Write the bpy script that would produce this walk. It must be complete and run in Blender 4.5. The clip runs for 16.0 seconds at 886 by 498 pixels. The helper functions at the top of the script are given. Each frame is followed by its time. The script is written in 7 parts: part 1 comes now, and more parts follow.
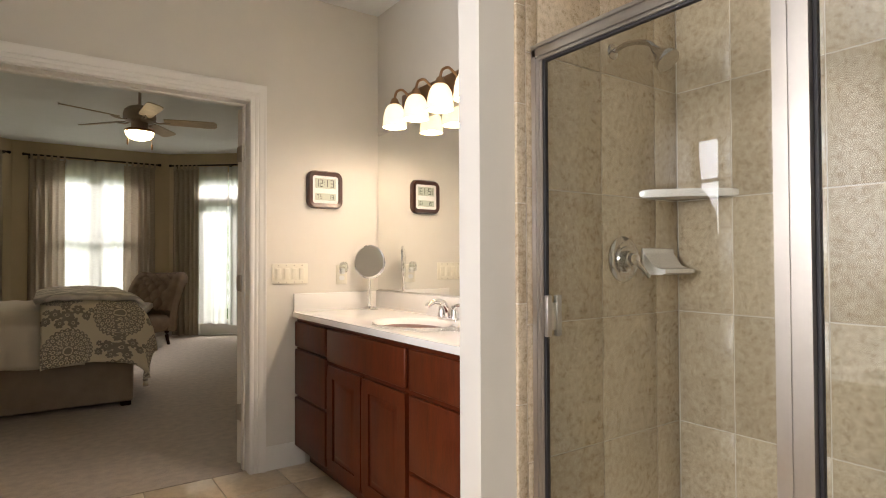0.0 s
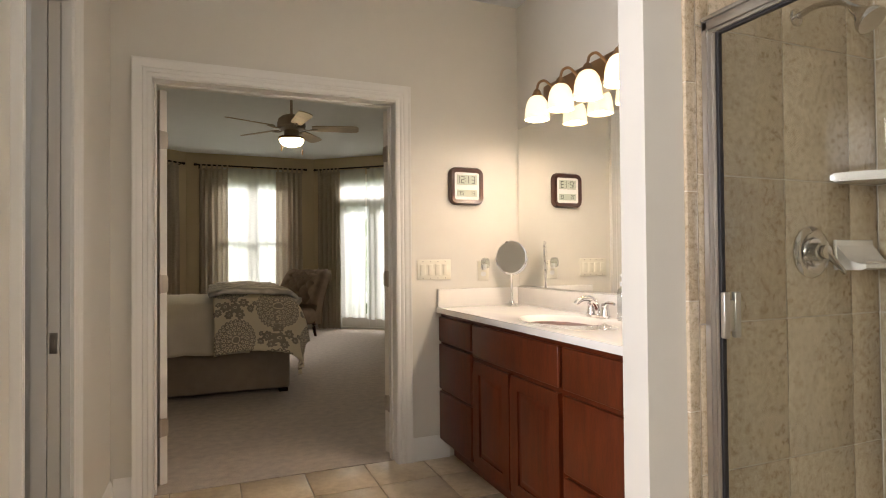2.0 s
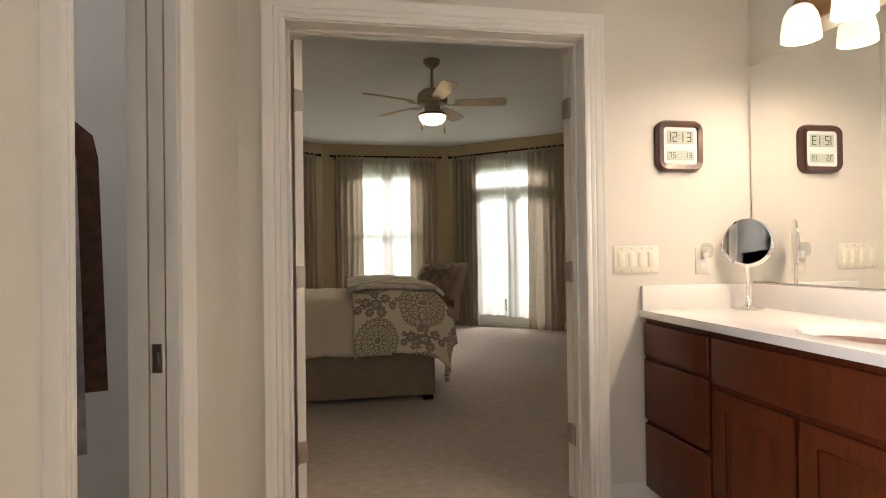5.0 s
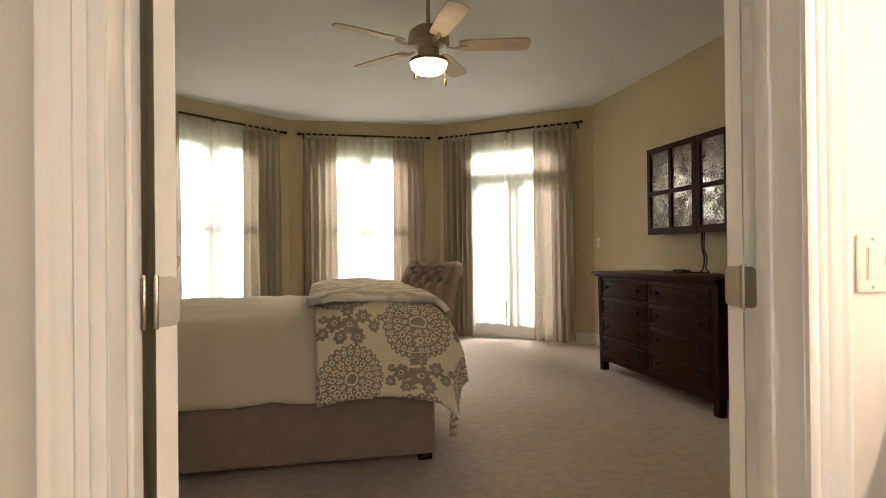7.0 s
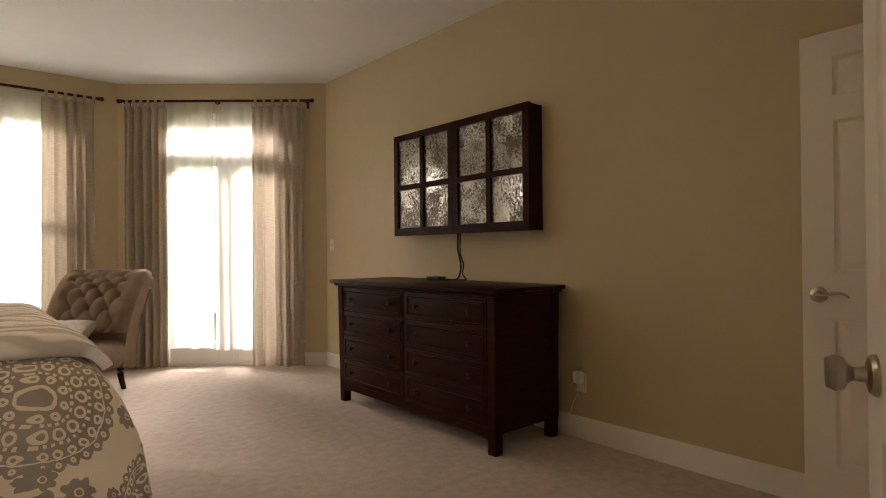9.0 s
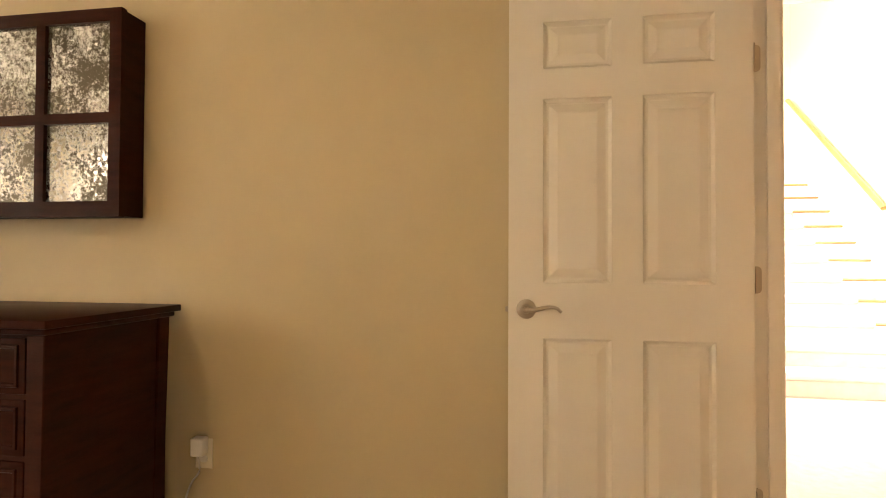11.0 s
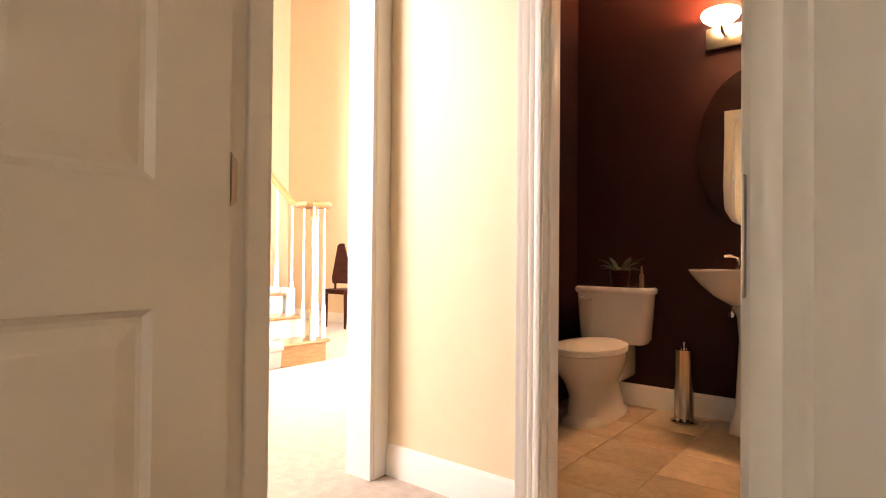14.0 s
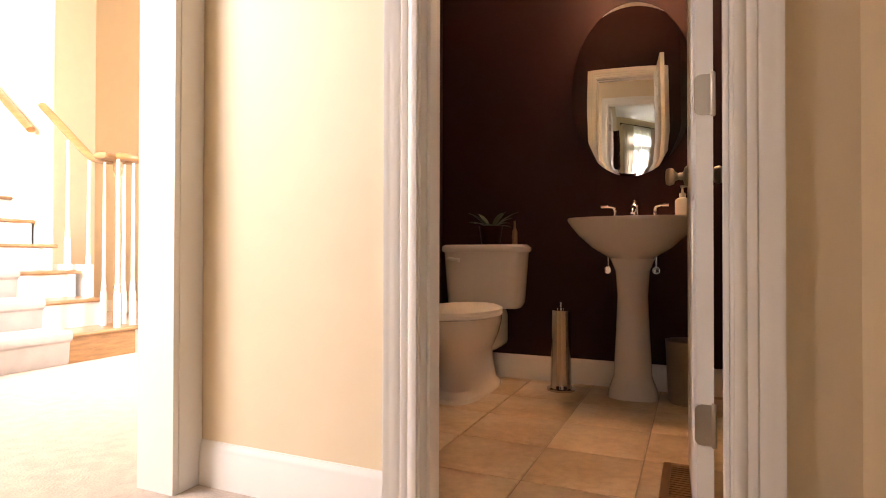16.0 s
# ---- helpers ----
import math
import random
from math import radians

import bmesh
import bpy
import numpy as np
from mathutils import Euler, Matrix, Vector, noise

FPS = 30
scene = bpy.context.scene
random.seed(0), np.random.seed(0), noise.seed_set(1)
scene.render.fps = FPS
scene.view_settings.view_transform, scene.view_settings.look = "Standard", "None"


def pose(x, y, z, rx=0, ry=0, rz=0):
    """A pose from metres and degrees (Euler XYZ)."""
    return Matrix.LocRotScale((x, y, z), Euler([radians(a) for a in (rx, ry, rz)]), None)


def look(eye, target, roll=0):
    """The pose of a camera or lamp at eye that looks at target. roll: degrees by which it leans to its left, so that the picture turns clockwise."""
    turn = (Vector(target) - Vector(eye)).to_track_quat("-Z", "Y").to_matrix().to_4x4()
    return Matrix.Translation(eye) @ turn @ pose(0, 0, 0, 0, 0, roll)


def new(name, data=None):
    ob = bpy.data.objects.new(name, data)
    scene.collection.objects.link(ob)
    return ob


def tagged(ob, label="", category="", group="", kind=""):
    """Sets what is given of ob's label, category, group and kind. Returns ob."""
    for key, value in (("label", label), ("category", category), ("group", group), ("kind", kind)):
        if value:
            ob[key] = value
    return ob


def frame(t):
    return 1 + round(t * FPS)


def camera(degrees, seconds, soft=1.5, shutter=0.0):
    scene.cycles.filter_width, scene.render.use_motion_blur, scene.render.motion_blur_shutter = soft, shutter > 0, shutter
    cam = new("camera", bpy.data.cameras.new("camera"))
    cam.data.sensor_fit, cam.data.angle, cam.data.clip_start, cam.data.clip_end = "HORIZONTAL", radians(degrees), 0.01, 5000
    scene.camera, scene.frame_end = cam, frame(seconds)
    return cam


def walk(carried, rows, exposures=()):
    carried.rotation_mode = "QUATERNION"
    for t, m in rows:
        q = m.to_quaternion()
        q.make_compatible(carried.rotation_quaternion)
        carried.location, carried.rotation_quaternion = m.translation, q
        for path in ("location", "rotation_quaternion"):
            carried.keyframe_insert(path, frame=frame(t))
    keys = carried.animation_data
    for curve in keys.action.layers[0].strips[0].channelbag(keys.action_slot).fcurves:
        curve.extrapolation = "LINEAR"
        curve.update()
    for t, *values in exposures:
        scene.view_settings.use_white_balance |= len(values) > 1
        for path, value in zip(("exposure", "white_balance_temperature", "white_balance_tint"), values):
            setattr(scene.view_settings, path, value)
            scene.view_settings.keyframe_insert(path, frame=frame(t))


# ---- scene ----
cam = camera(76.2, 16.0, 1.0)
PATH = [
    (0, (0.385, 0.258, 1.162), (1.529, 1.898, 1.2), -0.2),
    (0.5, (0.363, 0.284, 1.164), (1.408, 1.988, 1.199), -0.3),
    (1, (0.349, 0.306, 1.164), (1.299, 2.066, 1.198), -0.5),
    (1.5, (0.334, 0.324, 1.158), (1.189, 2.132, 1.19), -0.5),
    (2, (0.32, 0.348, 1.154), (1.079, 2.198, 1.185), -0.5),
    (2.5, (0.288, 0.381, 1.15), (0.952, 2.267, 1.176), -0.5),
    (3, (0.26, 0.457, 1.142), (0.824, 2.375, 1.167), -0.5),
    (3.5, (0.239, 0.561, 1.134), (0.741, 2.496, 1.158), -0.6),
    (4, (0.229, 0.686, 1.121), (0.67, 2.636, 1.144), -0.7),
    (4.2, (0.233, 0.747, 1.118), (0.647, 2.703, 1.139), -0.7),
    (6.3, (0.35, 2.001, 1.123), (0.667, 3.976, 1.137), -0.8),
    (6.5, (0.355, 2.126, 1.123), (0.673, 4.101, 1.133), -0.7),
    (7, (0.369, 2.47, 1.117), (0.788, 4.425, 1.126), -0.6),
    (7.5, (0.429, 2.751, 1.12), (1.054, 4.651, 1.125), -0.7),
    (8, (0.484, 3.011, 1.128), (1.318, 4.829, 1.136), -0.6),
    (8.5, (0.57, 3.31, 1.121), (1.631, 5.005, 1.135), -0.3),
    (9, (0.692, 3.579, 1.118), (2.0, 5.091, 1.13), -0.5),
    (9.5, (0.856, 3.831, 1.109), (2.381, 5.125, 1.123), -0.3),
    (10, (1.027, 4.047, 1.123), (2.75, 5.064, 1.129), -0.4),
    (10.2, (1.117, 4.118, 1.103), (2.909, 5.007, 1.121), -0.2),
    (12.5, (2.127, 4.416, 1.084), (3.97, 3.64, 1.095), 0.5),
    (13, (2.324, 4.346, 1.053), (3.995, 3.246, 1.07), 0.4),
    (13.5, (2.491, 4.221, 1.004), (3.966, 2.872, 1.025), 0.4),
    (14, (2.617, 4.111, 0.907), (3.876, 2.556, 0.931), 0.5),
    (14.5, (2.703, 3.985, 0.814), (3.783, 2.302, 0.838), 0.4),
    (15, (2.776, 3.857, 0.759), (3.756, 2.115, 0.782), 0.3),
    (15.5, (2.852, 3.761, 0.717), (3.764, 1.981, 0.739), 0.2),
    (16, (2.94, 3.666, 0.675), (3.75, 1.837, 0.696), 0.1),
]
EXPOSURE = [(0, -0.1, 6480, 19), (4.2, -0.05, 6420, 19), (6.5, 0.68, 6480, 24), (7.0, 0.85, 6600, 22), (7.5, 0.92, 6700, 25), (8.5, 0.95, 6800, 27), (9.2, 0.92, 6850, 29), (9.5, 1.15, 6900, 29), (10, 2.22, 7050, 23), (10.2, 2.55, 7250, 24), (12.5, 2.4, 7600, 30), (13.5, 2.12, 7000, 31), (14.5, 1.8, 6700, 32), (16, 1.75, 6450, 31)]
walk(cam, [(t, look(eye, target, roll)) for t, eye, target, roll in PATH], EXPOSURE)

# ---- world, sun and daylight ----
world = bpy.data.worlds.new("sky")
scene.world = world
world.use_nodes = True
wn = world.node_tree.nodes
sky = wn.new("ShaderNodeTexSky")
sky.sky_type = "NISHITA"
sky.sun_disc = False
sky.sun_elevation = radians(50)
sky.sun_rotation = radians(120)
wn["Background"].inputs[1].default_value = 0.12
world.node_tree.links.new(sky.outputs[0], wn["Background"].inputs[0])

SUN = new("sun", bpy.data.lights.new("sun", "SUN"))
SUN.data.energy, SUN.data.angle, SUN.data.color = 3.0, radians(0.5), (1.0, 0.95, 0.88)
SUN.matrix_world = look((10, -6, 12), (0, 0, 0))


def window_lamp(name, eye, target, w, h, watts, color=(1, 1, 1)):
    d = bpy.data.lights.new(name, "AREA")
    d.shape, d.size, d.size_y, d.energy, d.color = "RECTANGLE", w, h, watts, color
    ob = new(name, d)
    ob.matrix_world = look(eye, target)
    return ob


# daylight from added area lamps: out of view above the bay, elsewhere at openings
W_BAY = 570
window_lamp("daylight_bay_middle", (0.95, 13.6, 4.5), (0.95, 8.2, 0.9), 2.4, 1.6, W_BAY, (1.0, 0.97, 0.89))
window_lamp("daylight_bay_door", (2.73 + 2.4, 9.3 + 2.85, 4.5), (2.73 - 1.1, 9.3 - 1.3, 0.8), 2.4, 1.6, W_BAY * 1.3, (1.0, 0.97, 0.90))
window_lamp("daylight_bay_far", (-0.83 - 2.4, 9.3 + 2.85, 4.5), (-0.83 + 1.1, 9.3 - 1.3, 0.8), 2.4, 1.6, W_BAY, (1.0, 0.97, 0.89))
window_lamp("daylight_tub", (-1.96, 0.9, 1.7), (0, 0.9, 1.5), 1.1, 1.1, 115, (0.95, 0.98, 1.0))
window_lamp("daylight_closet", (-2.12, 3.05, 1.85), (0, 3.05, 1.7), 0.55, 0.9, 14, (0.95, 0.98, 1.0))
# assumed foyer window, itself never in view
window_lamp("daylight_foyer", (6.2, 4.35, 2.6), (6.6, 0, 1.9), 2.2, 2.4, 80, (1.0, 0.97, 0.9))
# unseen fill lamp, added to brighten the foyer's south and east walls
window_lamp("fill_foyer_west", (4.40, -0.25, 1.6), (9.0, -0.6, 1.7), 0.55, 1.7, 52, (1.0, 0.97, 0.9))


def bulb(name, at, watts, color=(1.0, 0.86, 0.68), r=0.03):
    d = bpy.data.lights.new(name, "POINT")
    d.energy, d.color, d.shadow_soft_size = watts, color, r
    new(name, d).location = at


# bulbs inside the vanity shades, the fan bowl and the powder room light
for yy in (2.965, 2.743, 2.521, 2.299, 2.077):
    bulb("vanity_bulb", (1.95, yy, 1.925), 9.0)
for x in (3.04, 3.38):
    bulb("powder_bulb", (x, 0.77, 2.235), 15.5, (1.0, 0.50, 0.18))


# ---- materials ----
def nodes_of(name):
    m = bpy.data.materials.new(name)
    m.use_nodes = True
    return m, m.node_tree.nodes, m.node_tree.links, m.node_tree.nodes["Principled BSDF"]


def rgb(c):
    return (c[0], c[1], c[2], 1)


def mat(name, color, rough=0.5, metal=0.0, scale=8.0, vary=0.08, fine=80.0, bump=0.1, second=None, coat=0.0, sheen=0.0, stretch=(1, 1, 1), island=0.0, spec=0.5):
    """Two scales of noise in the colour, a fine bump, and a little wear in the gloss."""
    m, n, l, p = nodes_of(name)
    tc = n.new("ShaderNodeTexCoord")
    mp = n.new("ShaderNodeMapping")
    mp.inputs["Scale"].default_value = stretch
    src = tc.outputs["Object"]
    if island:
        oi = n.new("ShaderNodeObjectInfo")
        sc = n.new("ShaderNodeVectorMath")
        sc.operation = "MULTIPLY_ADD"
        l.new(oi.outputs["Random"], sc.inputs[0])
        sc.inputs[1].default_value = (37.0, 53.0, 71.0)
        l.new(src, sc.inputs[2])
        src = sc.outputs[0]
    l.new(src, mp.inputs["Vector"])
    a = n.new("ShaderNodeTexNoise")
    a.inputs["Scale"].default_value, a.inputs["Detail"].default_value, a.inputs["Roughness"].default_value = scale, 8, 0.74 if island else 0.5
    b = n.new("ShaderNodeTexNoise")
    b.inputs["Scale"].default_value, b.inputs["Detail"].default_value = fine, 3
    l.new(mp.outputs[0], a.inputs["Vector"])
    l.new(mp.outputs[0], b.inputs["Vector"])
    ramp = n.new("ShaderNodeValToRGB")
    dark = tuple(v * (1 - vary) for v in color)
    light = tuple(min(1, v * (1 + vary)) for v in color)
    ramp.color_ramp.elements[0].position, ramp.color_ramp.elements[1].position = 0.3, 0.7
    ramp.color_ramp.elements[0].color = rgb(second or dark)
    ramp.color_ramp.elements[1].color = rgb(light)
    mix = n.new("ShaderNodeMath")
    mix.operation = "MULTIPLY_ADD"
    l.new(b.outputs[0], mix.inputs[0])
    mix.inputs[1].default_value = 0.35
    sub = n.new("ShaderNodeMath")
    sub.operation = "SUBTRACT"
    l.new(a.outputs[0], sub.inputs[0])
    sub.inputs[1].default_value = 0.17
    l.new(sub.outputs[0], mix.inputs[2])
    out = mix.outputs[0]
    if island:
        info = n.new("ShaderNodeObjectInfo")
        add = n.new("ShaderNodeMath")
        add.operation = "MULTIPLY_ADD"
        l.new(info.outputs["Random"], add.inputs[0])
        add.inputs[1].default_value = island
        sh = n.new("ShaderNodeMath")
        sh.operation = "SUBTRACT"
        l.new(out, sh.inputs[0])
        sh.inputs[1].default_value = island / 2
        l.new(sh.outputs[0], add.inputs[2])
        out = add.outputs[0]
    l.new(out, ramp.inputs[0])
    l.new(ramp.outputs[0], p.inputs["Base Color"])
    p.inputs["Metallic"].default_value = metal
    p.inputs["Specular IOR Level"].default_value = spec
    rr = n.new("ShaderNodeMapRange")
    rr.inputs["To Min"].default_value, rr.inputs["To Max"].default_value = rough * 0.85, min(1, rough * 1.15)
    l.new(a.outputs[0], rr.inputs["Value"])
    l.new(rr.outputs[0], p.inputs["Roughness"])
    if bump:
        bm_ = n.new("ShaderNodeBump")
        bm_.inputs["Strength"].default_value, bm_.inputs["Distance"].default_value = bump, 0.004
        l.new(b.outputs[0], bm_.inputs["Height"])
        l.new(bm_.outputs[0], p.inputs["Normal"])
    p.inputs["Coat Weight"].default_value = coat
    p.inputs["Coat Roughness"].default_value = 0.12
    p.inputs["Sheen Weight"].default_value = sheen
    return m


def glow(name, color, strength):
    m, n, l, p = nodes_of(name)
    p.inputs["Base Color"].default_value = rgb(color)
    p.inputs["Emission Color"].default_value = rgb(color)
    p.inputs["Emission Strength"].default_value = strength
    p.inputs["Roughness"].default_value = 0.4
    return m


def glassy(name, color=(1, 1, 1), rough=0.0, clear=0.92):
    """A thin pane: clear, with its own gloss."""
    m, n, l, p = nodes_of(name)
    tr = n.new("ShaderNodeBsdfTransparent")
    tr.inputs[0].default_value = rgb(tuple(c * clear for c in color))
    gl = n.new("ShaderNodeBsdfGlossy")
    gl.inputs["Roughness"].default_value = rough
    lw = n.new("ShaderNodeLayerWeight")
    pw = n.new("ShaderNodeMath")
    pw.operation = "POWER"
    l.new(lw.outputs["Facing"], pw.inputs[0])
    pw.inputs[1].default_value = 5
    ma = n.new("ShaderNodeMath")
    ma.operation = "MULTIPLY_ADD"
    l.new(pw.outputs[0], ma.inputs[0])
    ma.inputs[1].default_value, ma.inputs[2].default_value = 0.9, 0.045
    mx = n.new("ShaderNodeMixShader")
    l.new(ma.outputs[0], mx.inputs[0])
    l.new(tr.outputs[0], mx.inputs[1])
    l.new(gl.outputs[0], mx.inputs[2])
    l.new(mx.outputs[0], n["Material Output"].inputs["Surface"])
    return m


def cloth(name, color, see=0.3, translucent=0.5, weave=700.0, vary=0.12):
    """Woven cloth that lets light through: threads, gaps and slubs."""
    m, n, l, p = nodes_of(name)
    tc = n.new("ShaderNodeTexCoord")
    mp = n.new("ShaderNodeMapping")
    mp.inputs["Scale"].default_value = (1, 1, 9)
    l.new(tc.outputs["Object"], mp.inputs["Vector"])
    a = n.new("ShaderNodeTexNoise")
    a.inputs["Scale"].default_value, a.inputs["Detail"].default_value = 22, 5
    l.new(mp.outputs[0], a.inputs["Vector"])
    ramp = n.new("ShaderNodeValToRGB")
    ramp.color_ramp.elements[0].position, ramp.color_ramp.elements[1].position = 0.3, 0.7
    ramp.color_ramp.elements[0].color = rgb(tuple(v * (1 - vary) for v in color))
    ramp.color_ramp.elements[1].color = rgb(tuple(min(1, v * (1 + vary)) for v in color))
    l.new(a.outputs[0], ramp.inputs[0])
    df = n.new("ShaderNodeBsdfDiffuse")
    tl = n.new("ShaderNodeBsdfTranslucent")
    tr = n.new("ShaderNodeBsdfTransparent")
    l.new(ramp.outputs[0], df.inputs[0])
    l.new(ramp.outputs[0], tl.inputs[0])
    m1 = n.new("ShaderNodeMixShader")
    m1.inputs[0].default_value = translucent
    l.new(df.outputs[0], m1.inputs[1])
    l.new(tl.outputs[0], m1.inputs[2])
    m2 = n.new("ShaderNodeMixShader")
    m2.inputs[0].default_value = see
    l.new(m1.outputs[0], m2.inputs[1])
    l.new(tr.outputs[0], m2.inputs[2])
    l.new(m2.outputs[0], n["Material Output"].inputs["Surface"])
    return m


M = {}
M["bath_wall"] = mat("bath paint", (0.69, 0.655, 0.58), 0.55, vary=0.015, fine=260, bump=0.05)
M["bed_wall"] = mat("tan wall paint", (0.56, 0.46, 0.285), 0.6, vary=0.02, fine=260, bump=0.05)
M["hall_wall"] = mat("cream wall paint", (0.76, 0.635, 0.44), 0.6, vary=0.02, fine=260, bump=0.05)
M["powder_wall"] = mat("dark plum paint", (0.024, 0.0022, 0.0020), 0.6, spec=0.3, vary=0.05, fine=260, bump=0.05)
M["ceiling"] = mat("ceiling paint", (0.78, 0.80, 0.79), 0.8, vary=0.015, fine=300, bump=0.08)
M["trim"] = mat("white trim paint", (0.80, 0.78, 0.73), 0.35, vary=0.012, fine=120, bump=0.03)
M["door"] = mat("white door paint", (0.78, 0.74, 0.66), 0.4, vary=0.012, fine=160, bump=0.04)
M["carpet"] = mat("beige carpet", (0.48, 0.40, 0.32), 0.95, scale=18, vary=0.15, fine=110, bump=1.0, sheen=0.2)
M["grout"] = mat("sandy grout", (0.45, 0.38, 0.29), 0.9, fine=300, bump=0.3)
M["wall_grout"] = mat("pale wall grout", (0.70, 0.64, 0.54), 0.9, fine=300, bump=0.3)
M["floor_tile"] = mat("sandstone floor tile", (0.62, 0.50, 0.35), 0.32, scale=6, vary=0.12, fine=30, bump=0.05, second=(0.46, 0.34, 0.21), island=0.25)
M["wall_tile"] = mat("mottled stone wall tile", (0.58, 0.48, 0.34), 0.28, scale=48, vary=0.08, fine=150, bump=0.04, second=(0.36, 0.275, 0.175), island=0.14)
M["cherry"] = mat("cherry stained wood", (0.088, 0.0165, 0.0040), 0.36, scale=5, vary=0.28, fine=40, bump=0.05, spec=0.32, stretch=(6, 6, 1))
M["espresso"] = mat("espresso stained wood", (0.030, 0.0066, 0.0026), 0.40, scale=6, vary=0.3, fine=60, bump=0.06, spec=0.08, stretch=(1, 1, 6))
# copy of the polished chrome, base darkened so its reflections come out darker
M["valve_chrome"] = mat("darkened chrome", (0.50, 0.47, 0.43), 0.08, 1.0, vary=0.06, bump=0.02)
M["marble"] = mat("cultured marble", (0.82, 0.79, 0.74), 0.14, scale=3, vary=0.03, fine=10, bump=0.0, coat=0.4)
M["porcelain"] = mat("glazed porcelain", (0.80, 0.75, 0.68), 0.1, vary=0.01, bump=0.0, coat=0.5)
M["nickel"] = mat("brushed nickel", (0.47, 0.42, 0.355), 0.30, 1.0, vary=0.05, fine=200, bump=0.04)
M["chrome"] = mat("polished chrome", (0.80, 0.80, 0.80), 0.08, 1.0, vary=0.02, bump=0.0)
M["bronze"] = mat("warm brushed bronze", (0.36, 0.22, 0.12), 0.35, 1.0, vary=0.08, fine=150, bump=0.04)
M["frame_metal"] = mat("satin shower frame", (0.50, 0.47, 0.43), 0.30, 0.95, vary=0.04, fine=90, bump=0.0)
M["black"] = mat("black rubber", (0.012, 0.010, 0.010), 0.6, fine=200, bump=0.1)
M["iron"] = mat("dark rod iron", (0.022, 0.014, 0.010), 0.5, 0.6, fine=150, bump=0.1)
M["linen"] = cloth("beige linen", (0.45, 0.385, 0.295), 0.02, 0.27)
M["sheer"] = cloth("white sheer voile", (0.86, 0.88, 0.84), 0.38, 0.72, vary=0.05)
M["glass"] = glassy("window glass")
M["shower_glass"] = glassy("shower glass", (0.97, 0.99, 0.97), 0.0, 0.95)
M["mirror"] = mat("silvered mirror", (0.88, 0.89, 0.87), 0.01, 1.0, vary=0.005, bump=0.0)
M["plastic"] = mat("ivory plastic", (0.76, 0.72, 0.60), 0.35, vary=0.02, bump=0.0)
M["white_plastic"] = mat("white plastic", (0.80, 0.79, 0.76), 0.3, vary=0.02, bump=0.0)
M["upholstery"] = mat("taupe linen upholstery", (0.30, 0.235, 0.17), 0.9, scale=12, vary=0.1, fine=420, bump=0.4, sheen=0.2)
M["velvet"] = mat("taupe velvet", (0.22, 0.155, 0.105), 0.85, scale=9, vary=0.15, fine=260, bump=0.2, spec=0.1)
M["sheet"] = mat("cream bed linen", (0.74, 0.66, 0.52), 0.85, scale=7, vary=0.04, fine=320, bump=0.25, sheen=0.2)
M["oak"] = mat("honey oak", (0.30, 0.16, 0.055), 0.35, scale=7, vary=0.25, fine=45, bump=0.06, coat=0.3, stretch=(1, 1, 7))
M["lamp_glass"] = glow("lit frosted glass", (1.0, 0.84, 0.55), 1.2)
M["fan_glass"] = glow("lit fan bowl", (1.0, 0.78, 0.40), 22.0)
M["powder_glass"] = glow("lit powder shade", (1.0, 0.80, 0.45), 8.0)


# ---- building helpers ----
def add_box(bm, x0, x1, y0, y1, z0, z1, m=None):
    v = [bm.verts.new((x, y, z)) for x in (x0, x1) for y in (y0, y1) for z in (z0, z1)]
    if m is not None:
        for q in v:
            q.co = m @ q.co
    fs = [bm.faces.new([v[i] for i in f]) for f in ((0, 1, 3, 2), (4, 6, 7, 5), (0, 4, 5, 1), (2, 3, 7, 6), (0, 2, 6, 4), (1, 5, 7, 3))]
    return v, fs


def soft_box(bm, x0, x1, y0, y1, z0, z1, r=0.004, seg=2, m=None):
    """A box with rounded edges."""
    t = bmesh.new()
    add_box(t, x0, x1, y0, y1, z0, z1)
    bmesh.ops.bevel(t, geom=t.edges[:], offset=min(r, 0.49 * min(abs(x1 - x0), abs(y1 - y0), abs(z1 - z0))), segments=seg, profile=0.5, affect="EDGES")
    merge(bm, t, m)


def merge(bm, t, m=None):
    if m is not None:
        t.transform(m)
    me = bpy.data.meshes.new("tmp")
    t.to_mesh(me)
    t.free()
    bm.from_mesh(me)
    bpy.data.meshes.remove(me)


def lathe(bm, profile, seg=28, m=None, cap=True):
    """A turned body from (radius, height) pairs about the z axis."""
    rings = []
    for r, z in profile:
        if r < 1e-6:
            rings.append([bm.verts.new((0, 0, z))] * seg)
        else:
            rings.append([bm.verts.new((r * math.cos(2 * math.pi * i / seg), r * math.sin(2 * math.pi * i / seg), z)) for i in range(seg)])
    for a, b in zip(rings, rings[1:]):
        for i in range(seg):
            f = []
            for v in (a[i], a[(i + 1) % seg], b[(i + 1) % seg], b[i]):
                if v not in f:
                    f.append(v)
            if len(f) > 2:
                bm.faces.new(f)
    if cap:
        for ring, flip in ((rings[0], True), (rings[-1], False)):
            if ring[0] is not ring[1]:
                bm.faces.new(ring[::-1] if flip else ring)
    if m is not None:
        for ring in rings:
            for v in dict.fromkeys(ring):
                v.co = m @ v.co


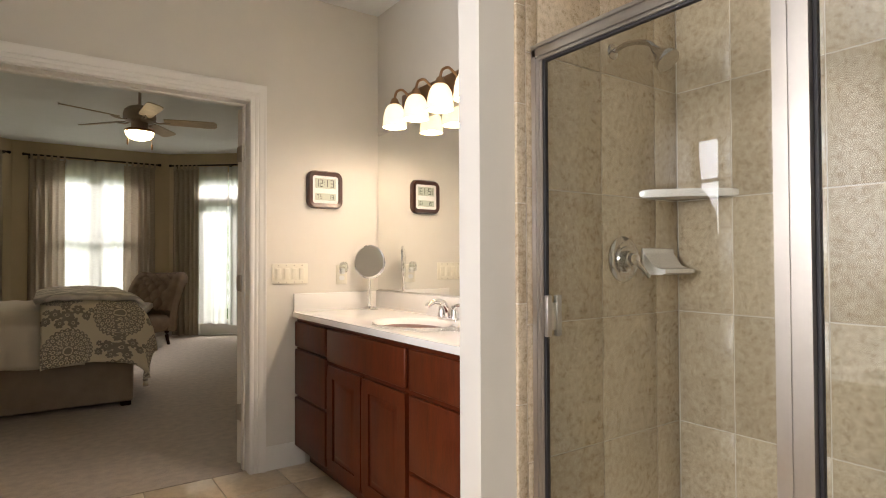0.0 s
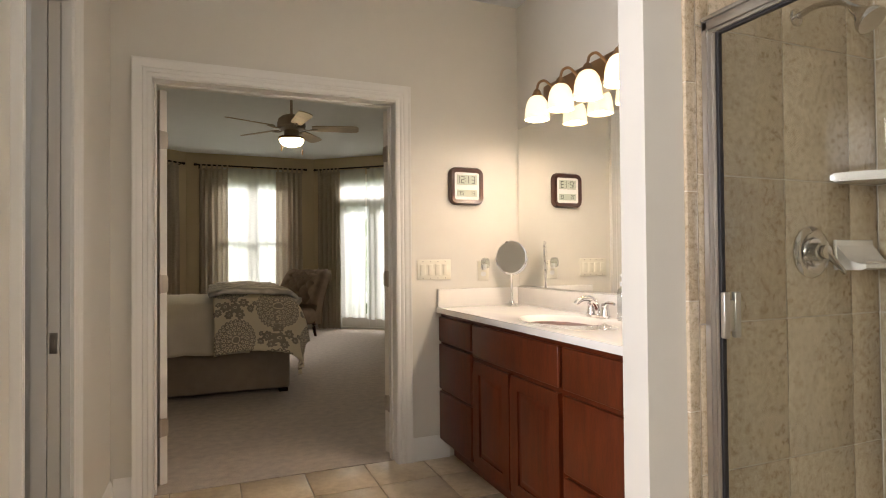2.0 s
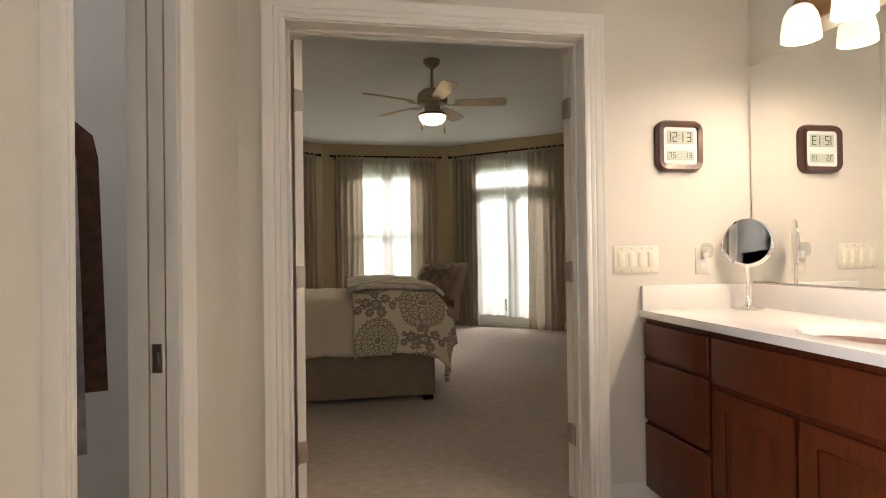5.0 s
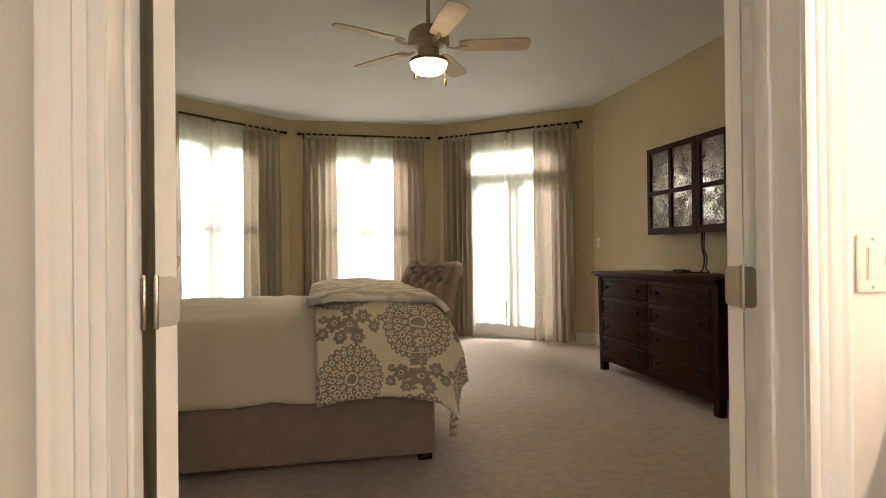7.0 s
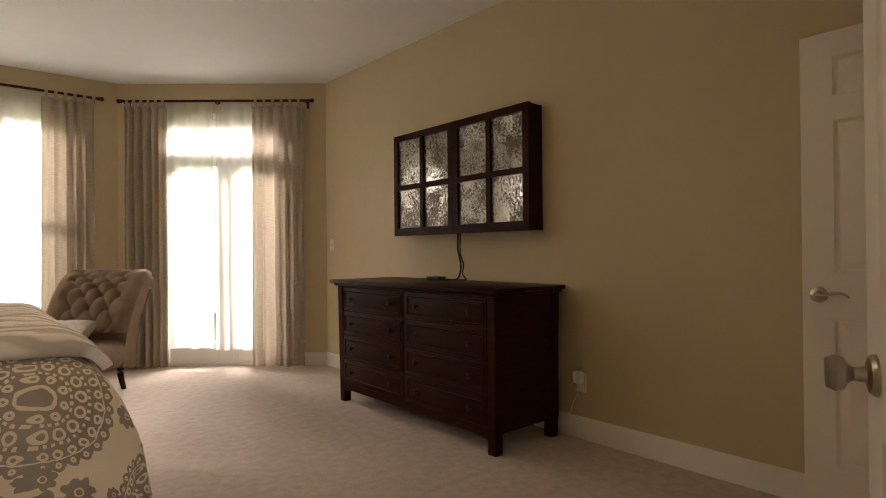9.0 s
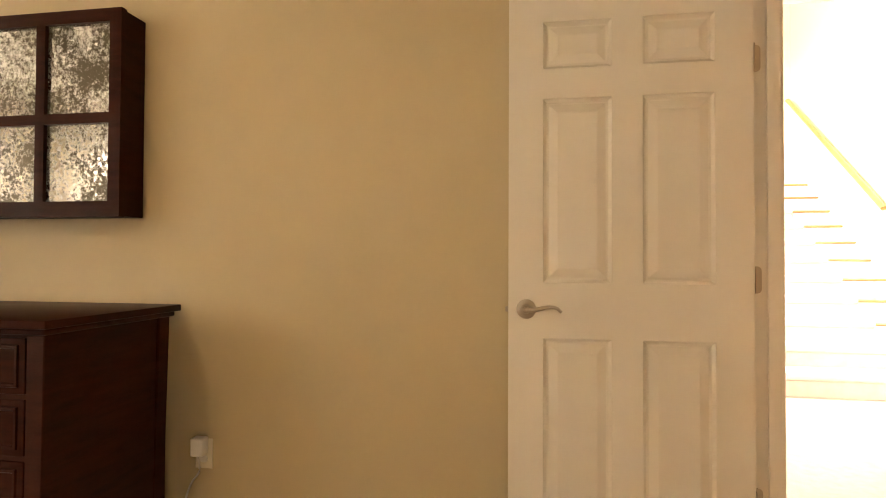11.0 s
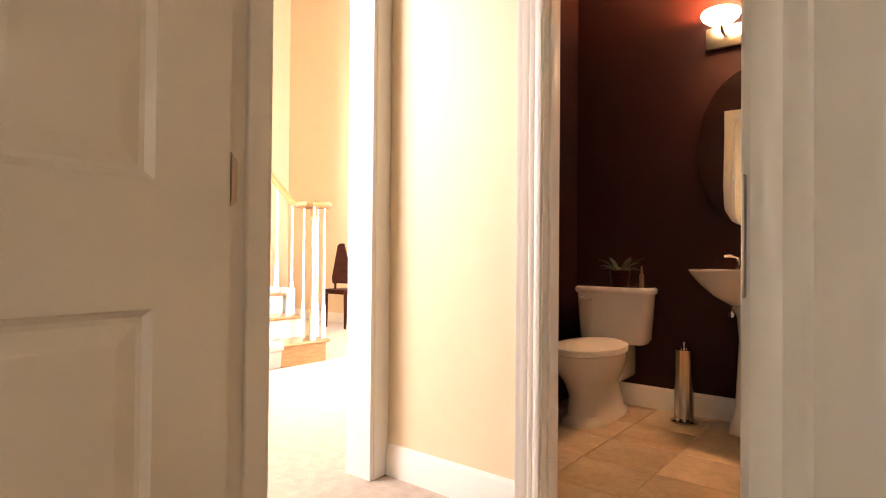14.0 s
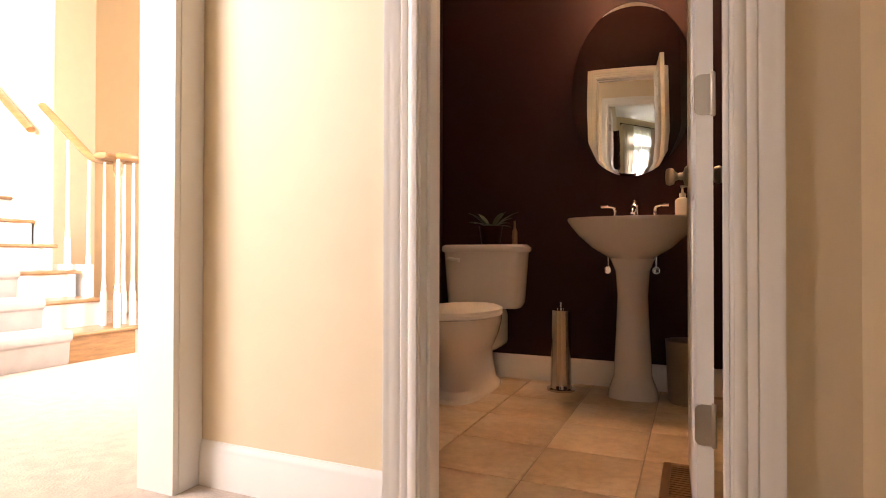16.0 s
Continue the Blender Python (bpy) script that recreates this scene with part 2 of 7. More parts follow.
def tube(bm, pts, r=0.01, seg=12, r_end=None, flat=1.0):
    """A round bar along a line of points."""
    pts = [Vector(p) for p in pts]
    rings = []
    up = Vector((0, 0, 1))
    for i, p in enumerate(pts):
        d = (pts[min(i + 1, len(pts) - 1)] - pts[max(i - 1, 0)]).normalized()
        side = d.cross(up)
        if side.length < 1e-3:
            side = d.cross(Vector((0, 1, 0)))
        side.normalize()
        nn = side.cross(d).normalized()
        k = i / max(1, len(pts) - 1)
        rr = r if r_end is None else r + (r_end - r) * k
        rings.append([bm.verts.new(p + side * rr * math.cos(2 * math.pi * j / seg) + nn * rr * flat * math.sin(2 * math.pi * j / seg)) for j in range(seg)])
    for a, b in zip(rings, rings[1:]):
        for i in range(seg):
            bm.faces.new((a[i], a[(i + 1) % seg], b[(i + 1) % seg], b[i]))
    bm.faces.new(rings[0][::-1])
    bm.faces.new(rings[-1])


def curve_pts(ctrl, n=8):
    """A smooth line through control points (Catmull-Rom)."""
    c = [Vector(p) for p in ctrl]
    c = [2 * c[0] - c[1]] + c + [2 * c[-1] - c[-2]]
    out = []
    for i in range(1, len(c) - 2):
        for j in range(n):
            t = j / n
            a, b, d, e = c[i - 1], c[i], c[i + 1], c[i + 2]
            out.append(0.5 * (2 * b + (d - a) * t + (2 * a - 5 * b + 4 * d - e) * t * t + (3 * b - a - 3 * d + e) * t ** 3))
    out.append(c[-2])
    return out


def prism(bm, outline, lo, hi, axis="z", m=None):
    """An outline of 2D points pushed from lo to hi along an axis."""
    def at(p, h):
        v = {"z": (p[0], p[1], h), "y": (p[0], h, p[1]), "x": (h, p[0], p[1])}[axis]
        return Vector(v) if m is None else m @ Vector(v)
    a = [bm.verts.new(at(p, lo)) for p in outline]
    b = [bm.verts.new(at(p, hi)) for p in outline]
    k = len(outline)
    for i in range(k):
        bm.faces.new((a[i], a[(i + 1) % k], b[(i + 1) % k], b[i]))
    bm.faces.new(a[::-1])
    bm.faces.new(b)


def mesh_of(name, bm, material, smooth=True):
    bmesh.ops.recalc_face_normals(bm, faces=bm.faces[:])
    me = bpy.data.meshes.new(name)
    bm.to_mesh(me)
    bm.free()
    me.materials.append(M[material] if isinstance(material, str) else material)
    if smooth:
        for p in me.polygons:
            p.use_smooth = True
        me.set_sharp_from_angle(angle=radians(35))
    return me


def thing(name, label="", category="", group="", kind="", at=None):
    ob = tagged(new(name), label, category, group, kind)
    ob.empty_display_size = 0.1
    if at is not None:
        ob.matrix_world = at
    return ob


def solo(name, bm, material, label="", category="", group="", kind="", smooth=True):
    return tagged(new(name, mesh_of(name, bm, material, smooth)), label, category, group, kind)


def part(name, bm, material, parent, label="", smooth=True, world_space=False):
    """One mesh under a thing, in the thing's own space (or given in world space)."""
    ob = new(name, mesh_of(name, bm, material, smooth))
    ob.parent = parent
    if world_space:
        bpy.context.view_layer.update()
        ob.matrix_parent_inverse = parent.matrix_world.inverted()
    if label:
        ob["label"] = label
    return ob


def piece(name, me, parent, loc):
    ob = new(name, me)
    ob.parent = parent
    ob.location = loc
    return ob


def wall_mesh(length, thick, z0, z1, holes):
    """A wall along +x, its front at y = 0 and its back at y = thick, with openings (s0, s1, za, zb)."""
    bm = bmesh.new()
    xs = sorted({0, length, *(h[0] for h in holes), *(h[1] for h in holes)})
    zs = sorted({z0, z1, *(h[2] for h in holes), *(h[3] for h in holes)})
    full = {}
    for i in range(len(xs) - 1):
        for j in range(len(zs) - 1):
            cx, cz = (xs[i] + xs[i + 1]) / 2, (zs[j] + zs[j + 1]) / 2
            full[i, j] = not any(h[0] < cx < h[1] and h[2] < cz < h[3] for h in holes)
    def quad(*p):
        bm.faces.new([bm.verts.new(q) for q in p])
    for (i, j), on in full.items():
        if not on:
            continue
        a, b, c, d = xs[i], xs[i + 1], zs[j], zs[j + 1]
        quad((a, 0, c), (b, 0, c), (b, 0, d), (a, 0, d))
        quad((a, thick, c), (a, thick, d), (b, thick, d), (b, thick, c))
        if not full.get((i - 1, j)):
            quad((a, 0, c), (a, 0, d), (a, thick, d), (a, thick, c))
        if not full.get((i + 1, j)):
            quad((b, 0, c), (b, thick, c), (b, thick, d), (b, 0, d))
        if not full.get((i, j - 1)):
            quad((a, 0, c), (a, thick, c), (b, thick, c), (b, 0, c))
        if not full.get((i, j + 1)):
            quad((a, 0, d), (b, 0, d), (b, thick, d), (a, thick, d))
    bmesh.ops.remove_doubles(bm, verts=bm.verts[:], dist=1e-4)
    return bm


def wall(name, p0, p1, thick, z1, material, holes=(), z0=0.0):
    """From p0 to p1 in the plan; the front face is on the line, the thickness lies to the left of the way p0 -> p1."""
    a, b = Vector(p0), Vector(p1)
    ang = math.atan2(b.y - a.y, b.x - a.x)
    bm = wall_mesh((b - a).length, thick, z0, z1, list(holes))
    bm.transform(Matrix.Translation((a.x, a.y, 0)) @ Matrix.Rotation(ang, 4, "Z"))
    return solo(name, bm, material, kind="structure", smooth=False)


CASING = [(a * 1.18, h) for a, h in [(0, 0), (0, 0.011), (0.006, 0.014), (0.015, 0.014), (0.019, 0.011), (0.024, 0.015), (0.033, 0.016), (0.036, 0.013), (0.041, 0.017), (0.055, 0.02), (0.061, 0.021), (0.067, 0.025), (0.072, 0.025), (0.072, 0)]]
SLIM = [(a * 0.85, h) for a, h in CASING]


def sweep_profile(bm, path, profile, m, closed=False):
    """A moulding: profile (across, proud) carried along an in-plane path of (s, z) with mitred corners."""
    k = len(path)
    rings = []
    for i in range(k):
        p = Vector(path[i])
        d0 = (p - Vector(path[i - 1])).normalized() if i else None
        d1 = (Vector(path[i + 1]) - p).normalized() if i < k - 1 else None
        d0, d1 = d0 or d1, d1 or d0
        n0, n1 = Vector((-d0.y, d0.x)), Vector((-d1.y, d1.x))
        nn = (n0 + n1).normalized()
        nn = nn / max(0.2, nn.dot(n0))
        rings.append([bm.verts.new(m @ Vector((p.x + nn.x * a, -h, p.y + nn.y * a))) for a, h in profile])
    for a, b in zip(rings, rings[1:]):
        for i in range(len(profile) - 1):
            bm.faces.new((a[i], a[i + 1], b[i + 1], b[i]))
    bm.faces.new(rings[0])
    bm.faces.new(rings[-1][::-1])


def face_frame(origin, along):
    """Wall-face space: x along the wall, -y out of the wall towards the room, z up."""
    a = Vector((along[0], along[1], 0)).normalized()
    o = Vector((origin[0], origin[1], 0))
    out = Vector((a.y, -a.x, 0))
    m = Matrix.Identity(4)
    m.col[0][:3], m.col[1][:3], m.col[2][:3], m.col[3][:3] = a, -out, Vector((0, 0, 1)), o
    return m


def casing(name, origin, along, s0, s1, top, profile=CASING):
    """Door casing round an opening on one wall face."""
    bm = bmesh.new()
    sweep_profile(bm, [(s0, 0), (s0, top), (s1, top), (s1, 0)], profile, face_frame(origin, along))
    return solo(name, bm, "trim", kind="structure")


BASE = [(0, 0), (0, 0.014), (0.095, 0.014), (0.102, 0.011), (0.108, 0.011), (0.118, 0.008), (0.125, 0.004), (0.13, 0.003), (0.13, 0)]


def baseboard(origin, along, runs):
    m = face_frame(origin, along)
    bm = bmesh.new()
    for s0, s1 in runs:
        rings = []
        for s in (s0, s1):
            rings.append([bm.verts.new(m @ Vector((s, -h, z))) for z, h in BASE])
        for i in range(len(BASE) - 1):
            bm.faces.new((rings[0][i], rings[0][i + 1], rings[1][i + 1], rings[1][i]))
        bm.faces.new(rings[0])
        bm.faces.new(rings[1][::-1])
    return solo("baseboard", bm, "trim", kind="structure")


def jamb(name, x0, x1, y0, y1, top, stop_y=None):
    """Lining of a door opening in a wall across y, with its stop."""
    bm = bmesh.new()
    add_box(bm, x0 - 0.018, x0, y0, y1, 0, top + 0.018)
    add_box(bm, x1, x1 + 0.018, y0, y1, 0, top + 0.018)
    add_box(bm, x0, x1, y0, y1, top, top + 0.018)
    if stop_y is not None:
        soft_box(bm, x0, x0 + 0.011, stop_y[0], stop_y[1], 0, top, 0.003)
        soft_box(bm, x1 - 0.011, x1, stop_y[0], stop_y[1], 0, top, 0.003)
        soft_box(bm, x0 + 0.011, x1 - 0.011, stop_y[0], stop_y[1], top - 0.011, top, 0.003)
    return solo(name, bm, "trim", kind="structure")


# ---- the large structure ----
CB = 2.83        # bedroom, hall and powder ceilings
CH = 2.70        # bathroom ceiling
YB, YR = 3.40, 3.555   # bathroom face and bedroom face of the wall between
YH, YR2 = 3.517, 3.603  # hall face and bedroom face at the hall door
XT = 3.525       # the wall with the dresser
DT = 2.05        # head of the door openings
DB = 2.037       # head of the bathroom double doors
BL, BR = 0.058, 1.285   # sides of the bathroom double doors
PL0, PR0 = 2.873, 3.553  # sides of the powder room door

# wall between bathroom or hall (south) and bedroom (north): bathroom paint, bedroom paint
wall("wall_bath_north", (-2.2, YB), (2.08, YB), 0.075, CH, "bath_wall", [(BL - 0.018 + 2.2, BR + 0.018 + 2.2, 0, DB + 0.018)])
wall("wall_bed_south", (1.95, YR), (-1.75, YR), 0.079, CB, "bed_wall", [(1.95 - BR - 0.018, 1.95 - BL + 0.018, 0, DB + 0.018)])
wall("wall_bed_south_hall", (XT + 0.13, YR2), (1.95, YR2), 0.043, CB, "bed_wall", [(XT + 0.13 - 3.523, XT + 0.13 - 2.697, 0, DT + 0.018)])
wall("wall_hall_north", (2.66, YH), (4.285, YH), 0.043, CB, "hall_wall", [(2.697 - 2.66, 3.523 - 2.66, 0, DT + 0.018)])

# bathroom
wall("wall_vanity", (2.08, YB + 0.075), (2.08, 1.77), 0.12, CH, "bath_wall")
wall("wall_partition", (1.51, 1.775), (2.58, 1.775), 0.11, CH, "bath_wall").location.y = -0.11
wall("wall_closet_side", (-0.12, 1.76), (-0.12, YB), 0.11, CH, "bath_wall", [(2.03 - 1.76, 2.60 - 1.76, 0, DT)])
wall("wall_tub_end", (-2.0, 1.76), (-0.23, 1.76), 0.11, CH, "bath_wall")
wall("wall_tub_window", (-2.0, -1.6), (-2.0, 1.76), 0.14, CH, "bath_wall", [(1.95, 3.05, 1.15, 2.25)])
wall("wall_bath_south", (2.75, -1.6), (-2.14, -1.6), 0.12, CH, "bath_wall")
wall("wall_shower_back", (2.583, 1.665), (2.583, -1.72), 0.06, CH, "bath_wall")
wall("wall_closet_west", (-2.15, 1.87), (-2.15, YB), 0.12, CH, "bath_wall", [(0.9, 1.45, 1.4, 2.3)])
wall("wall_closet_south", (-0.23, 1.87), (-2.27, 1.87), 0.0 + 0.004, CH, "bath_wall")

# bedroom with its bay
XL, YN = -1.63, 9.97
BAY_R, BAY_L = (1.93, YN), (-0.04, YN)
CR, CL = (XT, 8.64), (XL, 8.62)
wall("wall_bed_east", (XT, 8.70), (XT, YR), 0.12, CB, "bed_wall")
dC = math.dist(BAY_R, CR)
wall("wall_bay_door", BAY_R, CR, 0.14, CB, "bed_wall", [(dC / 2 - 0.60, dC / 2 + 0.60, 0.0, 2.47)])
wall("wall_bay_middle", BAY_L, BAY_R, 0.14, CB, "bed_wall", [(0.985 - 0.58, 0.985 + 0.58, 0.55, 2.47)])
dA = math.dist(BAY_L, CL)
wall("wall_bay_far", CL, BAY_L, 0.14, CB, "bed_wall", [(dA / 2 - 0.58, dA / 2 + 0.58, 0.55, 2.47)])
wall("wall_bed_west", (XL, YR), (XL, 8.68), 0.12, CB, "bed_wall")

# hall, foyer and powder room
wall("wall_hall_south", (4.285, 2.42), (2.66, 2.42), 0.095, CB, "hall_wall", [(4.285 - PR0 - 0.018, 4.285 - PL0 + 0.018, 0, DT + 0.018)])
wall("wall_powder_north", (2.66, 2.305), (4.40, 2.305), 0.02, CB, "powder_wall", [(PL0 - 0.018 - 2.66, PR0 + 0.018 - 2.66, 0, DT + 0.018)])
wall("wall_hall_end", (2.66, 2.25), (2.66, YH), 0.004, CB, "hall_wall")
wall("wall_powder_south", (4.40, 0.65), (2.60, 0.65), 0.12, CB, "powder_wall")
wall("wall_powder_west", (2.66, 0.65), (2.66, 2.305), 0.006, CB, "powder_wall")
wall("wall_powder_east", (4.279, 2.305), (4.279, 0.65), 0.004, CB, "powder_wall")
CF = 5.4
wall("wall_foyer_stub", (4.285, 2.505), (4.285, 0.48), 0.115, CF, "hall_wall")
wall("wall_foyer_stub_north", (4.285, 4.55), (4.285, 3.33), 0.115, CF, "hall_wall")
wall("wall_foyer_header", (4.285, 3.33), (4.285, 2.505), 0.115, CF, "hall_wall", z0=2.35)
wall("wall_foyer_south", (9.6, -0.9), (4.25, -0.9), 0.14, CF, "hall_wall")
# the opening is made up, cut where the unseen fill lamp stands
wall("wall_foyer_west", (4.32, 0.48), (4.32, -1.0), 0.14, CF, "hall_wall", [(0.4, 1.05, 0.6, 2.6)])
wall("wall_foyer_east", (9.6, 4.55), (9.6, -0.9), 0.14, CF, "hall_wall")
wall("wall_foyer_north", (4.25, 4.5), (9.6, 4.5), 0.14, CF, "hall_wall", [(0.75, 3.15, 1.2, 3.8)])
wall("wall_stair", (7.46, 1.0), (9.6, 1.0), 0.10, CF, "hall_wall").location.y = -0.10


def slab(name, outline, z0, z1, material):
    bm = bmesh.new()
    prism(bm, outline, z0, z1)
    return solo(name, bm, material, kind="structure", smooth=False)


BED_PLAN = [(XL, YR), (XT, YR), CR, BAY_R, BAY_L, CL]
slab("ceiling_bedroom", [(XL - 0.1, YR - 0.07), (XT + 0.1, YR - 0.07), (XT + 0.1, 8.75), (2.0, YN + 0.12), (-0.1, YN + 0.12), (XL - 0.1, 8.75)], CB, CB + 0.1, "ceiling")
slab("ceiling_bathroom", [(-2.3, -1.8), (2.65, -1.8), (2.65, 1.76), (2.2, 1.76), (2.2, YB + 0.06), (-2.3, YB + 0.06)], CH, CH + 0.1, "ceiling")
slab("ceiling_hall", [(2.6, 2.33), (4.285, 2.33), (4.285, YH + 0.04), (2.6, YH + 0.04)], CB, CB + 0.1, "ceiling")
slab("ceiling_powder", [(2.6, 0.5), (4.45, 0.5), (4.45, 2.32), (2.6, 2.32)], CB, CB + 0.1, "ceiling")
slab("ceiling_foyer", [(4.25, -1.05), (9.75, -1.05), (9.75, 4.65), (4.25, 4.65)], CF, CF + 0.1, "ceiling")
slab("floor_bedroom", [(XL - 0.1, 3.47), (XT + 0.1, 3.47), (XT + 0.1, 8.75), (2.0, YN + 0.12), (-0.1, YN + 0.12), (XL - 0.1, 8.75)], -0.1, 0.0, "carpet")
slab("floor_hall", [(2.6, 2.32), (4.25, 2.32), (4.25, -1.0), (9.7, -1.0), (9.7, 4.6), (4.25, 4.6), (4.25, 3.47), (2.6, 3.47)], -0.1, 0.0, "carpet")
slab("floor_bathroom", [(-2.2, -1.7), (2.6, -1.7), (2.6, 1.7), (2.2, 1.7), (2.2, 3.47), (-2.2, 3.47)], -0.1, -0.006, "grout")
slab("floor_powder", [(2.6, 0.5), (4.45, 0.5), (4.45, 2.32), (2.6, 2.32)], -0.1, -0.006, "grout")
bm = bmesh.new()
add_box(bm, -60, 60, -60, 80, -0.4, -0.15)
solo("ground", bm, mat("lawn", (0.07, 0.11, 0.03), 0.9, scale=0.8, vary=0.4, fine=30, bump=0.6), kind="structure", smooth=False)

# doors' linings, casings and baseboards
jamb("trim_bath_door_lining", BL, BR, YB, YR, DB, (YR - 0.085, YR - 0.045))
casing("trim_bath_casing", (0, YB), (1, 0), BL - 0.002, BR + 0.002, DB + 0.006)
casing("trim_bath_casing_bedroom", (0, YR), (-1, 0), -BR - 0.006, -BL + 0.006, DB + 0.006)
jamb("trim_hall_door_lining", 2.715, 3.507, YH, YR2, DT, (YR2 - 0.08, YR2 - 0.04))
casing("trim_hall_casing", (0, YH), (1, 0), 2.709, 3.513, DT + 0.006)
bm = bmesh.new()
sweep_profile(bm, [(-3.513, 0), (-3.513, DT + 0.006), (-2.709, DT + 0.006), (-2.709, 0)], CASING, face_frame((0, YR2), (-1, 0)))
bmesh.ops.bisect_plane(bm, geom=bm.verts[:] + bm.edges[:] + bm.faces[:], plane_co=(XT - 0.001, 0, 0), plane_no=(1, 0, 0), clear_outer=True)
solo("trim_hall_casing_bedroom", bm, "trim", kind="structure")
jamb("trim_powder_door_lining", PL0, PR0, 2.305, 2.42, DT, (2.345, 2.385))
casing("trim_powder_casing", (0, 2.42), (-1, 0), -PR0 - 0.006, -PL0 + 0.006, DT + 0.006)
casing("trim_powder_casing_inner", (0, 2.305), (1, 0), PL0 - 0.006, PR0 + 0.006, DT + 0.006)
# cased opening between hall and foyer
bm = bmesh.new()
add_box(bm, 4.271, 4.414, 2.505, 2.523, 0, 2.35)
add_box(bm, 4.271, 4.414, 3.312, 3.33, 0, 2.35)
add_box(bm, 4.271, 4.414, 2.523, 3.312, 2.332, 2.35)
soft_box(bm, 4.267, 4.285, 2.422, 2.505, 0, 2.35, 0.004)
soft_box(bm, 4.400, 4.418, 2.43, 2.505, 0, 2.35, 0.004)
solo("trim_foyer_opening", bm, "trim", kind="structure")
# pocket door lining on the closet wall
bm = bmesh.new()
add_box(bm, -0.23, -0.12, 2.03, 2.045, 0, DT)
add_box(bm, -0.145, -0.118, 2.585, 2.60, 0, DT)
add_box(bm, -0.23, -0.187, 2.585, 2.60, 0, DT)
add_box(bm, -0.23, -0.12, 2.045, 2.585, DT - 0.015, DT)
solo("trim_pocket_lining", bm, "trim", kind="structure")
casing("trim_closet_casing", (-0.12, 0), (0, 1), 2.04, 2.59, DT, SLIM)

baseboard((0, YB), (1, 0), [(-0.106, -0.032), (1.374, 1.60)])
baseboard((-0.12, 0), (0, 1), [(1.76, 1.967), (2.663, 3.386)])
baseboard((-0.12, 1.76), (1, 0), [(-1.88, -0.0)])
baseboard((XT, 0), (0, -1), [(-8.64, -3.57)])
baseboard((0, YR), (-1, 0), [(-1.95, -1.376), (0.034, 1.616)])
baseboard((0, YR2), (-1, 0), [(-2.637, -1.95)])
baseboard(BAY_R, (CR[0] - BAY_R[0], CR[1] - BAY_R[1]), [(0, dC / 2 - 0.68), (dC / 2 + 0.68, dC)])
baseboard(BAY_L, (1, 0), [(0, 1.97)])
baseboard(CL, (BAY_L[0] - CL[0], BAY_L[1] - CL[1]), [(0, dA)])
baseboard((0, 2.42), (-1, 0), [(-4.271, -PR0 - 0.098), (-PL0 + 0.098, -2.664)])
baseboard((2.66, 0), (0, 1), [(2.434, YH)])
baseboard((0, 0.65), (-1, 0), [(-4.40, -2.667)])
baseboard((4.40, 0), (0, -1), [(-2.25, -0.664)])
baseboard((4.40, 0), (0, 1), [(0.48, 2.43)])
baseboard((0, -0.9), (-1, 0), [(-9.6, -4.46)])


# ---- doors ----
def six_panel_leaf(w, h=2.03, t=0.035):
    """A moulded six-panel leaf: x from the hinge, y through its thickness."""
    side, mid = 0.118 * w / 0.79, 0.100 * w / 0.79
    c = w / 2
    cols = [(side, c - mid / 2), (c + mid / 2, w - side)]
    rows = [(0.21, 0.825), (1.016, 1.655), (1.76, 1.925)]
    holes = [(a, b, z0, z1) for a, b in cols for z0, z1 in rows]
    bm = bmesh.new()
    xs = sorted({0, w, *(q for o in holes for q in o[:2])})
    zs = sorted({0.012, h, *(q for o in holes for q in o[2:])})
    for y, s in ((0, 1), (t, -1)):
        for i in range(len(xs) - 1):
            for j in range(len(zs) - 1):
                cx, cz = (xs[i] + xs[i + 1]) / 2, (zs[j] + zs[j + 1]) / 2
                if any(o[0] < cx < o[1] and o[2] < cz < o[3] for o in holes):
                    continue
                bm.faces.new([bm.verts.new(p) for p in ((xs[i], y, zs[j]), (xs[i + 1], y, zs[j]), (xs[i + 1], y, zs[j + 1]), (xs[i], y, zs[j + 1]))])
        for a, b, z0, z1 in holes:
            rings = []
            for inset, depth in ((0, 0), (0.003, 0.005), (0.011, 0.012), (0.019, 0.0125), (0.046, 0.003), (0.05, 0.002)):
                q = y + s * depth
                rings.append([bm.verts.new(p) for p in ((a + inset, q, z0 + inset), (b - inset, q, z0 + inset), (b - inset, q, z1 - inset), (a + inset, q, z1 - inset))])
            for r0, r1 in zip(rings, rings[1:]):
                for k in range(4):
                    bm.faces.new((r0[k], r0[(k + 1) % 4], r1[(k + 1) % 4], r1[k]))
            bm.faces.new(rings[-1])
    e = [(0, 0), (w, 0), (w, t), (0, t)]
    for k in (1, 3):
        (ax, ay), (bx, by) = e[k], e[(k + 1) % 4]
        bm.faces.new([bm.verts.new(p) for p in ((ax, ay, 0.012), (bx, by, 0.012), (bx, by, h), (ax, ay, h))])
    for z in (0.012, h):
        bm.faces.new([bm.verts.new((x, y, z)) for x, y in e])
    bmesh.ops.remove_doubles(bm, verts=bm.verts[:], dist=1e-4)
    return bm


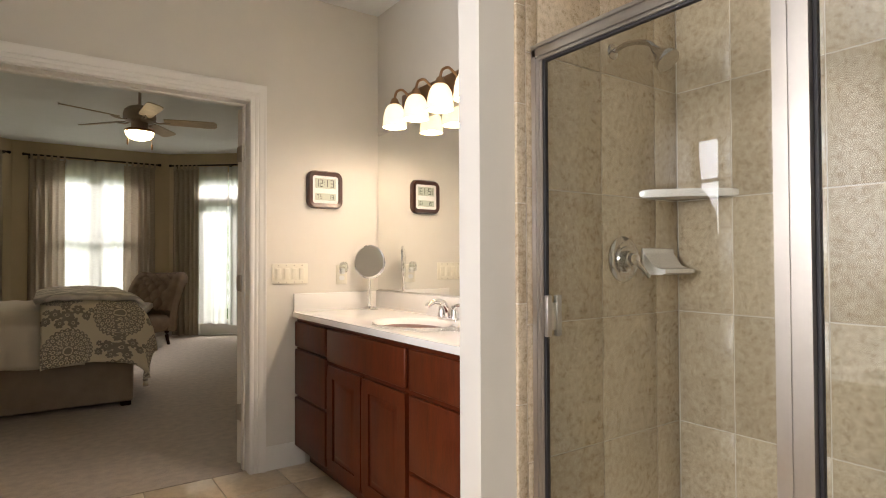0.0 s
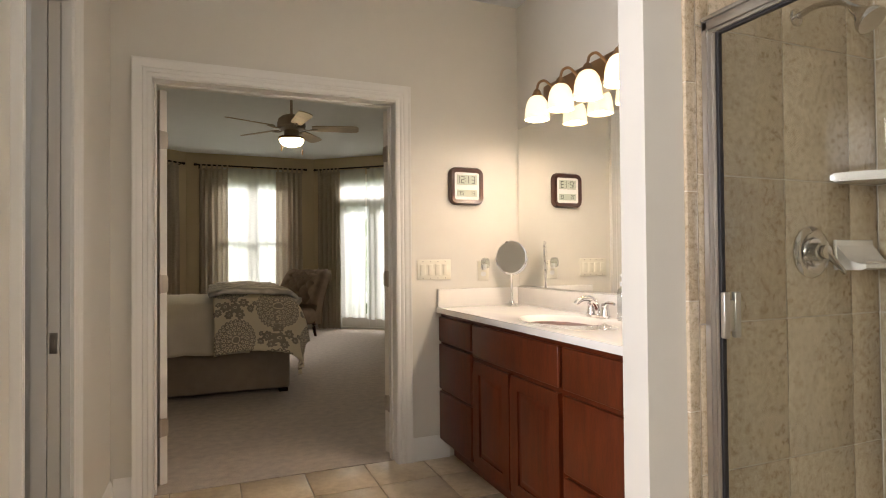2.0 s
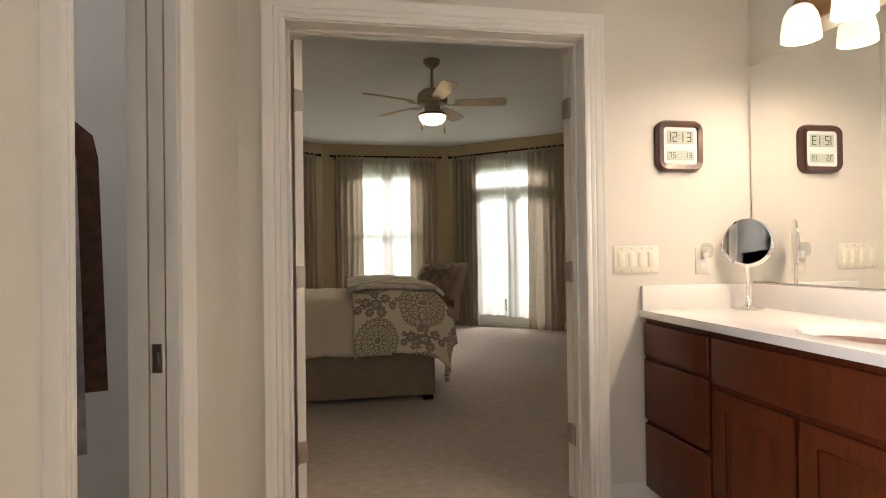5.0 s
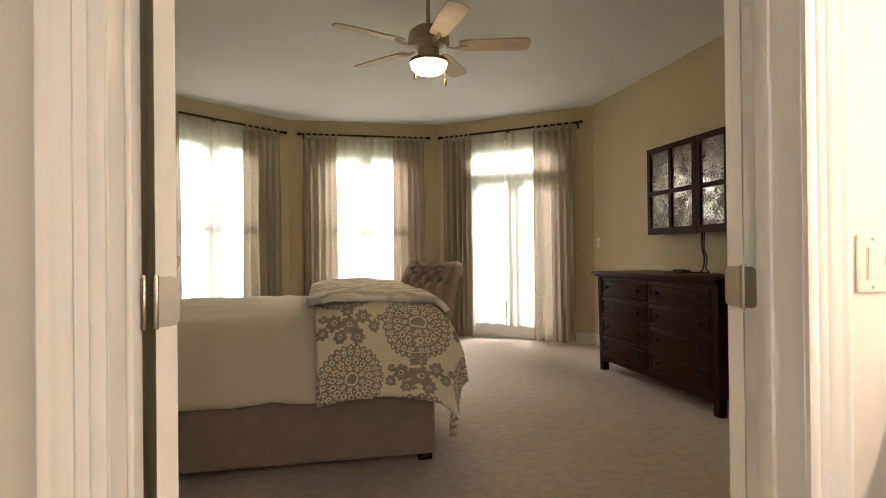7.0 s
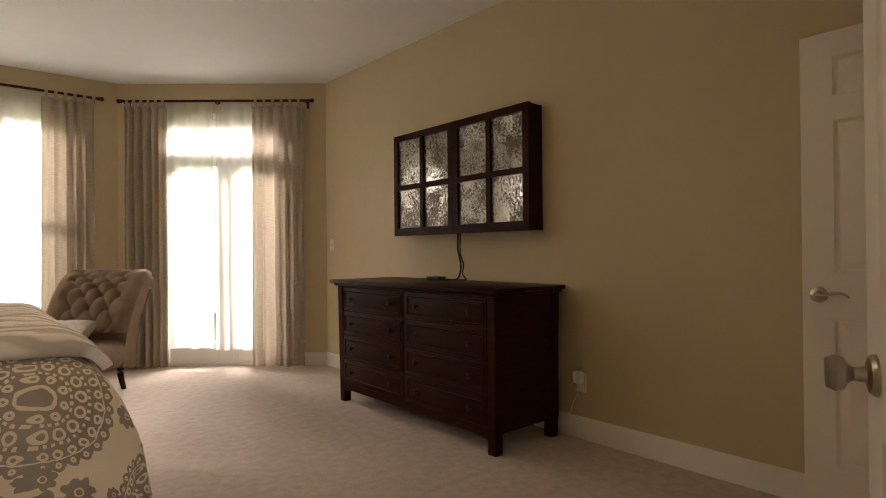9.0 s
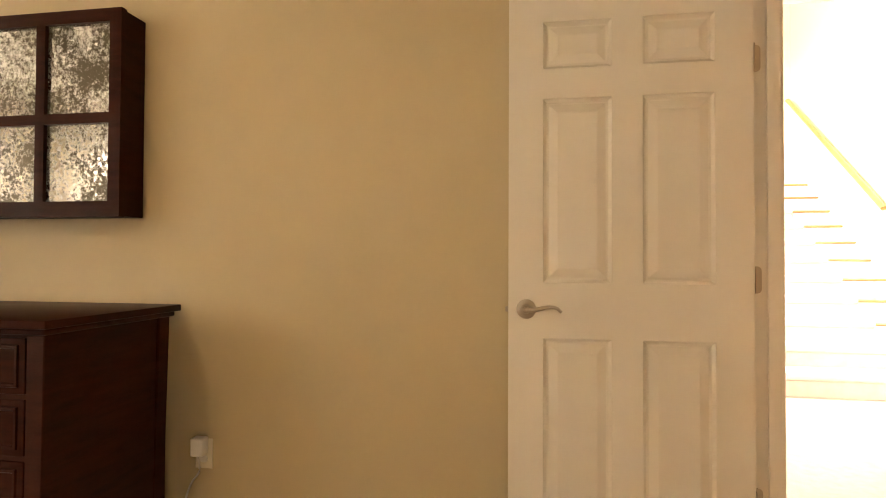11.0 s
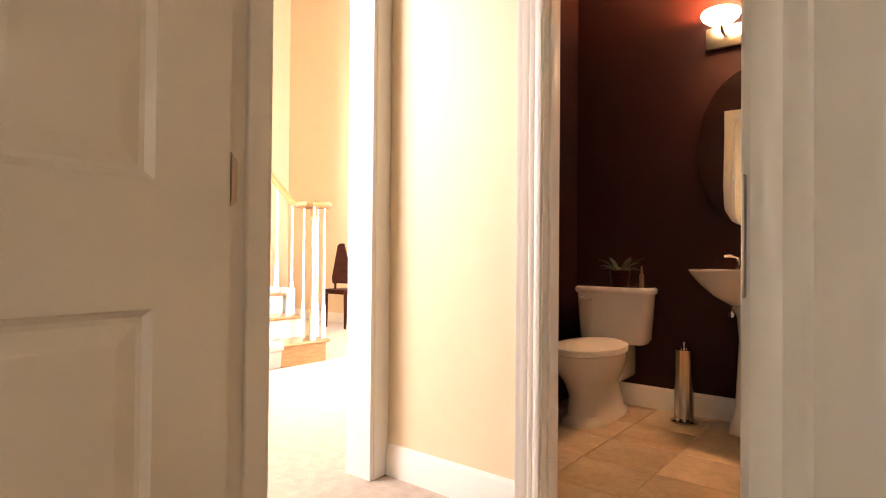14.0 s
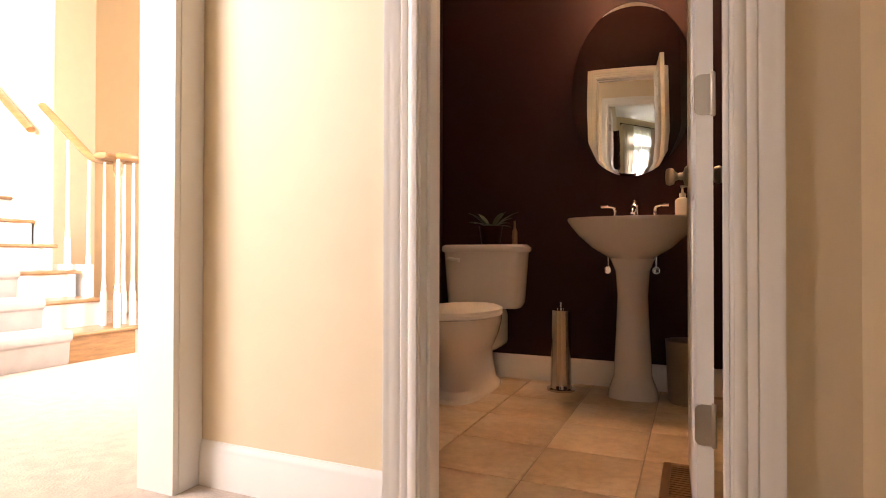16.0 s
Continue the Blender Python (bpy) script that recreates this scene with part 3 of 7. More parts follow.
def hinge_mesh(a0=0.0, a1=180.0, w=0.033):
    """A butt hinge at the origin: two round-cornered plates that stand at the angles a0 and a1, and a knuckle."""
    bm = bmesh.new()
    for a in {a0, a1}:
        t = bmesh.new()
        o = []
        for cx, cz, s in ((w - 0.014, 0.031, 0), (0, 0.045, None), (0, -0.045, None), (w - 0.014, -0.031, 270)):
            if s is None:
                o.append((cx, cz))
            else:
                for k in range(4):
                    g = radians((s + (k if s == 0 else k) * 30))
                    o.append((cx + 0.014 * math.cos(g), cz + 0.014 * math.sin(g)))
        prism(t, o, -0.0015, 0.0015, "y")
        for sx, sz in ((0.012, 0.03), (0.022, 0.0), (0.012, -0.03)):
            lathe(t, [(0.0045, -0.0022), (0.0045, 0.0022)], 10, Matrix.Translation((sx, 0, sz)) @ Matrix.Rotation(radians(90), 4, "X"))
        merge(bm, t, Matrix.Rotation(radians(a), 4, "Z"))
    lathe(bm, [(0.004, -0.049), (0.0055, -0.045), (0.0055, 0.045), (0.004, 0.049)], 12)
    return bm


def lever_set(parent, x, z, y, s, to_hinge=-1):
    """A round rose with a wavy lever, on the face at y, out along s."""
    t = bmesh.new()
    lathe(t, [(0.0, 0.0), (0.034, 0.0), (0.034, 0.005), (0.029, 0.009), (0.016, 0.012), (0.013, 0.03), (0.0, 0.03)], 28, Matrix.Translation((x, y, z)) @ Matrix.Rotation(radians(-90 * s), 4, "X"), cap=False)
    part("rose", t, "nickel", parent, "round brushed nickel rose")
    t = bmesh.new()
    d = to_hinge
    pts = curve_pts([(x, y + s * 0.02, z), (x + d * 0.002, y + s * 0.042, z), (x + d * 0.03, y + s * 0.05, z + 0.001), (x + d * 0.07, y + s * 0.05, z + 0.010), (x + d * 0.10, y + s * 0.048, z + 0.008), (x + d * 0.118, y + s * 0.046, z - 0.006)], 7)
    tube(t, pts, 0.0095, 12, 0.005)
    part("lever", t, "nickel", parent, "wavy brushed nickel lever")


def knob_set(parent, x, z, y, s):
    t = bmesh.new()
    lathe(t, [(0.0, 0.0), (0.033, 0.0), (0.033, 0.004), (0.028, 0.010), (0.013, 0.014), (0.011, 0.03), (0.016, 0.038), (0.026, 0.043), (0.029, 0.055), (0.024, 0.066), (0.0, 0.068)], 28, Matrix.Translation((x, y, z)) @ Matrix.Rotation(radians(-90 * s), 4, "X"), cap=False)
    part("knob", t, "nickel", parent, "round brushed nickel knob")


def door(name, label, w, at, lever=None, knob=None, latch=True, flip=False):
    ob = thing(name, label, kind="structure", at=at)
    part("leaf", six_panel_leaf(w), "door", ob, smooth=False)
    if lever:
        for y, s in ((0, -1), (0.035, 1)):
            lever_set(ob, w - 0.062, lever, y, s)
    if knob:
        for y, s in ((0, -1), (0.035, 1)):
            knob_set(ob, w - 0.062, knob, y, s)
    if latch:
        t = bmesh.new()
        soft_box(t, w - 0.0005, w + 0.001, 0.006, 0.029, 0.89, 0.955, 0.0004, 1)
        soft_box(t, w, w + 0.011, 0.011, 0.024, 0.913, 0.932, 0.002, 1)
        part("latch", t, "nickel", ob, "brushed nickel latch plate")
    for z in (0.30, 1.032, 1.772):
        t = hinge_mesh(0, 0, 0.039)
        t.transform(Matrix.Translation((-0.0025, 0.0, z)) @ Matrix.Rotation(radians(90), 4, "Z"))
        part("hinge", t, "nickel", ob, "satin nickel hinge")
    return ob


def jamb_hinges(x, y, sx):
    """The hinge plates let into the lining."""
    for z in (0.30, 1.032, 1.772):
        t = hinge_mesh(0, 0, 0.039)
        t.transform(Matrix.Translation((x + sx * 0.002, y, z)) @ Matrix.Rotation(radians(-90), 4, "Z"))
        solo("hinge_plate", t, "nickel", kind="structure")


# open double doors of the bathroom, swung into the bedroom
door("door_bath_right", "white moulded six-panel door leaf standing open", 0.61, pose(BR + 0.002, YR + 0.008, 0, 0, 0, 22.5), knob=0.92)
jamb_hinges(BR, YR + 0.002, -1)
bm = six_panel_leaf(0.61)
bm.transform(Matrix.Diagonal((-1, 1, 1, 1)))
LD = thing("door_bath_left", "white moulded six-panel door leaf standing open", kind="structure", at=pose(0.077, YR + 0.013, 0, 0, 0, -68))
part("leaf", bm, "door", LD, smooth=False)
for z in (0.30, 1.032, 1.772):
    t = hinge_mesh(0, 0, 0.039)
    t.transform(Matrix.Translation((0.0025, 0.0, z)) @ Matrix.Rotation(radians(90), 4, "Z"))
    part("hinge", t, "nickel", LD, "satin nickel hinge")
knob_set(LD, -0.548, 0.93, 0, -1)
knob_set(LD, -0.548, 0.93, 0.035, 1)
jamb_hinges(BL, YR + 0.002, 1)

# hall door, folded back along the dresser wall
door("door_hall", "white six-panel door standing open against the wall", 0.80, pose(3.505, YR + 0.058, 0, 0, 0, 90), lever=0.925)
jamb_hinges(3.507, YR2 + 0.016, -1)
bm = bmesh.new()
soft_box(bm, 2.7135, 2.7165, YR2 - 0.042, YR2 + 0.004, 0.875, 0.975, 0.001, 1)
solo("strike_plate", bm, "nickel", kind="structure")

# powder room door, opened inwards
door("door_powder", "white six-panel door standing open inside the powder room", 0.66, pose(2.899, 2.285, 0, 0, 0, -88), knob=0.93)
jamb_hinges(PL0, 2.31, 1)

# pocket door of the closet, its edge showing
PD = thing("door_closet", "white pocket door slid into the wall", kind="structure")
bm = bmesh.new()
soft_box(bm, -0.184, -0.149, 2.588, 3.25, 0.01, DT - 0.02, 0.002)
part("leaf", bm, "door", PD, smooth=False)
bm = bmesh.new()
soft_box(bm, -0.178, -0.155, 2.585, 2.5885, 0.845, 0.915, 0.001, 1)
soft_box(bm, -0.170, -0.163, 2.583, 2.586, 0.865, 0.895, 0.001, 1)
part("latch", bm, "nickel", PD, "square brushed nickel latch plate")


# ---- bathroom things ----
def panel_door(y0, y1, z0, z1, x, parent, t=0.02):
    """A raised-panel door in the plane x, facing -x: a mitred frame and the panel in it."""
    w = 0.056
    b = wall_mesh(y1 - y0, t, z0, z1, [(w, y1 - y0 - w, z0 + w, z1 - w)])
    b.transform(Matrix.Translation((x, y0, 0)) @ Matrix.Rotation(radians(90), 4, "Z"))
    outer = [e for e in b.edges if all(abs(v.co.x - (x - t)) < 1e-5 for v in e.verts) and e.is_manifold and e.calc_face_angle(0) > 1.0]
    bmesh.ops.bevel(b, geom=outer, offset=0.004, segments=2, affect="EDGES")
    leaf = part("cabinet_door", b, "cherry", parent, "raised-panel cherry door")
    b = bmesh.new()
    rings = []
    for inset, depth in ((0.052, 0.006), (0.058, 0.012), (0.066, 0.012), (0.092, 0.003), (0.096, 0.002)):
        xx = x - t + depth
        rings.append([b.verts.new(q) for q in ((xx, y0 + inset, z0 + inset), (xx, y1 - inset, z0 + inset), (xx, y1 - inset, z1 - inset), (xx, y0 + inset, z1 - inset))])
    for r0, r1 in zip(rings, rings[1:]):
        for k in range(4):
            b.faces.new((r0[k], r0[(k + 1) % 4], r1[(k + 1) % 4], r1[k]))
    b.faces.new(rings[-1])
    part("panel", b, "cherry", leaf)


VX = 1.555
VAN = thing("vanity_cabinet", "cherry-stained vanity cabinet with raised-panel doors and drawers", "cabinet")
bm = bmesh.new()
add_box(bm, VX, 2.078, 1.78, 3.395, 0.10, 0.838)
part("body", bm, "cherry", VAN, smooth=False)
bm = bmesh.new()
add_box(bm, VX + 0.075, 2.078, 1.78, 3.395, 0.0, 0.10)
part("toe_kick", bm, "cherry", VAN, smooth=False)
for y0, y1, z0, z1 in ((2.955, 3.385, 0.675, 0.815), (2.955, 3.385, 0.405, 0.66), (2.955, 3.385, 0.115, 0.39), (2.175, 2.935, 0.655, 0.815), (1.80, 2.145, 0.655, 0.815), (1.80, 2.145, 0.345, 0.635), (1.80, 2.145, 0.115, 0.33)):
    bm = bmesh.new()
    soft_box(bm, VX - 0.02, VX, y0, y1, z0, z1, 0.006, 3)
    part("drawer_front", bm, "cherry", VAN)
for y0, y1 in ((2.565, 2.925), (2.175, 2.545)):
    panel_door(y0, y1, 0.115, 0.635, VX, VAN)

# one-piece top with an oval bowl and splashes
TOP = thing("countertop", "glossy white cultured marble vanity top with integral basin", "countertop")
bm = bmesh.new()
cx, cy, ra, rb = 1.79, 2.53, 0.165, 0.235
N = 48
edge = []
X0, X1, Y0, Y1 = 1.525, 2.078, 1.777, 3.398
for i in range(N):
    a = 2 * math.pi * i / N
    dx, dy = math.cos(a), math.sin(a)
    k = min((X1 - cx) / dx if dx > 1e-6 else (X0 - cx) / dx if dx < -1e-6 else 9, (Y1 - cy) / dy if dy > 1e-6 else (Y0 - cy) / dy if dy < -1e-6 else 9)
    edge.append((cx + k * dx, cy + k * dy))
corner = [(X0, Y0), (X1, Y0), (X1, Y1), (X0, Y1)]
for c in corner:
    i = min(range(N), key=lambda q: math.dist(edge[q], c))
    edge[i] = c
ringsets = [[bm.verts.new((x, y, 0.868)) for x, y in edge]]
for f, z in ((1.06, 0.868), (1.0, 0.865), (0.95, 0.855), (0.85, 0.81), (0.6, 0.765), (0.3, 0.75), (0.08, 0.748)):
    ringsets.append([bm.verts.new((cx + ra * f * math.cos(2 * math.pi * i / N), cy + rb * f * math.sin(2 * math.pi * i / N), z)) for i in range(N)])
for r0, r1 in zip(ringsets, ringsets[1:]):
    for i in range(N):
        bm.faces.new((r0[i], r0[(i + 1) % N], r1[(i + 1) % N], r1[i]))
bm.faces.new(ringsets[-1])
low = [bm.verts.new((x, y, 0.838)) for x, y in edge]
for i in range(N):
    bm.faces.new((ringsets[0][i], ringsets[0][(i + 1) % N], low[(i + 1) % N], low[i]))
part("counter", bm, "marble", TOP)
bm = bmesh.new()
soft_box(bm, 2.056, 2.078, 1.777, 3.398, 0.866, 0.972, 0.005)
part("backsplash", bm, "marble", TOP)
bm = bmesh.new()
soft_box(bm, 1.53, 2.056, 3.376, 3.398, 0.866, 0.972, 0.005)
part("sidesplash", bm, "marble", TOP)
bm = bmesh.new()
lathe(bm, [(0.0, 0.752), (0.022, 0.752), (0.024, 0.749), (0.0, 0.7485)], 20, Matrix.Translation((cx, cy, 0)), cap=False)
part("drain", bm, "chrome", TOP, "chrome drain")


def faucet(at, mtl="chrome"):
    f = thing("basin_faucet", "polished chrome two-handle basin faucet", "faucet", at=at)
    t = bmesh.new()
    o = [(0.085 * math.cos(a) if abs(math.cos(a)) > 0 else 0, 0.028 * math.sin(a)) for a in [2 * math.pi * i / 28 for i in range(28)]]
    prism(t, o, 0, 0.012)
    part("base", t, mtl, f)
    t = bmesh.new()
    tube(t, curve_pts([(0, 0, 0.01), (0, -0.005, 0.05), (0, -0.035, 0.085), (0, -0.08, 0.092), (0, -0.115, 0.078), (0, -0.125, 0.066)], 6), 0.017, 14, 0.011)
    part("spout", t, mtl, f)
    for s in (-1, 1):
        t = bmesh.new()
        lathe(t, [(0.023, 0.01), (0.021, 0.03), (0.017, 0.05), (0.019, 0.062), (0.012, 0.07), (0.0, 0.071)], 18, Matrix.Translation((s * 0.052, 0, 0)))
        tube(t, curve_pts([(s * 0.052, 0, 0.062), (s * 0.075, -0.004, 0.072), (s * 0.105, -0.006, 0.074), (s * 0.125, -0.008, 0.070)], 5), 0.009, 10, 0.006)
        part("handle", t, mtl, f)
    return f


faucet(pose(2.0, 2.53, 0.868, 0, 0, -90))

# standing make-up mirror
MM = thing("makeup_mirror", "round swivelling make-up mirror on a chrome stand", "mirror", at=pose(1.955, 3.275, 0.868, 0, 0, -54))
bm = bmesh.new()
lathe(bm, [(0.0, 0.0), (0.056, 0.0), (0.056, 0.006), (0.045, 0.012), (0.018, 0.02), (0.009, 0.035), (0.0075, 0.06), (0.0075, 0.185), (0.011, 0.19), (0.0, 0.196)], 28, cap=False)
part("stand", bm, "chrome", MM)
bm = bmesh.new()
tube(bm, [(0.102 * math.cos(radians(a)), 0, 0.285 + 0.102 * math.sin(radians(a))) for a in range(180, 361, 12)], 0.004, 8)
part("yoke", bm, "chrome", MM)
bm = bmesh.new()
tm = Matrix.Translation((0, 0, 0.285)) @ Matrix.Rotation(radians(88), 4, "X")
lathe(bm, [(0.0, -0.007), (0.092, -0.007), (0.099, -0.004), (0.099, 0.004), (0.092, 0.007)], 40, tm, cap=False)
part("rim", bm, "chrome", MM)
bm = bmesh.new()
lathe(bm, [(0.0, 0.0072), (0.093, 0.0068)], 40, tm, cap=False)
part("looking_glass", bm, "mirror", MM)

# wall mirror over the vanity
bm = bmesh.new()
soft_box(bm, 2.072, 2.0785, 1.80, 3.392, 0.978, 1.94, 0.002, 1)
solo("wall_mirror", bm, "mirror", "large frameless mirror fixed above the vanity splash", "mirror")

# soap bottles
M["clear_plastic"] = glassy("clear bottle plastic", (0.93, 0.95, 0.94), 0.05, 0.9)


def soap_bottle(at, h=0.14, r=0.026, body="clear_plastic", label="clear pump bottle of soap on the counter"):
    b = thing("soap_bottle", label, "soap bottle", at=at)
    t = bmesh.new()
    lathe(t, [(0.0, 0.0), (r, 0.001), (r, h * 0.8), (r * 0.85, h * 0.9), (0.012, h * 0.97), (0.012, h)], 20, cap=False)
    part("bottle", t, body, b)
    t = bmesh.new()
    lathe(t, [(0.014, h - 0.002), (0.014, h + 0.016), (0.006, h + 0.018), (0.004, h + 0.04), (0.010, h + 0.042), (0.010, h + 0.052), (0.0, h + 0.053)], 14)
    tube(t, curve_pts([(0, 0, h + 0.047), (-0.02, -0.01, h + 0.048), (-0.036, -0.018, h + 0.04)], 4), 0.005, 8, 0.004)
    part("pump", t, "white_plastic", b, "white pump")
    return b


soap_bottle(pose(2.005, 2.36, 0.868, 0, 0, 10), 0.155)
# vanity light bar with bell shades
VL = thing("vanity_light", "bronze vanity light bar with lit frosted bell shades", "wall lamp")
bm = bmesh.new()
soft_box(bm, 2.055, 2.079, 1.80, 3.07, 2.0, 2.115, 0.008)
part("backplate", bm, "bronze", VL)
for yy in (2.965, 2.743, 2.521, 2.299, 2.077):
    bm = bmesh.new()
    tube(bm, curve_pts([(2.06, yy - 0.035, 2.045), (2.035, yy - 0.035, 2.06), (2.01, yy - 0.03, 2.085), (1.985, yy - 0.02, 2.105), (1.958, yy - 0.008, 2.092), (1.95, yy, 2.058)], 6), 0.007, 10)
    lathe(bm, [(0.013, 0.0), (0.016, 0.008), (0.0, 0.02)], 14, Matrix.Translation((2.055, yy - 0.035, 2.045)) @ Matrix.Rotation(radians(-90), 4, "Y"))
    lathe(bm, [(0.008, 2.06), (0.018, 2.052), (0.026, 2.03), (0.03, 2.015), (0.026, 2.012)], 20, Matrix.Translation((1.95, yy, 0)))
    part("arm", bm, "bronze", VL, "curved bronze arm with a cup")
    bm = bmesh.new()
    lathe(bm, [(0.026, 2.022), (0.04, 2.012), (0.054, 1.988), (0.062, 1.955), (0.066, 1.915), (0.067, 1.895), (0.064, 1.895), (0.059, 1.955), (0.05, 1.985), (0.026, 2.01)], 30, Matrix.Translation((1.95, yy, 0)), cap=False)
    part("shade", bm, "lamp_glass", VL, "lit frosted glass bell shade")

# clock
CK = thing("wall_clock", "square digital wall clock with a dark wooden frame", "clock", at=pose(1.719, YB - 0.001, 1.576))


def rounded(w, h, r, n=5):
    o = []
    for cx_, cz_, a0 in ((w / 2 - r, h / 2 - r, 0), (-w / 2 + r, h / 2 - r, 90), (-w / 2 + r, -h / 2 + r, 180), (w / 2 - r, -h / 2 + r, 270)):
        for k in range(n + 1):
            a = radians(a0 + 90 * k / n)
            o.append((cx_ + r * math.cos(a), cz_ + r * math.sin(a)))
    return o


def ring_frame(bm, w, h, r, bw, y0, y1):
    a, b = rounded(w, h, r), rounded(w - 2 * bw, h - 2 * bw, max(0.004, r - bw))
    c = rounded(w - bw * 0.6, h - bw * 0.6, r - bw * 0.3)
    rows_ = [[bm.verts.new((p[0], y0, p[1])) for p in a], [bm.verts.new((p[0], (y0 + y1) / 2, p[1])) for p in a], [bm.verts.new((p[0], y1, p[1])) for p in c], [bm.verts.new((p[0], y1 + 0.004, p[1])) for p in b], [bm.verts.new((p[0], y0, p[1])) for p in b]]
    k = len(a)
    for r0, r1 in zip(rows_, rows_[1:]):
        for i in range(k):
            bm.faces.new((r0[i], r0[(i + 1) % k], r1[(i + 1) % k], r1[i]))


M["walnut"] = mat("dark clock frame", (0.055, 0.018, 0.010), 0.3, scale=7, vary=0.3, fine=50, bump=0.03, coat=0.3)
M["lcd"] = mat("grey-green display", (0.50, 0.55, 0.46), 0.25, vary=0.02, bump=0.0)
bm = bmesh.new()
ring_frame(bm, 0.222, 0.222, 0.045, 0.030, 0.0, -0.032)
part("frame", bm, "walnut", CK, "dark wooden frame")
bm = bmesh.new()
prism(bm, rounded(0.168, 0.168, 0.018), -0.022, -0.002, "y")
part("face", bm, "white_plastic", CK)
for z0, z1 in ((0.008, 0.066), (-0.062, -0.022)):
    bm = bmesh.new()
    soft_box(bm, -0.064, 0.064, -0.0245, -0.0215, z0, z1, 0.001, 1)
    part("display", bm, "lcd", CK, "grey-green liquid crystal display")
for k in range(4):
    bm = bmesh.new()
    soft_box(bm, -0.036 + k * 0.02, -0.024 + k * 0.02, -0.0245, -0.0215, -0.076, -0.069, 0.001, 1)
    part("button", bm, "white_plastic", CK)


SEG = {"0": "abcdef", "1": "bc", "2": "abged", "3": "abgcd", "7": "abc", "5": "afgcd", "8": "abcdefg"}


def digit(bm, ch, x, z, w, h, y, t=0.004):
    bars = {"a": (0, w, h - t, h), "d": (0, w, 0, t), "g": (0, w, h / 2 - t / 2, h / 2 + t / 2), "f": (0, t, h / 2, h), "b": (w - t, w, h / 2, h), "e": (0, t, 0, h / 2), "c": (w - t, w, 0, h / 2)}
    for s in SEG[ch]:
        a, b, c, d = bars[s]
        add_box(bm, x + a, x + b, y - 0.0006, y, z + c, z + d)


for ch, x in (("1", -0.066), ("2", -0.038), ("1", -0.008), ("3", 0.030)):
    bm = bmesh.new()
    digit(bm, ch, x, 0.016, 0.021, 0.042, -0.0246)
    part("digit", bm, "black", CK, "black digit of the time 12:13", smooth=False)
for z in (0.027, 0.043):
    bm = bmesh.new()
    add_box(bm, -0.010, -0.006, -0.0252, -0.0246, z, z + 0.004)
    part("colon_dot", bm, "black", CK, smooth=False)
for ch, x in (("7", -0.055), ("5", -0.036), ("1", 0.02), ("3", 0.038)):
    bm = bmesh.new()
    digit(bm, ch, x, -0.054, 0.013, 0.024, -0.0246, 0.0026)
    part("digit", bm, "black", CK, smooth=False)

# switches and outlet on the bathroom wall
SW = thing("light_switch", "ivory four-gang rocker switch plate", "light switch", at=pose(1.513, YB - 0.001, 1.085))
bm = bmesh.new()
soft_box(bm, -0.105, 0.105, -0.006, 0.0, -0.058, 0.058, 0.003)
part("plate", bm, "plastic", SW)
for k in range(4):
    bm = bmesh.new()
    x = -0.069 + 0.046 * k
    soft_box(bm, x - 0.0165, x + 0.0165, -0.0075, -0.004, -0.034, 0.034, 0.001, 1)
    soft_box(bm, x - 0.0145, x + 0.0145, -0.0105, -0.006, -0.031, 0.031, 0.003, 2, Matrix.Rotation(radians(3), 4, "X"))
    part("rocker", bm, "plastic", SW)
    for z in (-0.048, 0.048):
        bm = bmesh.new()
        lathe(bm, [(0.0035, 0), (0.0035, 0.001), (0.0, 0.0015)], 8, Matrix.Translation((x, -0.006, z)) @ Matrix.Rotation(radians(90), 4, "X"))
        part("screw", bm, "nickel", SW)


def outlet(at, label="ivory duplex power outlet on the wall"):
    o = thing("power_outlet", label, "outlet", at=at)
    t = bmesh.new()
    soft_box(t, -0.036, 0.036, -0.006, 0.0, -0.058, 0.058, 0.003)
    part("plate", t, "plastic", o)
    for z in (-0.02, 0.02):
        t = bmesh.new()
        prism(t, [(p[0], p[1] + z) for p in rounded(0.034, 0.028, 0.012)], -0.0075, -0.005, "y")
        part("socket", t, "white_plastic", o)
    return o


outlet(pose(1.83, YB - 0.001, 1.075))
AF = thing("air_freshener", "clear plug-in air freshener in the outlet", "air freshener", at=pose(1.83, YB - 0.008, 1.10))
bm = bmesh.new()
lathe(bm, [(0.014, -0.012), (0.024, -0.004), (0.027, 0.02), (0.024, 0.04), (0.016, 0.05), (0.0, 0.052)], 20, Matrix.Translation((0, -0.026, 0.0)))
part("bottle", bm, "clear_plastic", AF)
bm = bmesh.new()
soft_box(bm, -0.013, 0.013, -0.02, 0.0, -0.02, 0.012, 0.004)
part("plug", bm, "white_plastic", AF, "white plug")


# shower enclosure: frame, panes, fittings
SH = thing("shower_enclosure", "framed glass shower enclosure in satin metal", "shower")
bm = bmesh.new()
half = [(1.608, 0.0095), (1.618, 0.0095), (1.618, 0.014), (1.630, 0.014), (1.630, 0.020), (1.648, 0.020)]
prism(bm, [(1.742 - w_, y) for y, w_ in half] + [(1.742 + w_, y) for y, w_ in half[::-1]], 0.10, 1.872)
part("wall_channel", bm, "frame_metal", SH)
bm = bmesh.new()
for z0, z1, x0, x1 in ((1.872, 1.884, 1.716, 1.768), (1.842, 1.872, 1.722, 1.762), (1.83, 1.842, 1.727, 1.757)):
    soft_box(bm, x0, x1, -0.6, 1.648, z0, z1, 0.003)
part("header", bm, "frame_metal", SH)
bm = bmesh.new()
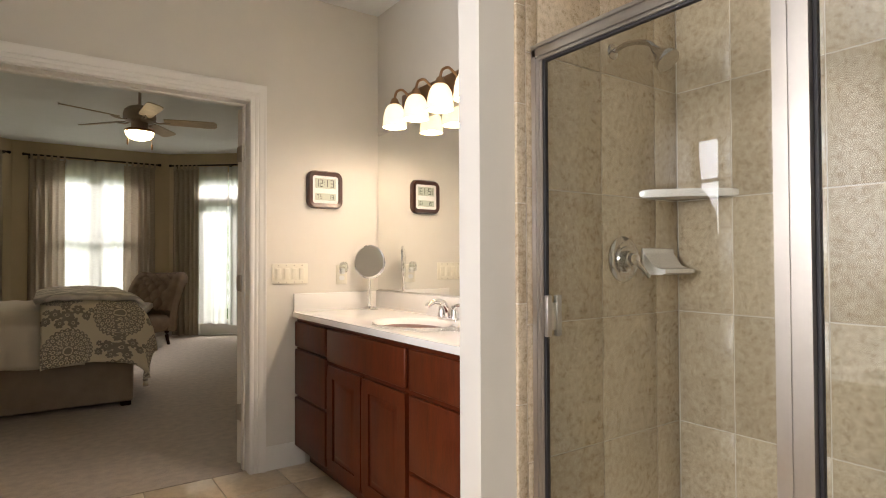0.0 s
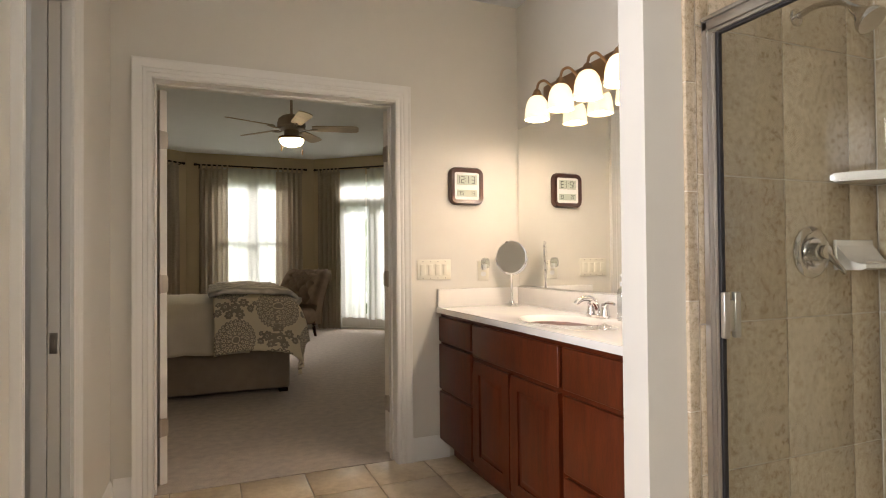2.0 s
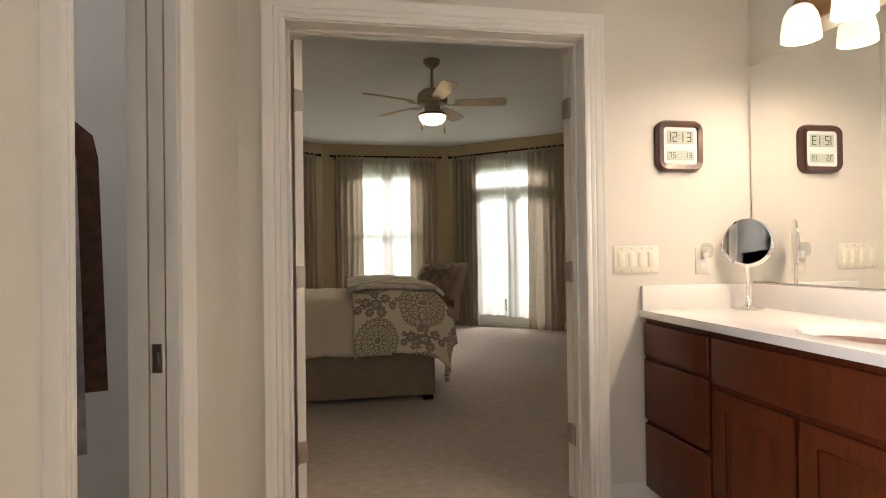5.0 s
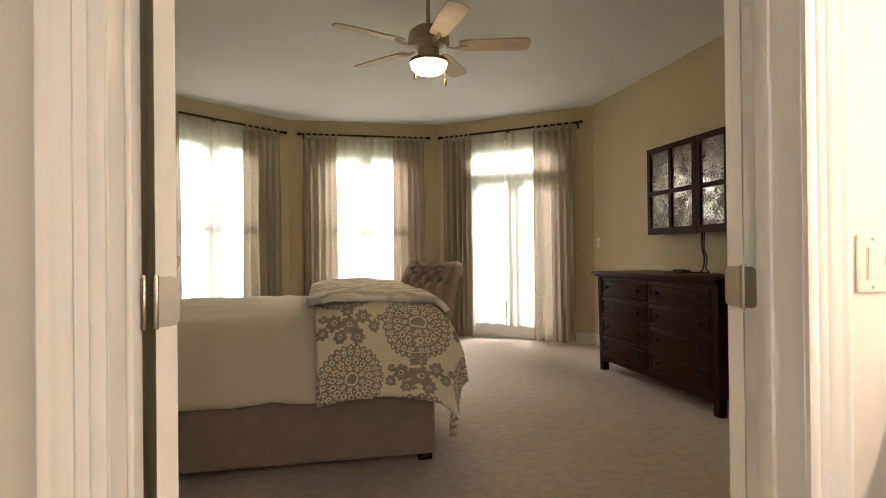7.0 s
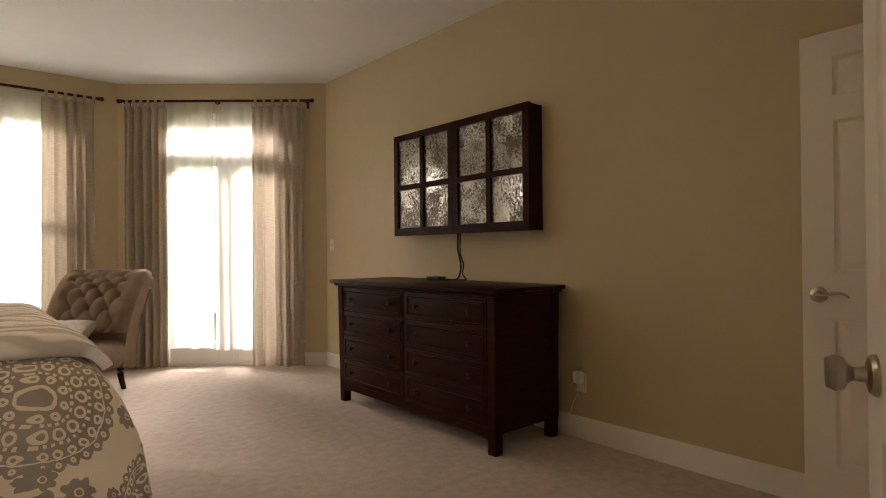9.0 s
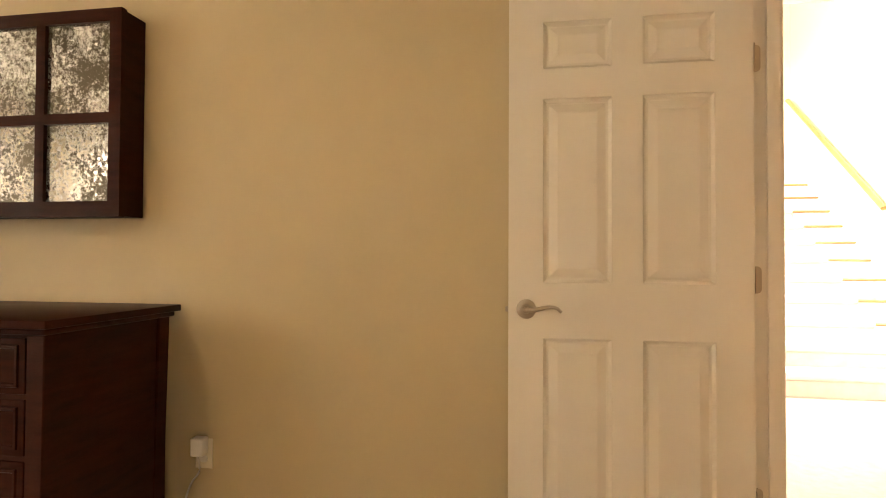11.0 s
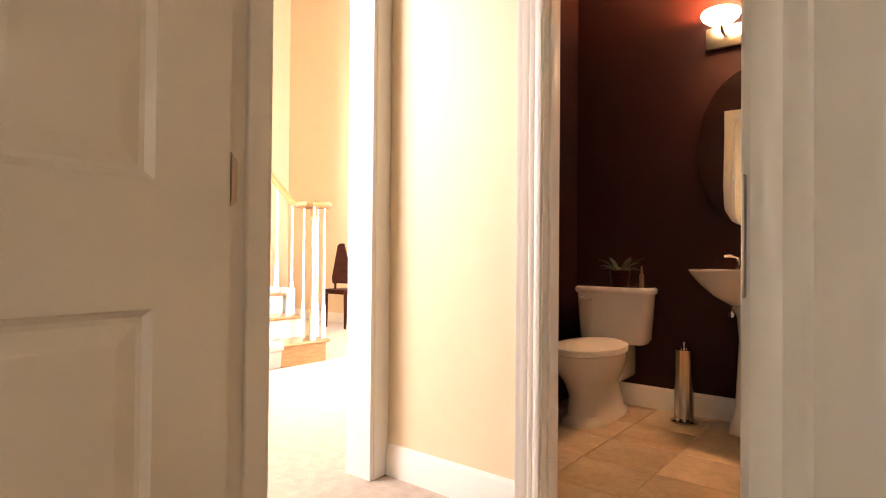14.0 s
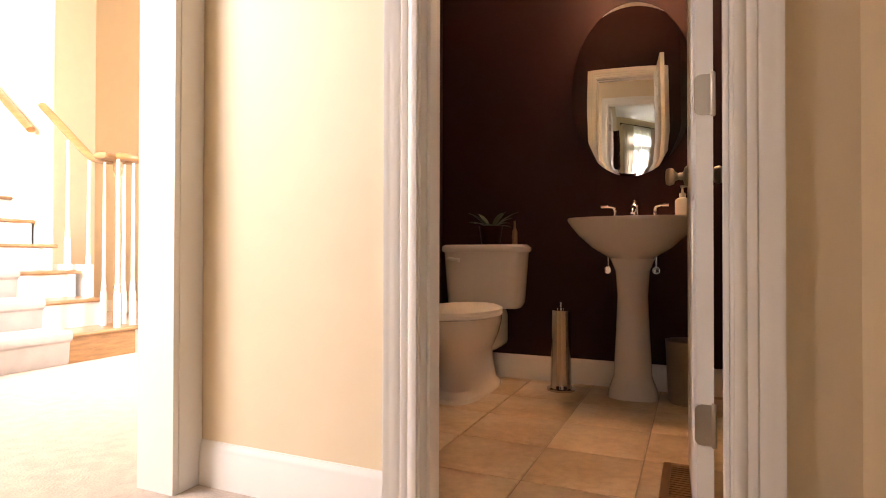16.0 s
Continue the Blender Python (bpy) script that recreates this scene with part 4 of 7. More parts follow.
half = [(0.795, 0.027), (0.815, 0.027), (0.815, 0.024), (0.838, 0.024), (0.838, 0.029), (0.855, 0.029), (0.855, 0.024), (0.872, 0.024)]
prism(bm, [(1.742 - w_, y) for y, w_ in half] + [(1.742 + w_, y) for y, w_ in half[::-1]], 0.10, 1.872)
part("post", bm, "frame_metal", SH)
for y0, y1 in ((1.597, 1.608), (0.785, 0.795)):
    bm = bmesh.new()
    soft_box(bm, 1.734, 1.750, y0, y1, 0.12, 1.832, 0.002)
    part("gasket", bm, "black", SH, "black rubber gasket")
bm = bmesh.new()
soft_box(bm, 1.734, 1.750, 0.872, 1.597, 1.822, 1.832, 0.002)
part("gasket", bm, "black", SH, "black rubber gasket")
for y0, y1 in ((0.872, 1.6), (-0.6, 0.79)):
    bm = bmesh.new()
    add_box(bm, 1.740, 1.744, y0, y1, 0.12, 1.826)
    p_ = part("pane", bm, "shower_glass", SH, "clear glass pane", smooth=False)
    p_.visible_shadow = False
bm = bmesh.new()
soft_box(bm, 1.708, 1.73, 1.565, 1.582, 0.91, 1.045, 0.004)
soft_box(bm, 1.752, 1.775, 1.565, 1.582, 0.91, 1.045, 0.004)
soft_box(bm, 1.73, 1.752, 1.568, 1.579, 0.93, 1.02, 0.002)
part("pull", bm, "frame_metal", SH, "satin metal door pull")
bm = bmesh.new()
soft_box(bm, 1.70, 1.79, -0.6, 1.648, -0.006, 0.10, 0.006)
part("curb", bm, "marble", SH, "white marble curb")
bm = bmesh.new()
add_box(bm, 1.79, 2.57, -0.6, 1.65, -0.006, 0.03)
solo("shower_floor", bm, "marble", kind="structure", smooth=False)

SHH = thing("wall_shower", "chrome shower head on a curved arm", "shower head")
bm = bmesh.new()
lathe(bm, [(0.03, 0), (0.03, 0.004), (0.012, 0.012)], 20, Matrix.Translation((2.15, 1.649, 1.955)) @ Matrix.Rotation(radians(90), 4, "X"))
tube(bm, curve_pts([(2.15, 1.645, 1.955), (2.15, 1.58, 1.965), (2.15, 1.50, 1.945), (2.15, 1.46, 1.91)], 6), 0.010, 12)
part("arm", bm, "valve_chrome", SHH)
bm = bmesh.new()
lathe(bm, [(0.013, 0.02), (0.018, 0.0), (0.024, -0.02), (0.040, -0.045), (0.044, -0.058), (0.042, -0.066), (0.0, -0.064)], 26, Matrix.Translation((2.15, 1.455, 1.90)) @ Matrix.Rotation(radians(-42), 4, "X"))
part("head", bm, "valve_chrome", SHH)

SV = thing("shower_valve", "round chrome shower valve with a lever", "shower valve", at=pose(2.20, 1.649, 1.162))
bm = bmesh.new()
lathe(bm, [(0.0, 0.0), (0.087, 0.0), (0.088, 0.006), (0.080, 0.014), (0.068, 0.017), (0.058, 0.012), (0.050, 0.012), (0.046, 0.020), (0.0, 0.020)], 40, Matrix.Rotation(radians(90), 4, "X"), cap=False)
part("escutcheon", bm, "valve_chrome", SV)
bm = bmesh.new()
lathe(bm, [(0.033, 0.012), (0.031, 0.04), (0.024, 0.043), (0.024, 0.06), (0.0, 0.062)], 26, Matrix.Rotation(radians(90), 4, "X"))
part("barrel", bm, "valve_chrome", SV)
bm = bmesh.new()
tube(bm, curve_pts([(0.0, -0.052, 0.0), (0.02, -0.058, -0.02), (0.05, -0.07, -0.055), (0.06, -0.075, -0.072)], 5), 0.011, 10, 0.007)
part("lever", bm, "valve_chrome", SV)


def corner_shelf(z, r, t=0.022):
    b = bmesh.new()
    o = [(2.569, 1.649)] + [(2.569 - r * math.cos(radians(a)) * (1 - 0.18 * math.sin(radians(2 * a))), 1.649 - r * math.sin(radians(a)) * (1 - 0.18 * math.sin(radians(2 * a)))) for a in range(0, 91, 6)]
    prism(b, o, z, z + t)
    bmesh.ops.bevel(b, geom=[e for e in b.edges if abs(e.verts[0].co.z - e.verts[1].co.z) < 1e-5], offset=0.005, segments=2, affect="EDGES")
    return solo("corner_shelf", b, "porcelain", "white ceramic corner shelf set in the shower tiles", "shelf")


corner_shelf(1.405, 0.26, 0.03)
SD = thing("soap_dish", "white ceramic soap dish set in the shower tiles", "soap dish")
bm = bmesh.new()
soft_box(bm, 2.315, 2.520, 1.636, 1.650, 1.10, 1.205, 0.006, 3)
part("back", bm, "porcelain", SD)
bm = bmesh.new()
prism(bm, [(1.640, 1.19), (1.622, 1.165), (1.60, 1.135), (1.565, 1.122), (1.545, 1.122), (1.543, 1.108), (1.56, 1.100), (1.640, 1.100)], 2.32, 2.515, "x")
part("tray", bm, "porcelain", SD)

# tub deck with its filler, mirrored in the shower glass
TD = thing("bathtub", "white drop-in bathtub in a marble deck", "bathtub")
bm = bmesh.new()
for x0, x1, y0, y1 in ((-1.99, -0.42, 1.55, 1.745), (-1.99, -0.42, -0.2, 0.0), (-1.99, -1.80, 0.0, 1.55), (-0.62, -0.42, 0.0, 1.55)):
    add_box(bm, x0, x1, y0, y1, -0.006, 0.50)
part("deck", bm, "marble", TD, smooth=False)
bm = bmesh.new()
rr = []
for f, z in ((1.06, 0.502), (1.05, 0.525), (1.0, 0.53), (0.94, 0.52), (0.88, 0.35), (0.8, 0.14), (0.5, 0.10)):
    rr.append([bm.verts.new((-1.21 + 0.58 * f * math.copysign(abs(math.cos(a)) ** 0.6, math.cos(a)), 0.775 + 0.76 * f * math.copysign(abs(math.sin(a)) ** 0.6, math.sin(a)), z)) for a in [2 * math.pi * i / 40 for i in range(40)]])
for r0, r1 in zip(rr, rr[1:]):
    for i in range(40):
        bm.faces.new((r0[i], r0[(i + 1) % 40], r1[(i + 1) % 40], r1[i]))
bm.faces.new(rr[-1])
part("tub", bm, "porcelain", TD)
tf = faucet(pose(-0.52, 1.2, 0.50, 0, 0, -90))
tf["label"] = "chrome two-handle tub filler on the deck"

# pale framed panel hung low on the tub wall
FP = thing("framed_panel", "pale framed panel on the white wall", "picture frame")
bm = bmesh.new()
m_ = face_frame((0, 1.76), (1, 0))
sweep_profile(bm, [(-0.72, 0.42), (-0.72, 0.87), (-0.295, 0.87), (-0.295, 0.42), (-0.72, 0.42)], [(0, 0), (0, 0.012), (0.02, 0.022), (0.05, 0.03), (0.06, 0.03), (0.06, 0)], m_)
part("frame", bm, "trim", FP)
bm = bmesh.new()
add_box(bm, -0.72, -0.295, 1.748, 1.757, 0.42, 0.87)
part("backing", bm, mat("pale grey print", (0.62, 0.64, 0.60), 0.6, scale=4, vary=0.12, fine=12, bump=0.02), FP, smooth=False)

# clothes hanging in the closet
M["knit"] = mat("brown knit", (0.12, 0.06, 0.035), 0.9, scale=30, vary=0.4, fine=200, bump=0.5)
M["shirt"] = mat("grey shirt cloth", (0.45, 0.42, 0.42), 0.9, scale=20, vary=0.3, fine=240, bump=0.4)
bm = bmesh.new()
tube(bm, [(-0.75, 1.88, 1.72), (-0.75, 3.39, 1.72)], 0.015, 12)
solo("closet_rod", bm, "chrome", "chrome hanging rod across the closet", "clothes rail")
for i, (yy, mtl, lo) in enumerate(((2.55, "knit", 0.75), (2.68, "shirt", 0.45), (2.80, "knit", 0.6), (2.95, "shirt", 0.55), (3.1, "knit", 0.7))):
    bm = bmesh.new()
    rr = []
    for k in range(14):
        f = k / 13
        z = 1.66 + (lo - 1.66) * f
        w_ = 0.07 + 0.18 * min(1, f * 6) + 0.03 * f
        rr.append([bm.verts.new((-0.75 + w_ * math.cos(a), yy + (0.025 + 0.012 * math.sin(7 * a + i + 3 * f)) * math.sin(a), z)) for a in [2 * math.pi * j / 20 for j in range(20)]])
    for r0, r1 in zip(rr, rr[1:]):
        for j in range(20):
            bm.faces.new((r0[j], r0[(j + 1) % 20], r1[(j + 1) % 20], r1[j]))
    bm.faces.new(rr[0])
    bm.faces.new(rr[-1])
    tube(bm, curve_pts([(-0.75, yy, 1.655), (-0.75, yy, 1.70), (-0.735, yy, 1.735), (-0.755, yy, 1.742), (-0.77, yy, 1.725)], 4), 0.003, 6)
    solo("garment", bm, mtl, "folded garment on a hanger in the closet" if mtl == "knit" else "grey shirt on a hanger in the closet", "clothing", "clothes in the closet")


# ---- bedroom: windows, curtains ----
def window_unit(name, origin, along, length, wall_t, s0, s1, z0, z1, kind_):
    """A window or glazed door in its opening: frame, sashes, bars and panes as parts."""
    m = face_frame(origin, along)
    ob = thing(name, "", kind="structure")
    w = s1 - s0
    t = bmesh.new()
    f = 0.05
    for a, b, c, d in ((s0, s0 + f, z0, z1), (s1 - f, s1, z0, z1), (s0 + f, s1 - f, z1 - f, z1), (s0 + f, s1 - f, z0, z0 + 0.03)):
        soft_box(t, a, b, 0.02, wall_t - 0.01, c, d, 0.003, 1, m)
    part("window_frame", t, "trim", ob)
    mid = (s0 + s1) / 2
    t = bmesh.new()
    bars = [(mid - 0.045, mid + 0.045, z0 + 0.03, z1 - f)]
    panes = []
    if kind_ == "door":
        zt = 2.10
        bars = [(mid - 0.06, mid + 0.06, z0 + 0.03, zt), (s0 + f, s1 - f, zt, zt + 0.09)]
        for a, b in ((s0 + f, mid - 0.06), (mid + 0.06, s1 - f)):
            bars += [(a, a + 0.07, z0 + 0.03, zt), (a + 0.07, b, z0 + 0.03, z0 + 0.24), (a + 0.07, b, zt - 0.09, zt)]
            panes.append((a + 0.07, b, z0 + 0.24, zt - 0.09))
        panes.append((s0 + f, s1 - f, zt + 0.09, z1 - f))
    else:
        zm = (z0 + z1) / 2
        for a, b in ((s0 + f, mid - 0.045), (mid + 0.045, s1 - f)):
            bars += [(a, b, zm - 0.025, zm + 0.025), (a, a + 0.035, z0 + 0.03, z1 - f), (b - 0.035, b, z0 + 0.03, z1 - f), (a, b, z0 + 0.03, z0 + 0.08), (a, b, z1 - f - 0.04, z1 - f)]
            panes += [(a, b, z0 + 0.06, zm - 0.02), (a, b, zm + 0.02, z1 - f - 0.03)]
    for a, b, c, d in bars:
        soft_box(t, a, b, 0.055, 0.095, c, d, 0.003, 1, m)
    part("sash", t, "trim", ob)
    for a, b, c, d in panes:
        t = bmesh.new()
        add_box(t, a - 0.005, b + 0.005, 0.073, 0.077, c - 0.005, d + 0.005, m)
        p_ = part("pane", t, "glass", ob, smooth=False)
        p_.visible_shadow = False
    t = bmesh.new()
    path = [(s0, z0 if kind_ == "door" else z0), (s0, z1), (s1, z1), (s1, z0)]
    sweep_profile(t, path, [(a * 0.8, h * 0.8) for a, h in SLIM], m)
    part("window_casing", t, "trim", ob)
    if kind_ != "door":
        t = bmesh.new()
        soft_box(t, s0 - 0.09, s1 + 0.09, -0.045, 0.05, z0 - 0.025, z0, 0.005, 2, m)
        soft_box(t, s0 - 0.07, s1 + 0.07, -0.015, 0.0, z0 - 0.09, z0 - 0.025, 0.003, 1, m)
        part("window_sill", t, "trim", ob)
    else:
        for s in (-0.09, 0.09):
            t = bmesh.new()
            tube(t, [m @ Vector((mid + s, 0.055, 1.0)), m @ Vector((mid + s, 0.02, 1.0)), m @ Vector((mid + s * 0.4, 0.012, 1.0))], 0.008, 8)
            part("handle", t, "nickel", ob, "brushed nickel lever")
    return ob


uC = (CR[0] - BAY_R[0], CR[1] - BAY_R[1])
uA = (BAY_L[0] - CL[0], BAY_L[1] - CL[1])
window_unit("window_1", BAY_L, (1, 0), 1.97, 0.14, 0.405, 1.565, 0.55, 2.47, "window")
window_unit("window_2", CL, uA, dA, 0.14, dA / 2 - 0.58, dA / 2 + 0.58, 0.55, 2.47, "window")
window_unit("door_patio", BAY_R, uC, dC, 0.14, dC / 2 - 0.60, dC / 2 + 0.60, 0.0, 2.47, "door")


def drape(ob_name, m, s0, s1, z0, z1, folds, depth, off, material, label, group, seed, flare=0.05, head=0.05):
    """A hanging panel of cloth with uneven pleats, tab-topped."""
    rnd = random.Random(seed)
    ns, nz = int(folds * 10), 16
    ph = [rnd.uniform(-0.6, 0.6) for _ in range(12)]
    bm = bmesh.new()
    grid = []
    for j in range(nz + 1):
        f = j / nz
        z = z1 + (z0 - z1) * f
        row = []
        for i in range(ns + 1):
            g = i / ns
            a = 2 * math.pi * folds * (g + 0.018 * math.sin(9 * g + ph[0]) + 0.012 * math.sin(3 * f + 5 * g + ph[1]))
            k = depth * (0.55 + 0.45 * f) * (1 + 0.35 * math.sin(5 * g + ph[2]))
            widen = 1 + flare * f * math.sin(math.pi * f / 1.6)
            s = (s0 + s1) / 2 + (g - 0.5) * (s1 - s0) * widen + 0.25 * k * math.cos(a)
            y = -off + k * math.sin(a) + 0.006 * math.sin(11 * f + 7 * g)
            sag = 0.012 * abs(math.sin(math.pi * folds * g)) * (1 - f) ** 8
            row.append(bm.verts.new(m @ Vector((s, y, z - sag + 0.006 * math.sin(17 * g + ph[3]) * f))))
        grid.append(row)
    for j in range(nz):
        for i in range(ns):
            bm.faces.new((grid[j][i], grid[j][i + 1], grid[j + 1][i + 1], grid[j + 1][i]))
    ob = thing(ob_name, label, "curtain", group)
    part("cloth", bm, material, ob)
    if head:
        for i in range(int(folds) + 1):
            g = min(1, max(0, (i + 0.5) / (folds + 0.5)))
            s = s0 + g * (s1 - s0)
            t = bmesh.new()
            soft_box(t, s - 0.014, s + 0.014, -off - 0.02, -off - 0.0165, z1 - 0.03, z1 + head, 0.001, 1, m)
            soft_box(t, s - 0.014, s + 0.014, -off + 0.0165, -off + 0.02, z1 - 0.03, z1 + head, 0.001, 1, m)
            soft_box(t, s - 0.014, s + 0.014, -off - 0.02, -off + 0.02, z1 + head, z1 + head + 0.003, 0.001, 1, m)
            part("tab", t, material, ob)
    return ob


def rod(m, s0, s1, z, off):
    ob = thing("curtain_rod", "dark iron curtain rod with small finials", "curtain rod", "bay curtain rods")
    t = bmesh.new()
    tube(t, [m @ Vector((s0, -off, z)), m @ Vector((s1, -off, z))], 0.0125, 12)
    part("pole", t, "iron", ob)
    for s, d in ((s0, -1), (s1, 1)):
        t = bmesh.new()
        lathe(t, [(0.0125, 0), (0.018, 0.004), (0.018, 0.012), (0.012, 0.016), (0.02, 0.024), (0.022, 0.034), (0.014, 0.046), (0.0, 0.05)], 14, m @ Matrix.Translation((s, -off, z)) @ Matrix.Rotation(radians(90 * d), 4, "Y"))
        part("finial", t, "iron", ob)
    for s in (s0 + 0.03, (s0 + s1) / 2, s1 - 0.03):
        t = bmesh.new()
        soft_box(t, s - 0.012, s + 0.012, -0.004, 0.0, z - 0.06, z + 0.02, 0.001, 1, m)
        tube(t, [m @ Vector((s, -0.003, z - 0.02)), m @ Vector((s, -off, z - 0.02)), m @ Vector((s, -off, z))], 0.007, 8)
        part("bracket", t, "iron", ob)
    return ob


RZ, OFF = 2.635, 0.085
fB = face_frame(BAY_L, (1, 0))
fC = face_frame(BAY_R, uC)
fA = face_frame(CL, uA)
rod(fB, 0.16, 1.79, RZ, OFF)
rod(fC, 0.09, 1.93, RZ, OFF)
rod(fA, 0.12, 1.95, RZ, OFF)
L_LIN = "beige linen tab-top curtain panel hanging to the carpet"
L_SHE = "white sheer curtain hanging from the rod"
for m_, a, b, sd, fo in ((fB, 0.18, 0.60, 1, 5), (fB, 1.335, 1.75, 2, 5), (fC, 0.11, 0.53, 3, 5.5), (fC, 1.36, 1.87, 4, 5.5), (fA, 0.14, 0.62, 5, 5.5), (fA, 1.38, 1.90, 6, 5.5)):
    drape("curtain", m_, a, b, 0.012, RZ - 0.045, fo, 0.032, OFF, "linen", L_LIN, "linen curtains", sd)
for m_, a, b, z0, sd in ((fB, 0.50, 0.985, 0.25, 11), (fB, 0.965, 1.45, 0.25, 12), (fC, 0.45, 0.97, 0.19, 13), (fC, 0.99, 1.46, 0.17, 14), (fA, 0.52, 1.0, 0.25, 15), (fA, 0.99, 1.48, 0.25, 16)):
    drape("sheer_curtain", m_, a, b, z0, RZ - 0.012, 4.5, 0.016, OFF - 0.034, "sheer", L_SHE, "sheer curtains", sd, 0.02, 0)

# woods and sky beyond the bay: a backdrop with daylight put into its emission
m, n, l, p = nodes_of("glowing woods")
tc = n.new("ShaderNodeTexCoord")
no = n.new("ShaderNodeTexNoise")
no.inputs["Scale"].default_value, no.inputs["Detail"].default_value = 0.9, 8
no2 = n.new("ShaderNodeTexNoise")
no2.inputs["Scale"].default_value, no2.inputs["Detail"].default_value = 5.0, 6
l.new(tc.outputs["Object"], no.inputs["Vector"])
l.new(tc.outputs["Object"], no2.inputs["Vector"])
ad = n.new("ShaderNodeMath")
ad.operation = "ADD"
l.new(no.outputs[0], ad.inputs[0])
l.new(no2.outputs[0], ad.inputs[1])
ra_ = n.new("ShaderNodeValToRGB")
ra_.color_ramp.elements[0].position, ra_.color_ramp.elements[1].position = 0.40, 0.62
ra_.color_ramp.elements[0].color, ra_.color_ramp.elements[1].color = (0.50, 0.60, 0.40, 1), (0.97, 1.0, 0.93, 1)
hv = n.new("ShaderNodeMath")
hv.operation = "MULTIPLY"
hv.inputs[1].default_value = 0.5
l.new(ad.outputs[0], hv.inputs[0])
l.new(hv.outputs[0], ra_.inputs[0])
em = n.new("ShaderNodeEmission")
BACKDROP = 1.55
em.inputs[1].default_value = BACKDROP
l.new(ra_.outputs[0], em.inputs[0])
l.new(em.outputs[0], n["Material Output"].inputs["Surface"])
M["woods"] = m
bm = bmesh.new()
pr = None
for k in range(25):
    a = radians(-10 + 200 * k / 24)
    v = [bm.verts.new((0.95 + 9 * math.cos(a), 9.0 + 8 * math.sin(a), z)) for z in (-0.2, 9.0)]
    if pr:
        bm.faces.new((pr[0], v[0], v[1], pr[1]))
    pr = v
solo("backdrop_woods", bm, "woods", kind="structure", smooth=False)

# ---- bed ----
BX0, BX1, BY0, BY1 = -1.47, 0.955, 5.44, 7.06
BED = thing("bed", "upholstered taupe platform bed with a tufted headboard", "bed")
bm = bmesh.new()
soft_box(bm, BX0, BX1, BY0, BY1, 0.035, 0.385, 0.025, 4)
part("base", bm, "upholstery", BED)
for x, y in ((BX1 - 0.09, BY0 + 0.02), (BX1 - 0.09, BY1 - 0.1), (BX0 + 0.05, BY0 + 0.02), (BX0 + 0.05, BY1 - 0.1)):
    bm = bmesh.new()
    soft_box(bm, x, x + 0.075, y, y + 0.08, 0, 0.04, 0.004)
    part("foot", bm, "espresso", BED, "dark wooden foot block")
bm = bmesh.new()
soft_box(bm, BX0 + 0.03, BX1 - 0.05, BY0 + 0.03, BY1 - 0.03, 0.38, 0.73, 0.07, 5)
part("mattress", bm, "sheet", BED)


def tufted(w, h, rows_, cols_, bulge=0.03, curve=None, nx=60, nz=40):
    """A buttoned, diamond-tufted pad in the xz plane, bulging to -y."""
    b = bmesh.new()
    pins = []
    for r in range(rows_):
        for c in range(cols_ + (r % 2)):
            x = (c + 0.5 - 0.5 * (r % 2)) / cols_ * w
            pins.append((x, (r + 0.7) / (rows_ + 0.4) * h))
    grid = []
    for j in range(nz + 1):
        row = []
        for i in range(nx + 1):
            x, z = w * i / nx, h * j / nz
            u, v = x / (w / cols_), z / (h / (rows_ + 0.4)) - 0.7
            d1 = abs(((u - 0.5 + v / 2) % 1.0) - 0.5)
            d2 = abs(((u - 0.5 - v / 2) % 1.0) - 0.5)
            crease = min(1, (0.5 - d1) * 5) ** 0.5 * min(1, (0.5 - d2) * 5) ** 0.5
            near = min(math.hypot(x - a, z - c) for a, c in pins)
            y = -bulge * (0.45 + 0.55 * crease) * (1 - 0.75 * math.exp(-(near / (0.16 * w / cols_)) ** 2))
            edge_ = min(1, min(i, nx - i) / (nx * 0.05), min(j, nz - j) / (nz * 0.06))
            y *= math.sin(math.pi / 2 * max(0, edge_))
            row.append(b.verts.new((x, y, z)))
        grid.append(row)
    for j in range(nz):
        for i in range(nx):
            b.faces.new((grid[j][i], grid[j][i + 1], grid[j + 1][i + 1], grid[j + 1][i]))
    return b, pins


bm = bmesh.new()
soft_box(bm, BX0 - 0.14, BX0 - 0.01, BY0 - 0.03, BY1 + 0.03, 0.02, 1.30, 0.03, 4)
hb = part("headboard", bm, "upholstery", BED)
bm, pins = tufted(1.5, 0.54, 4, 7, 0.035)
bm.transform(Matrix.Translation((BX0 - 0.012, BY0 + 0.06, 0.70)) @ Matrix.Rotation(radians(90), 4, "Z"))
part("tufted_panel", bm, "upholstery", hb, "diamond-tufted panel")


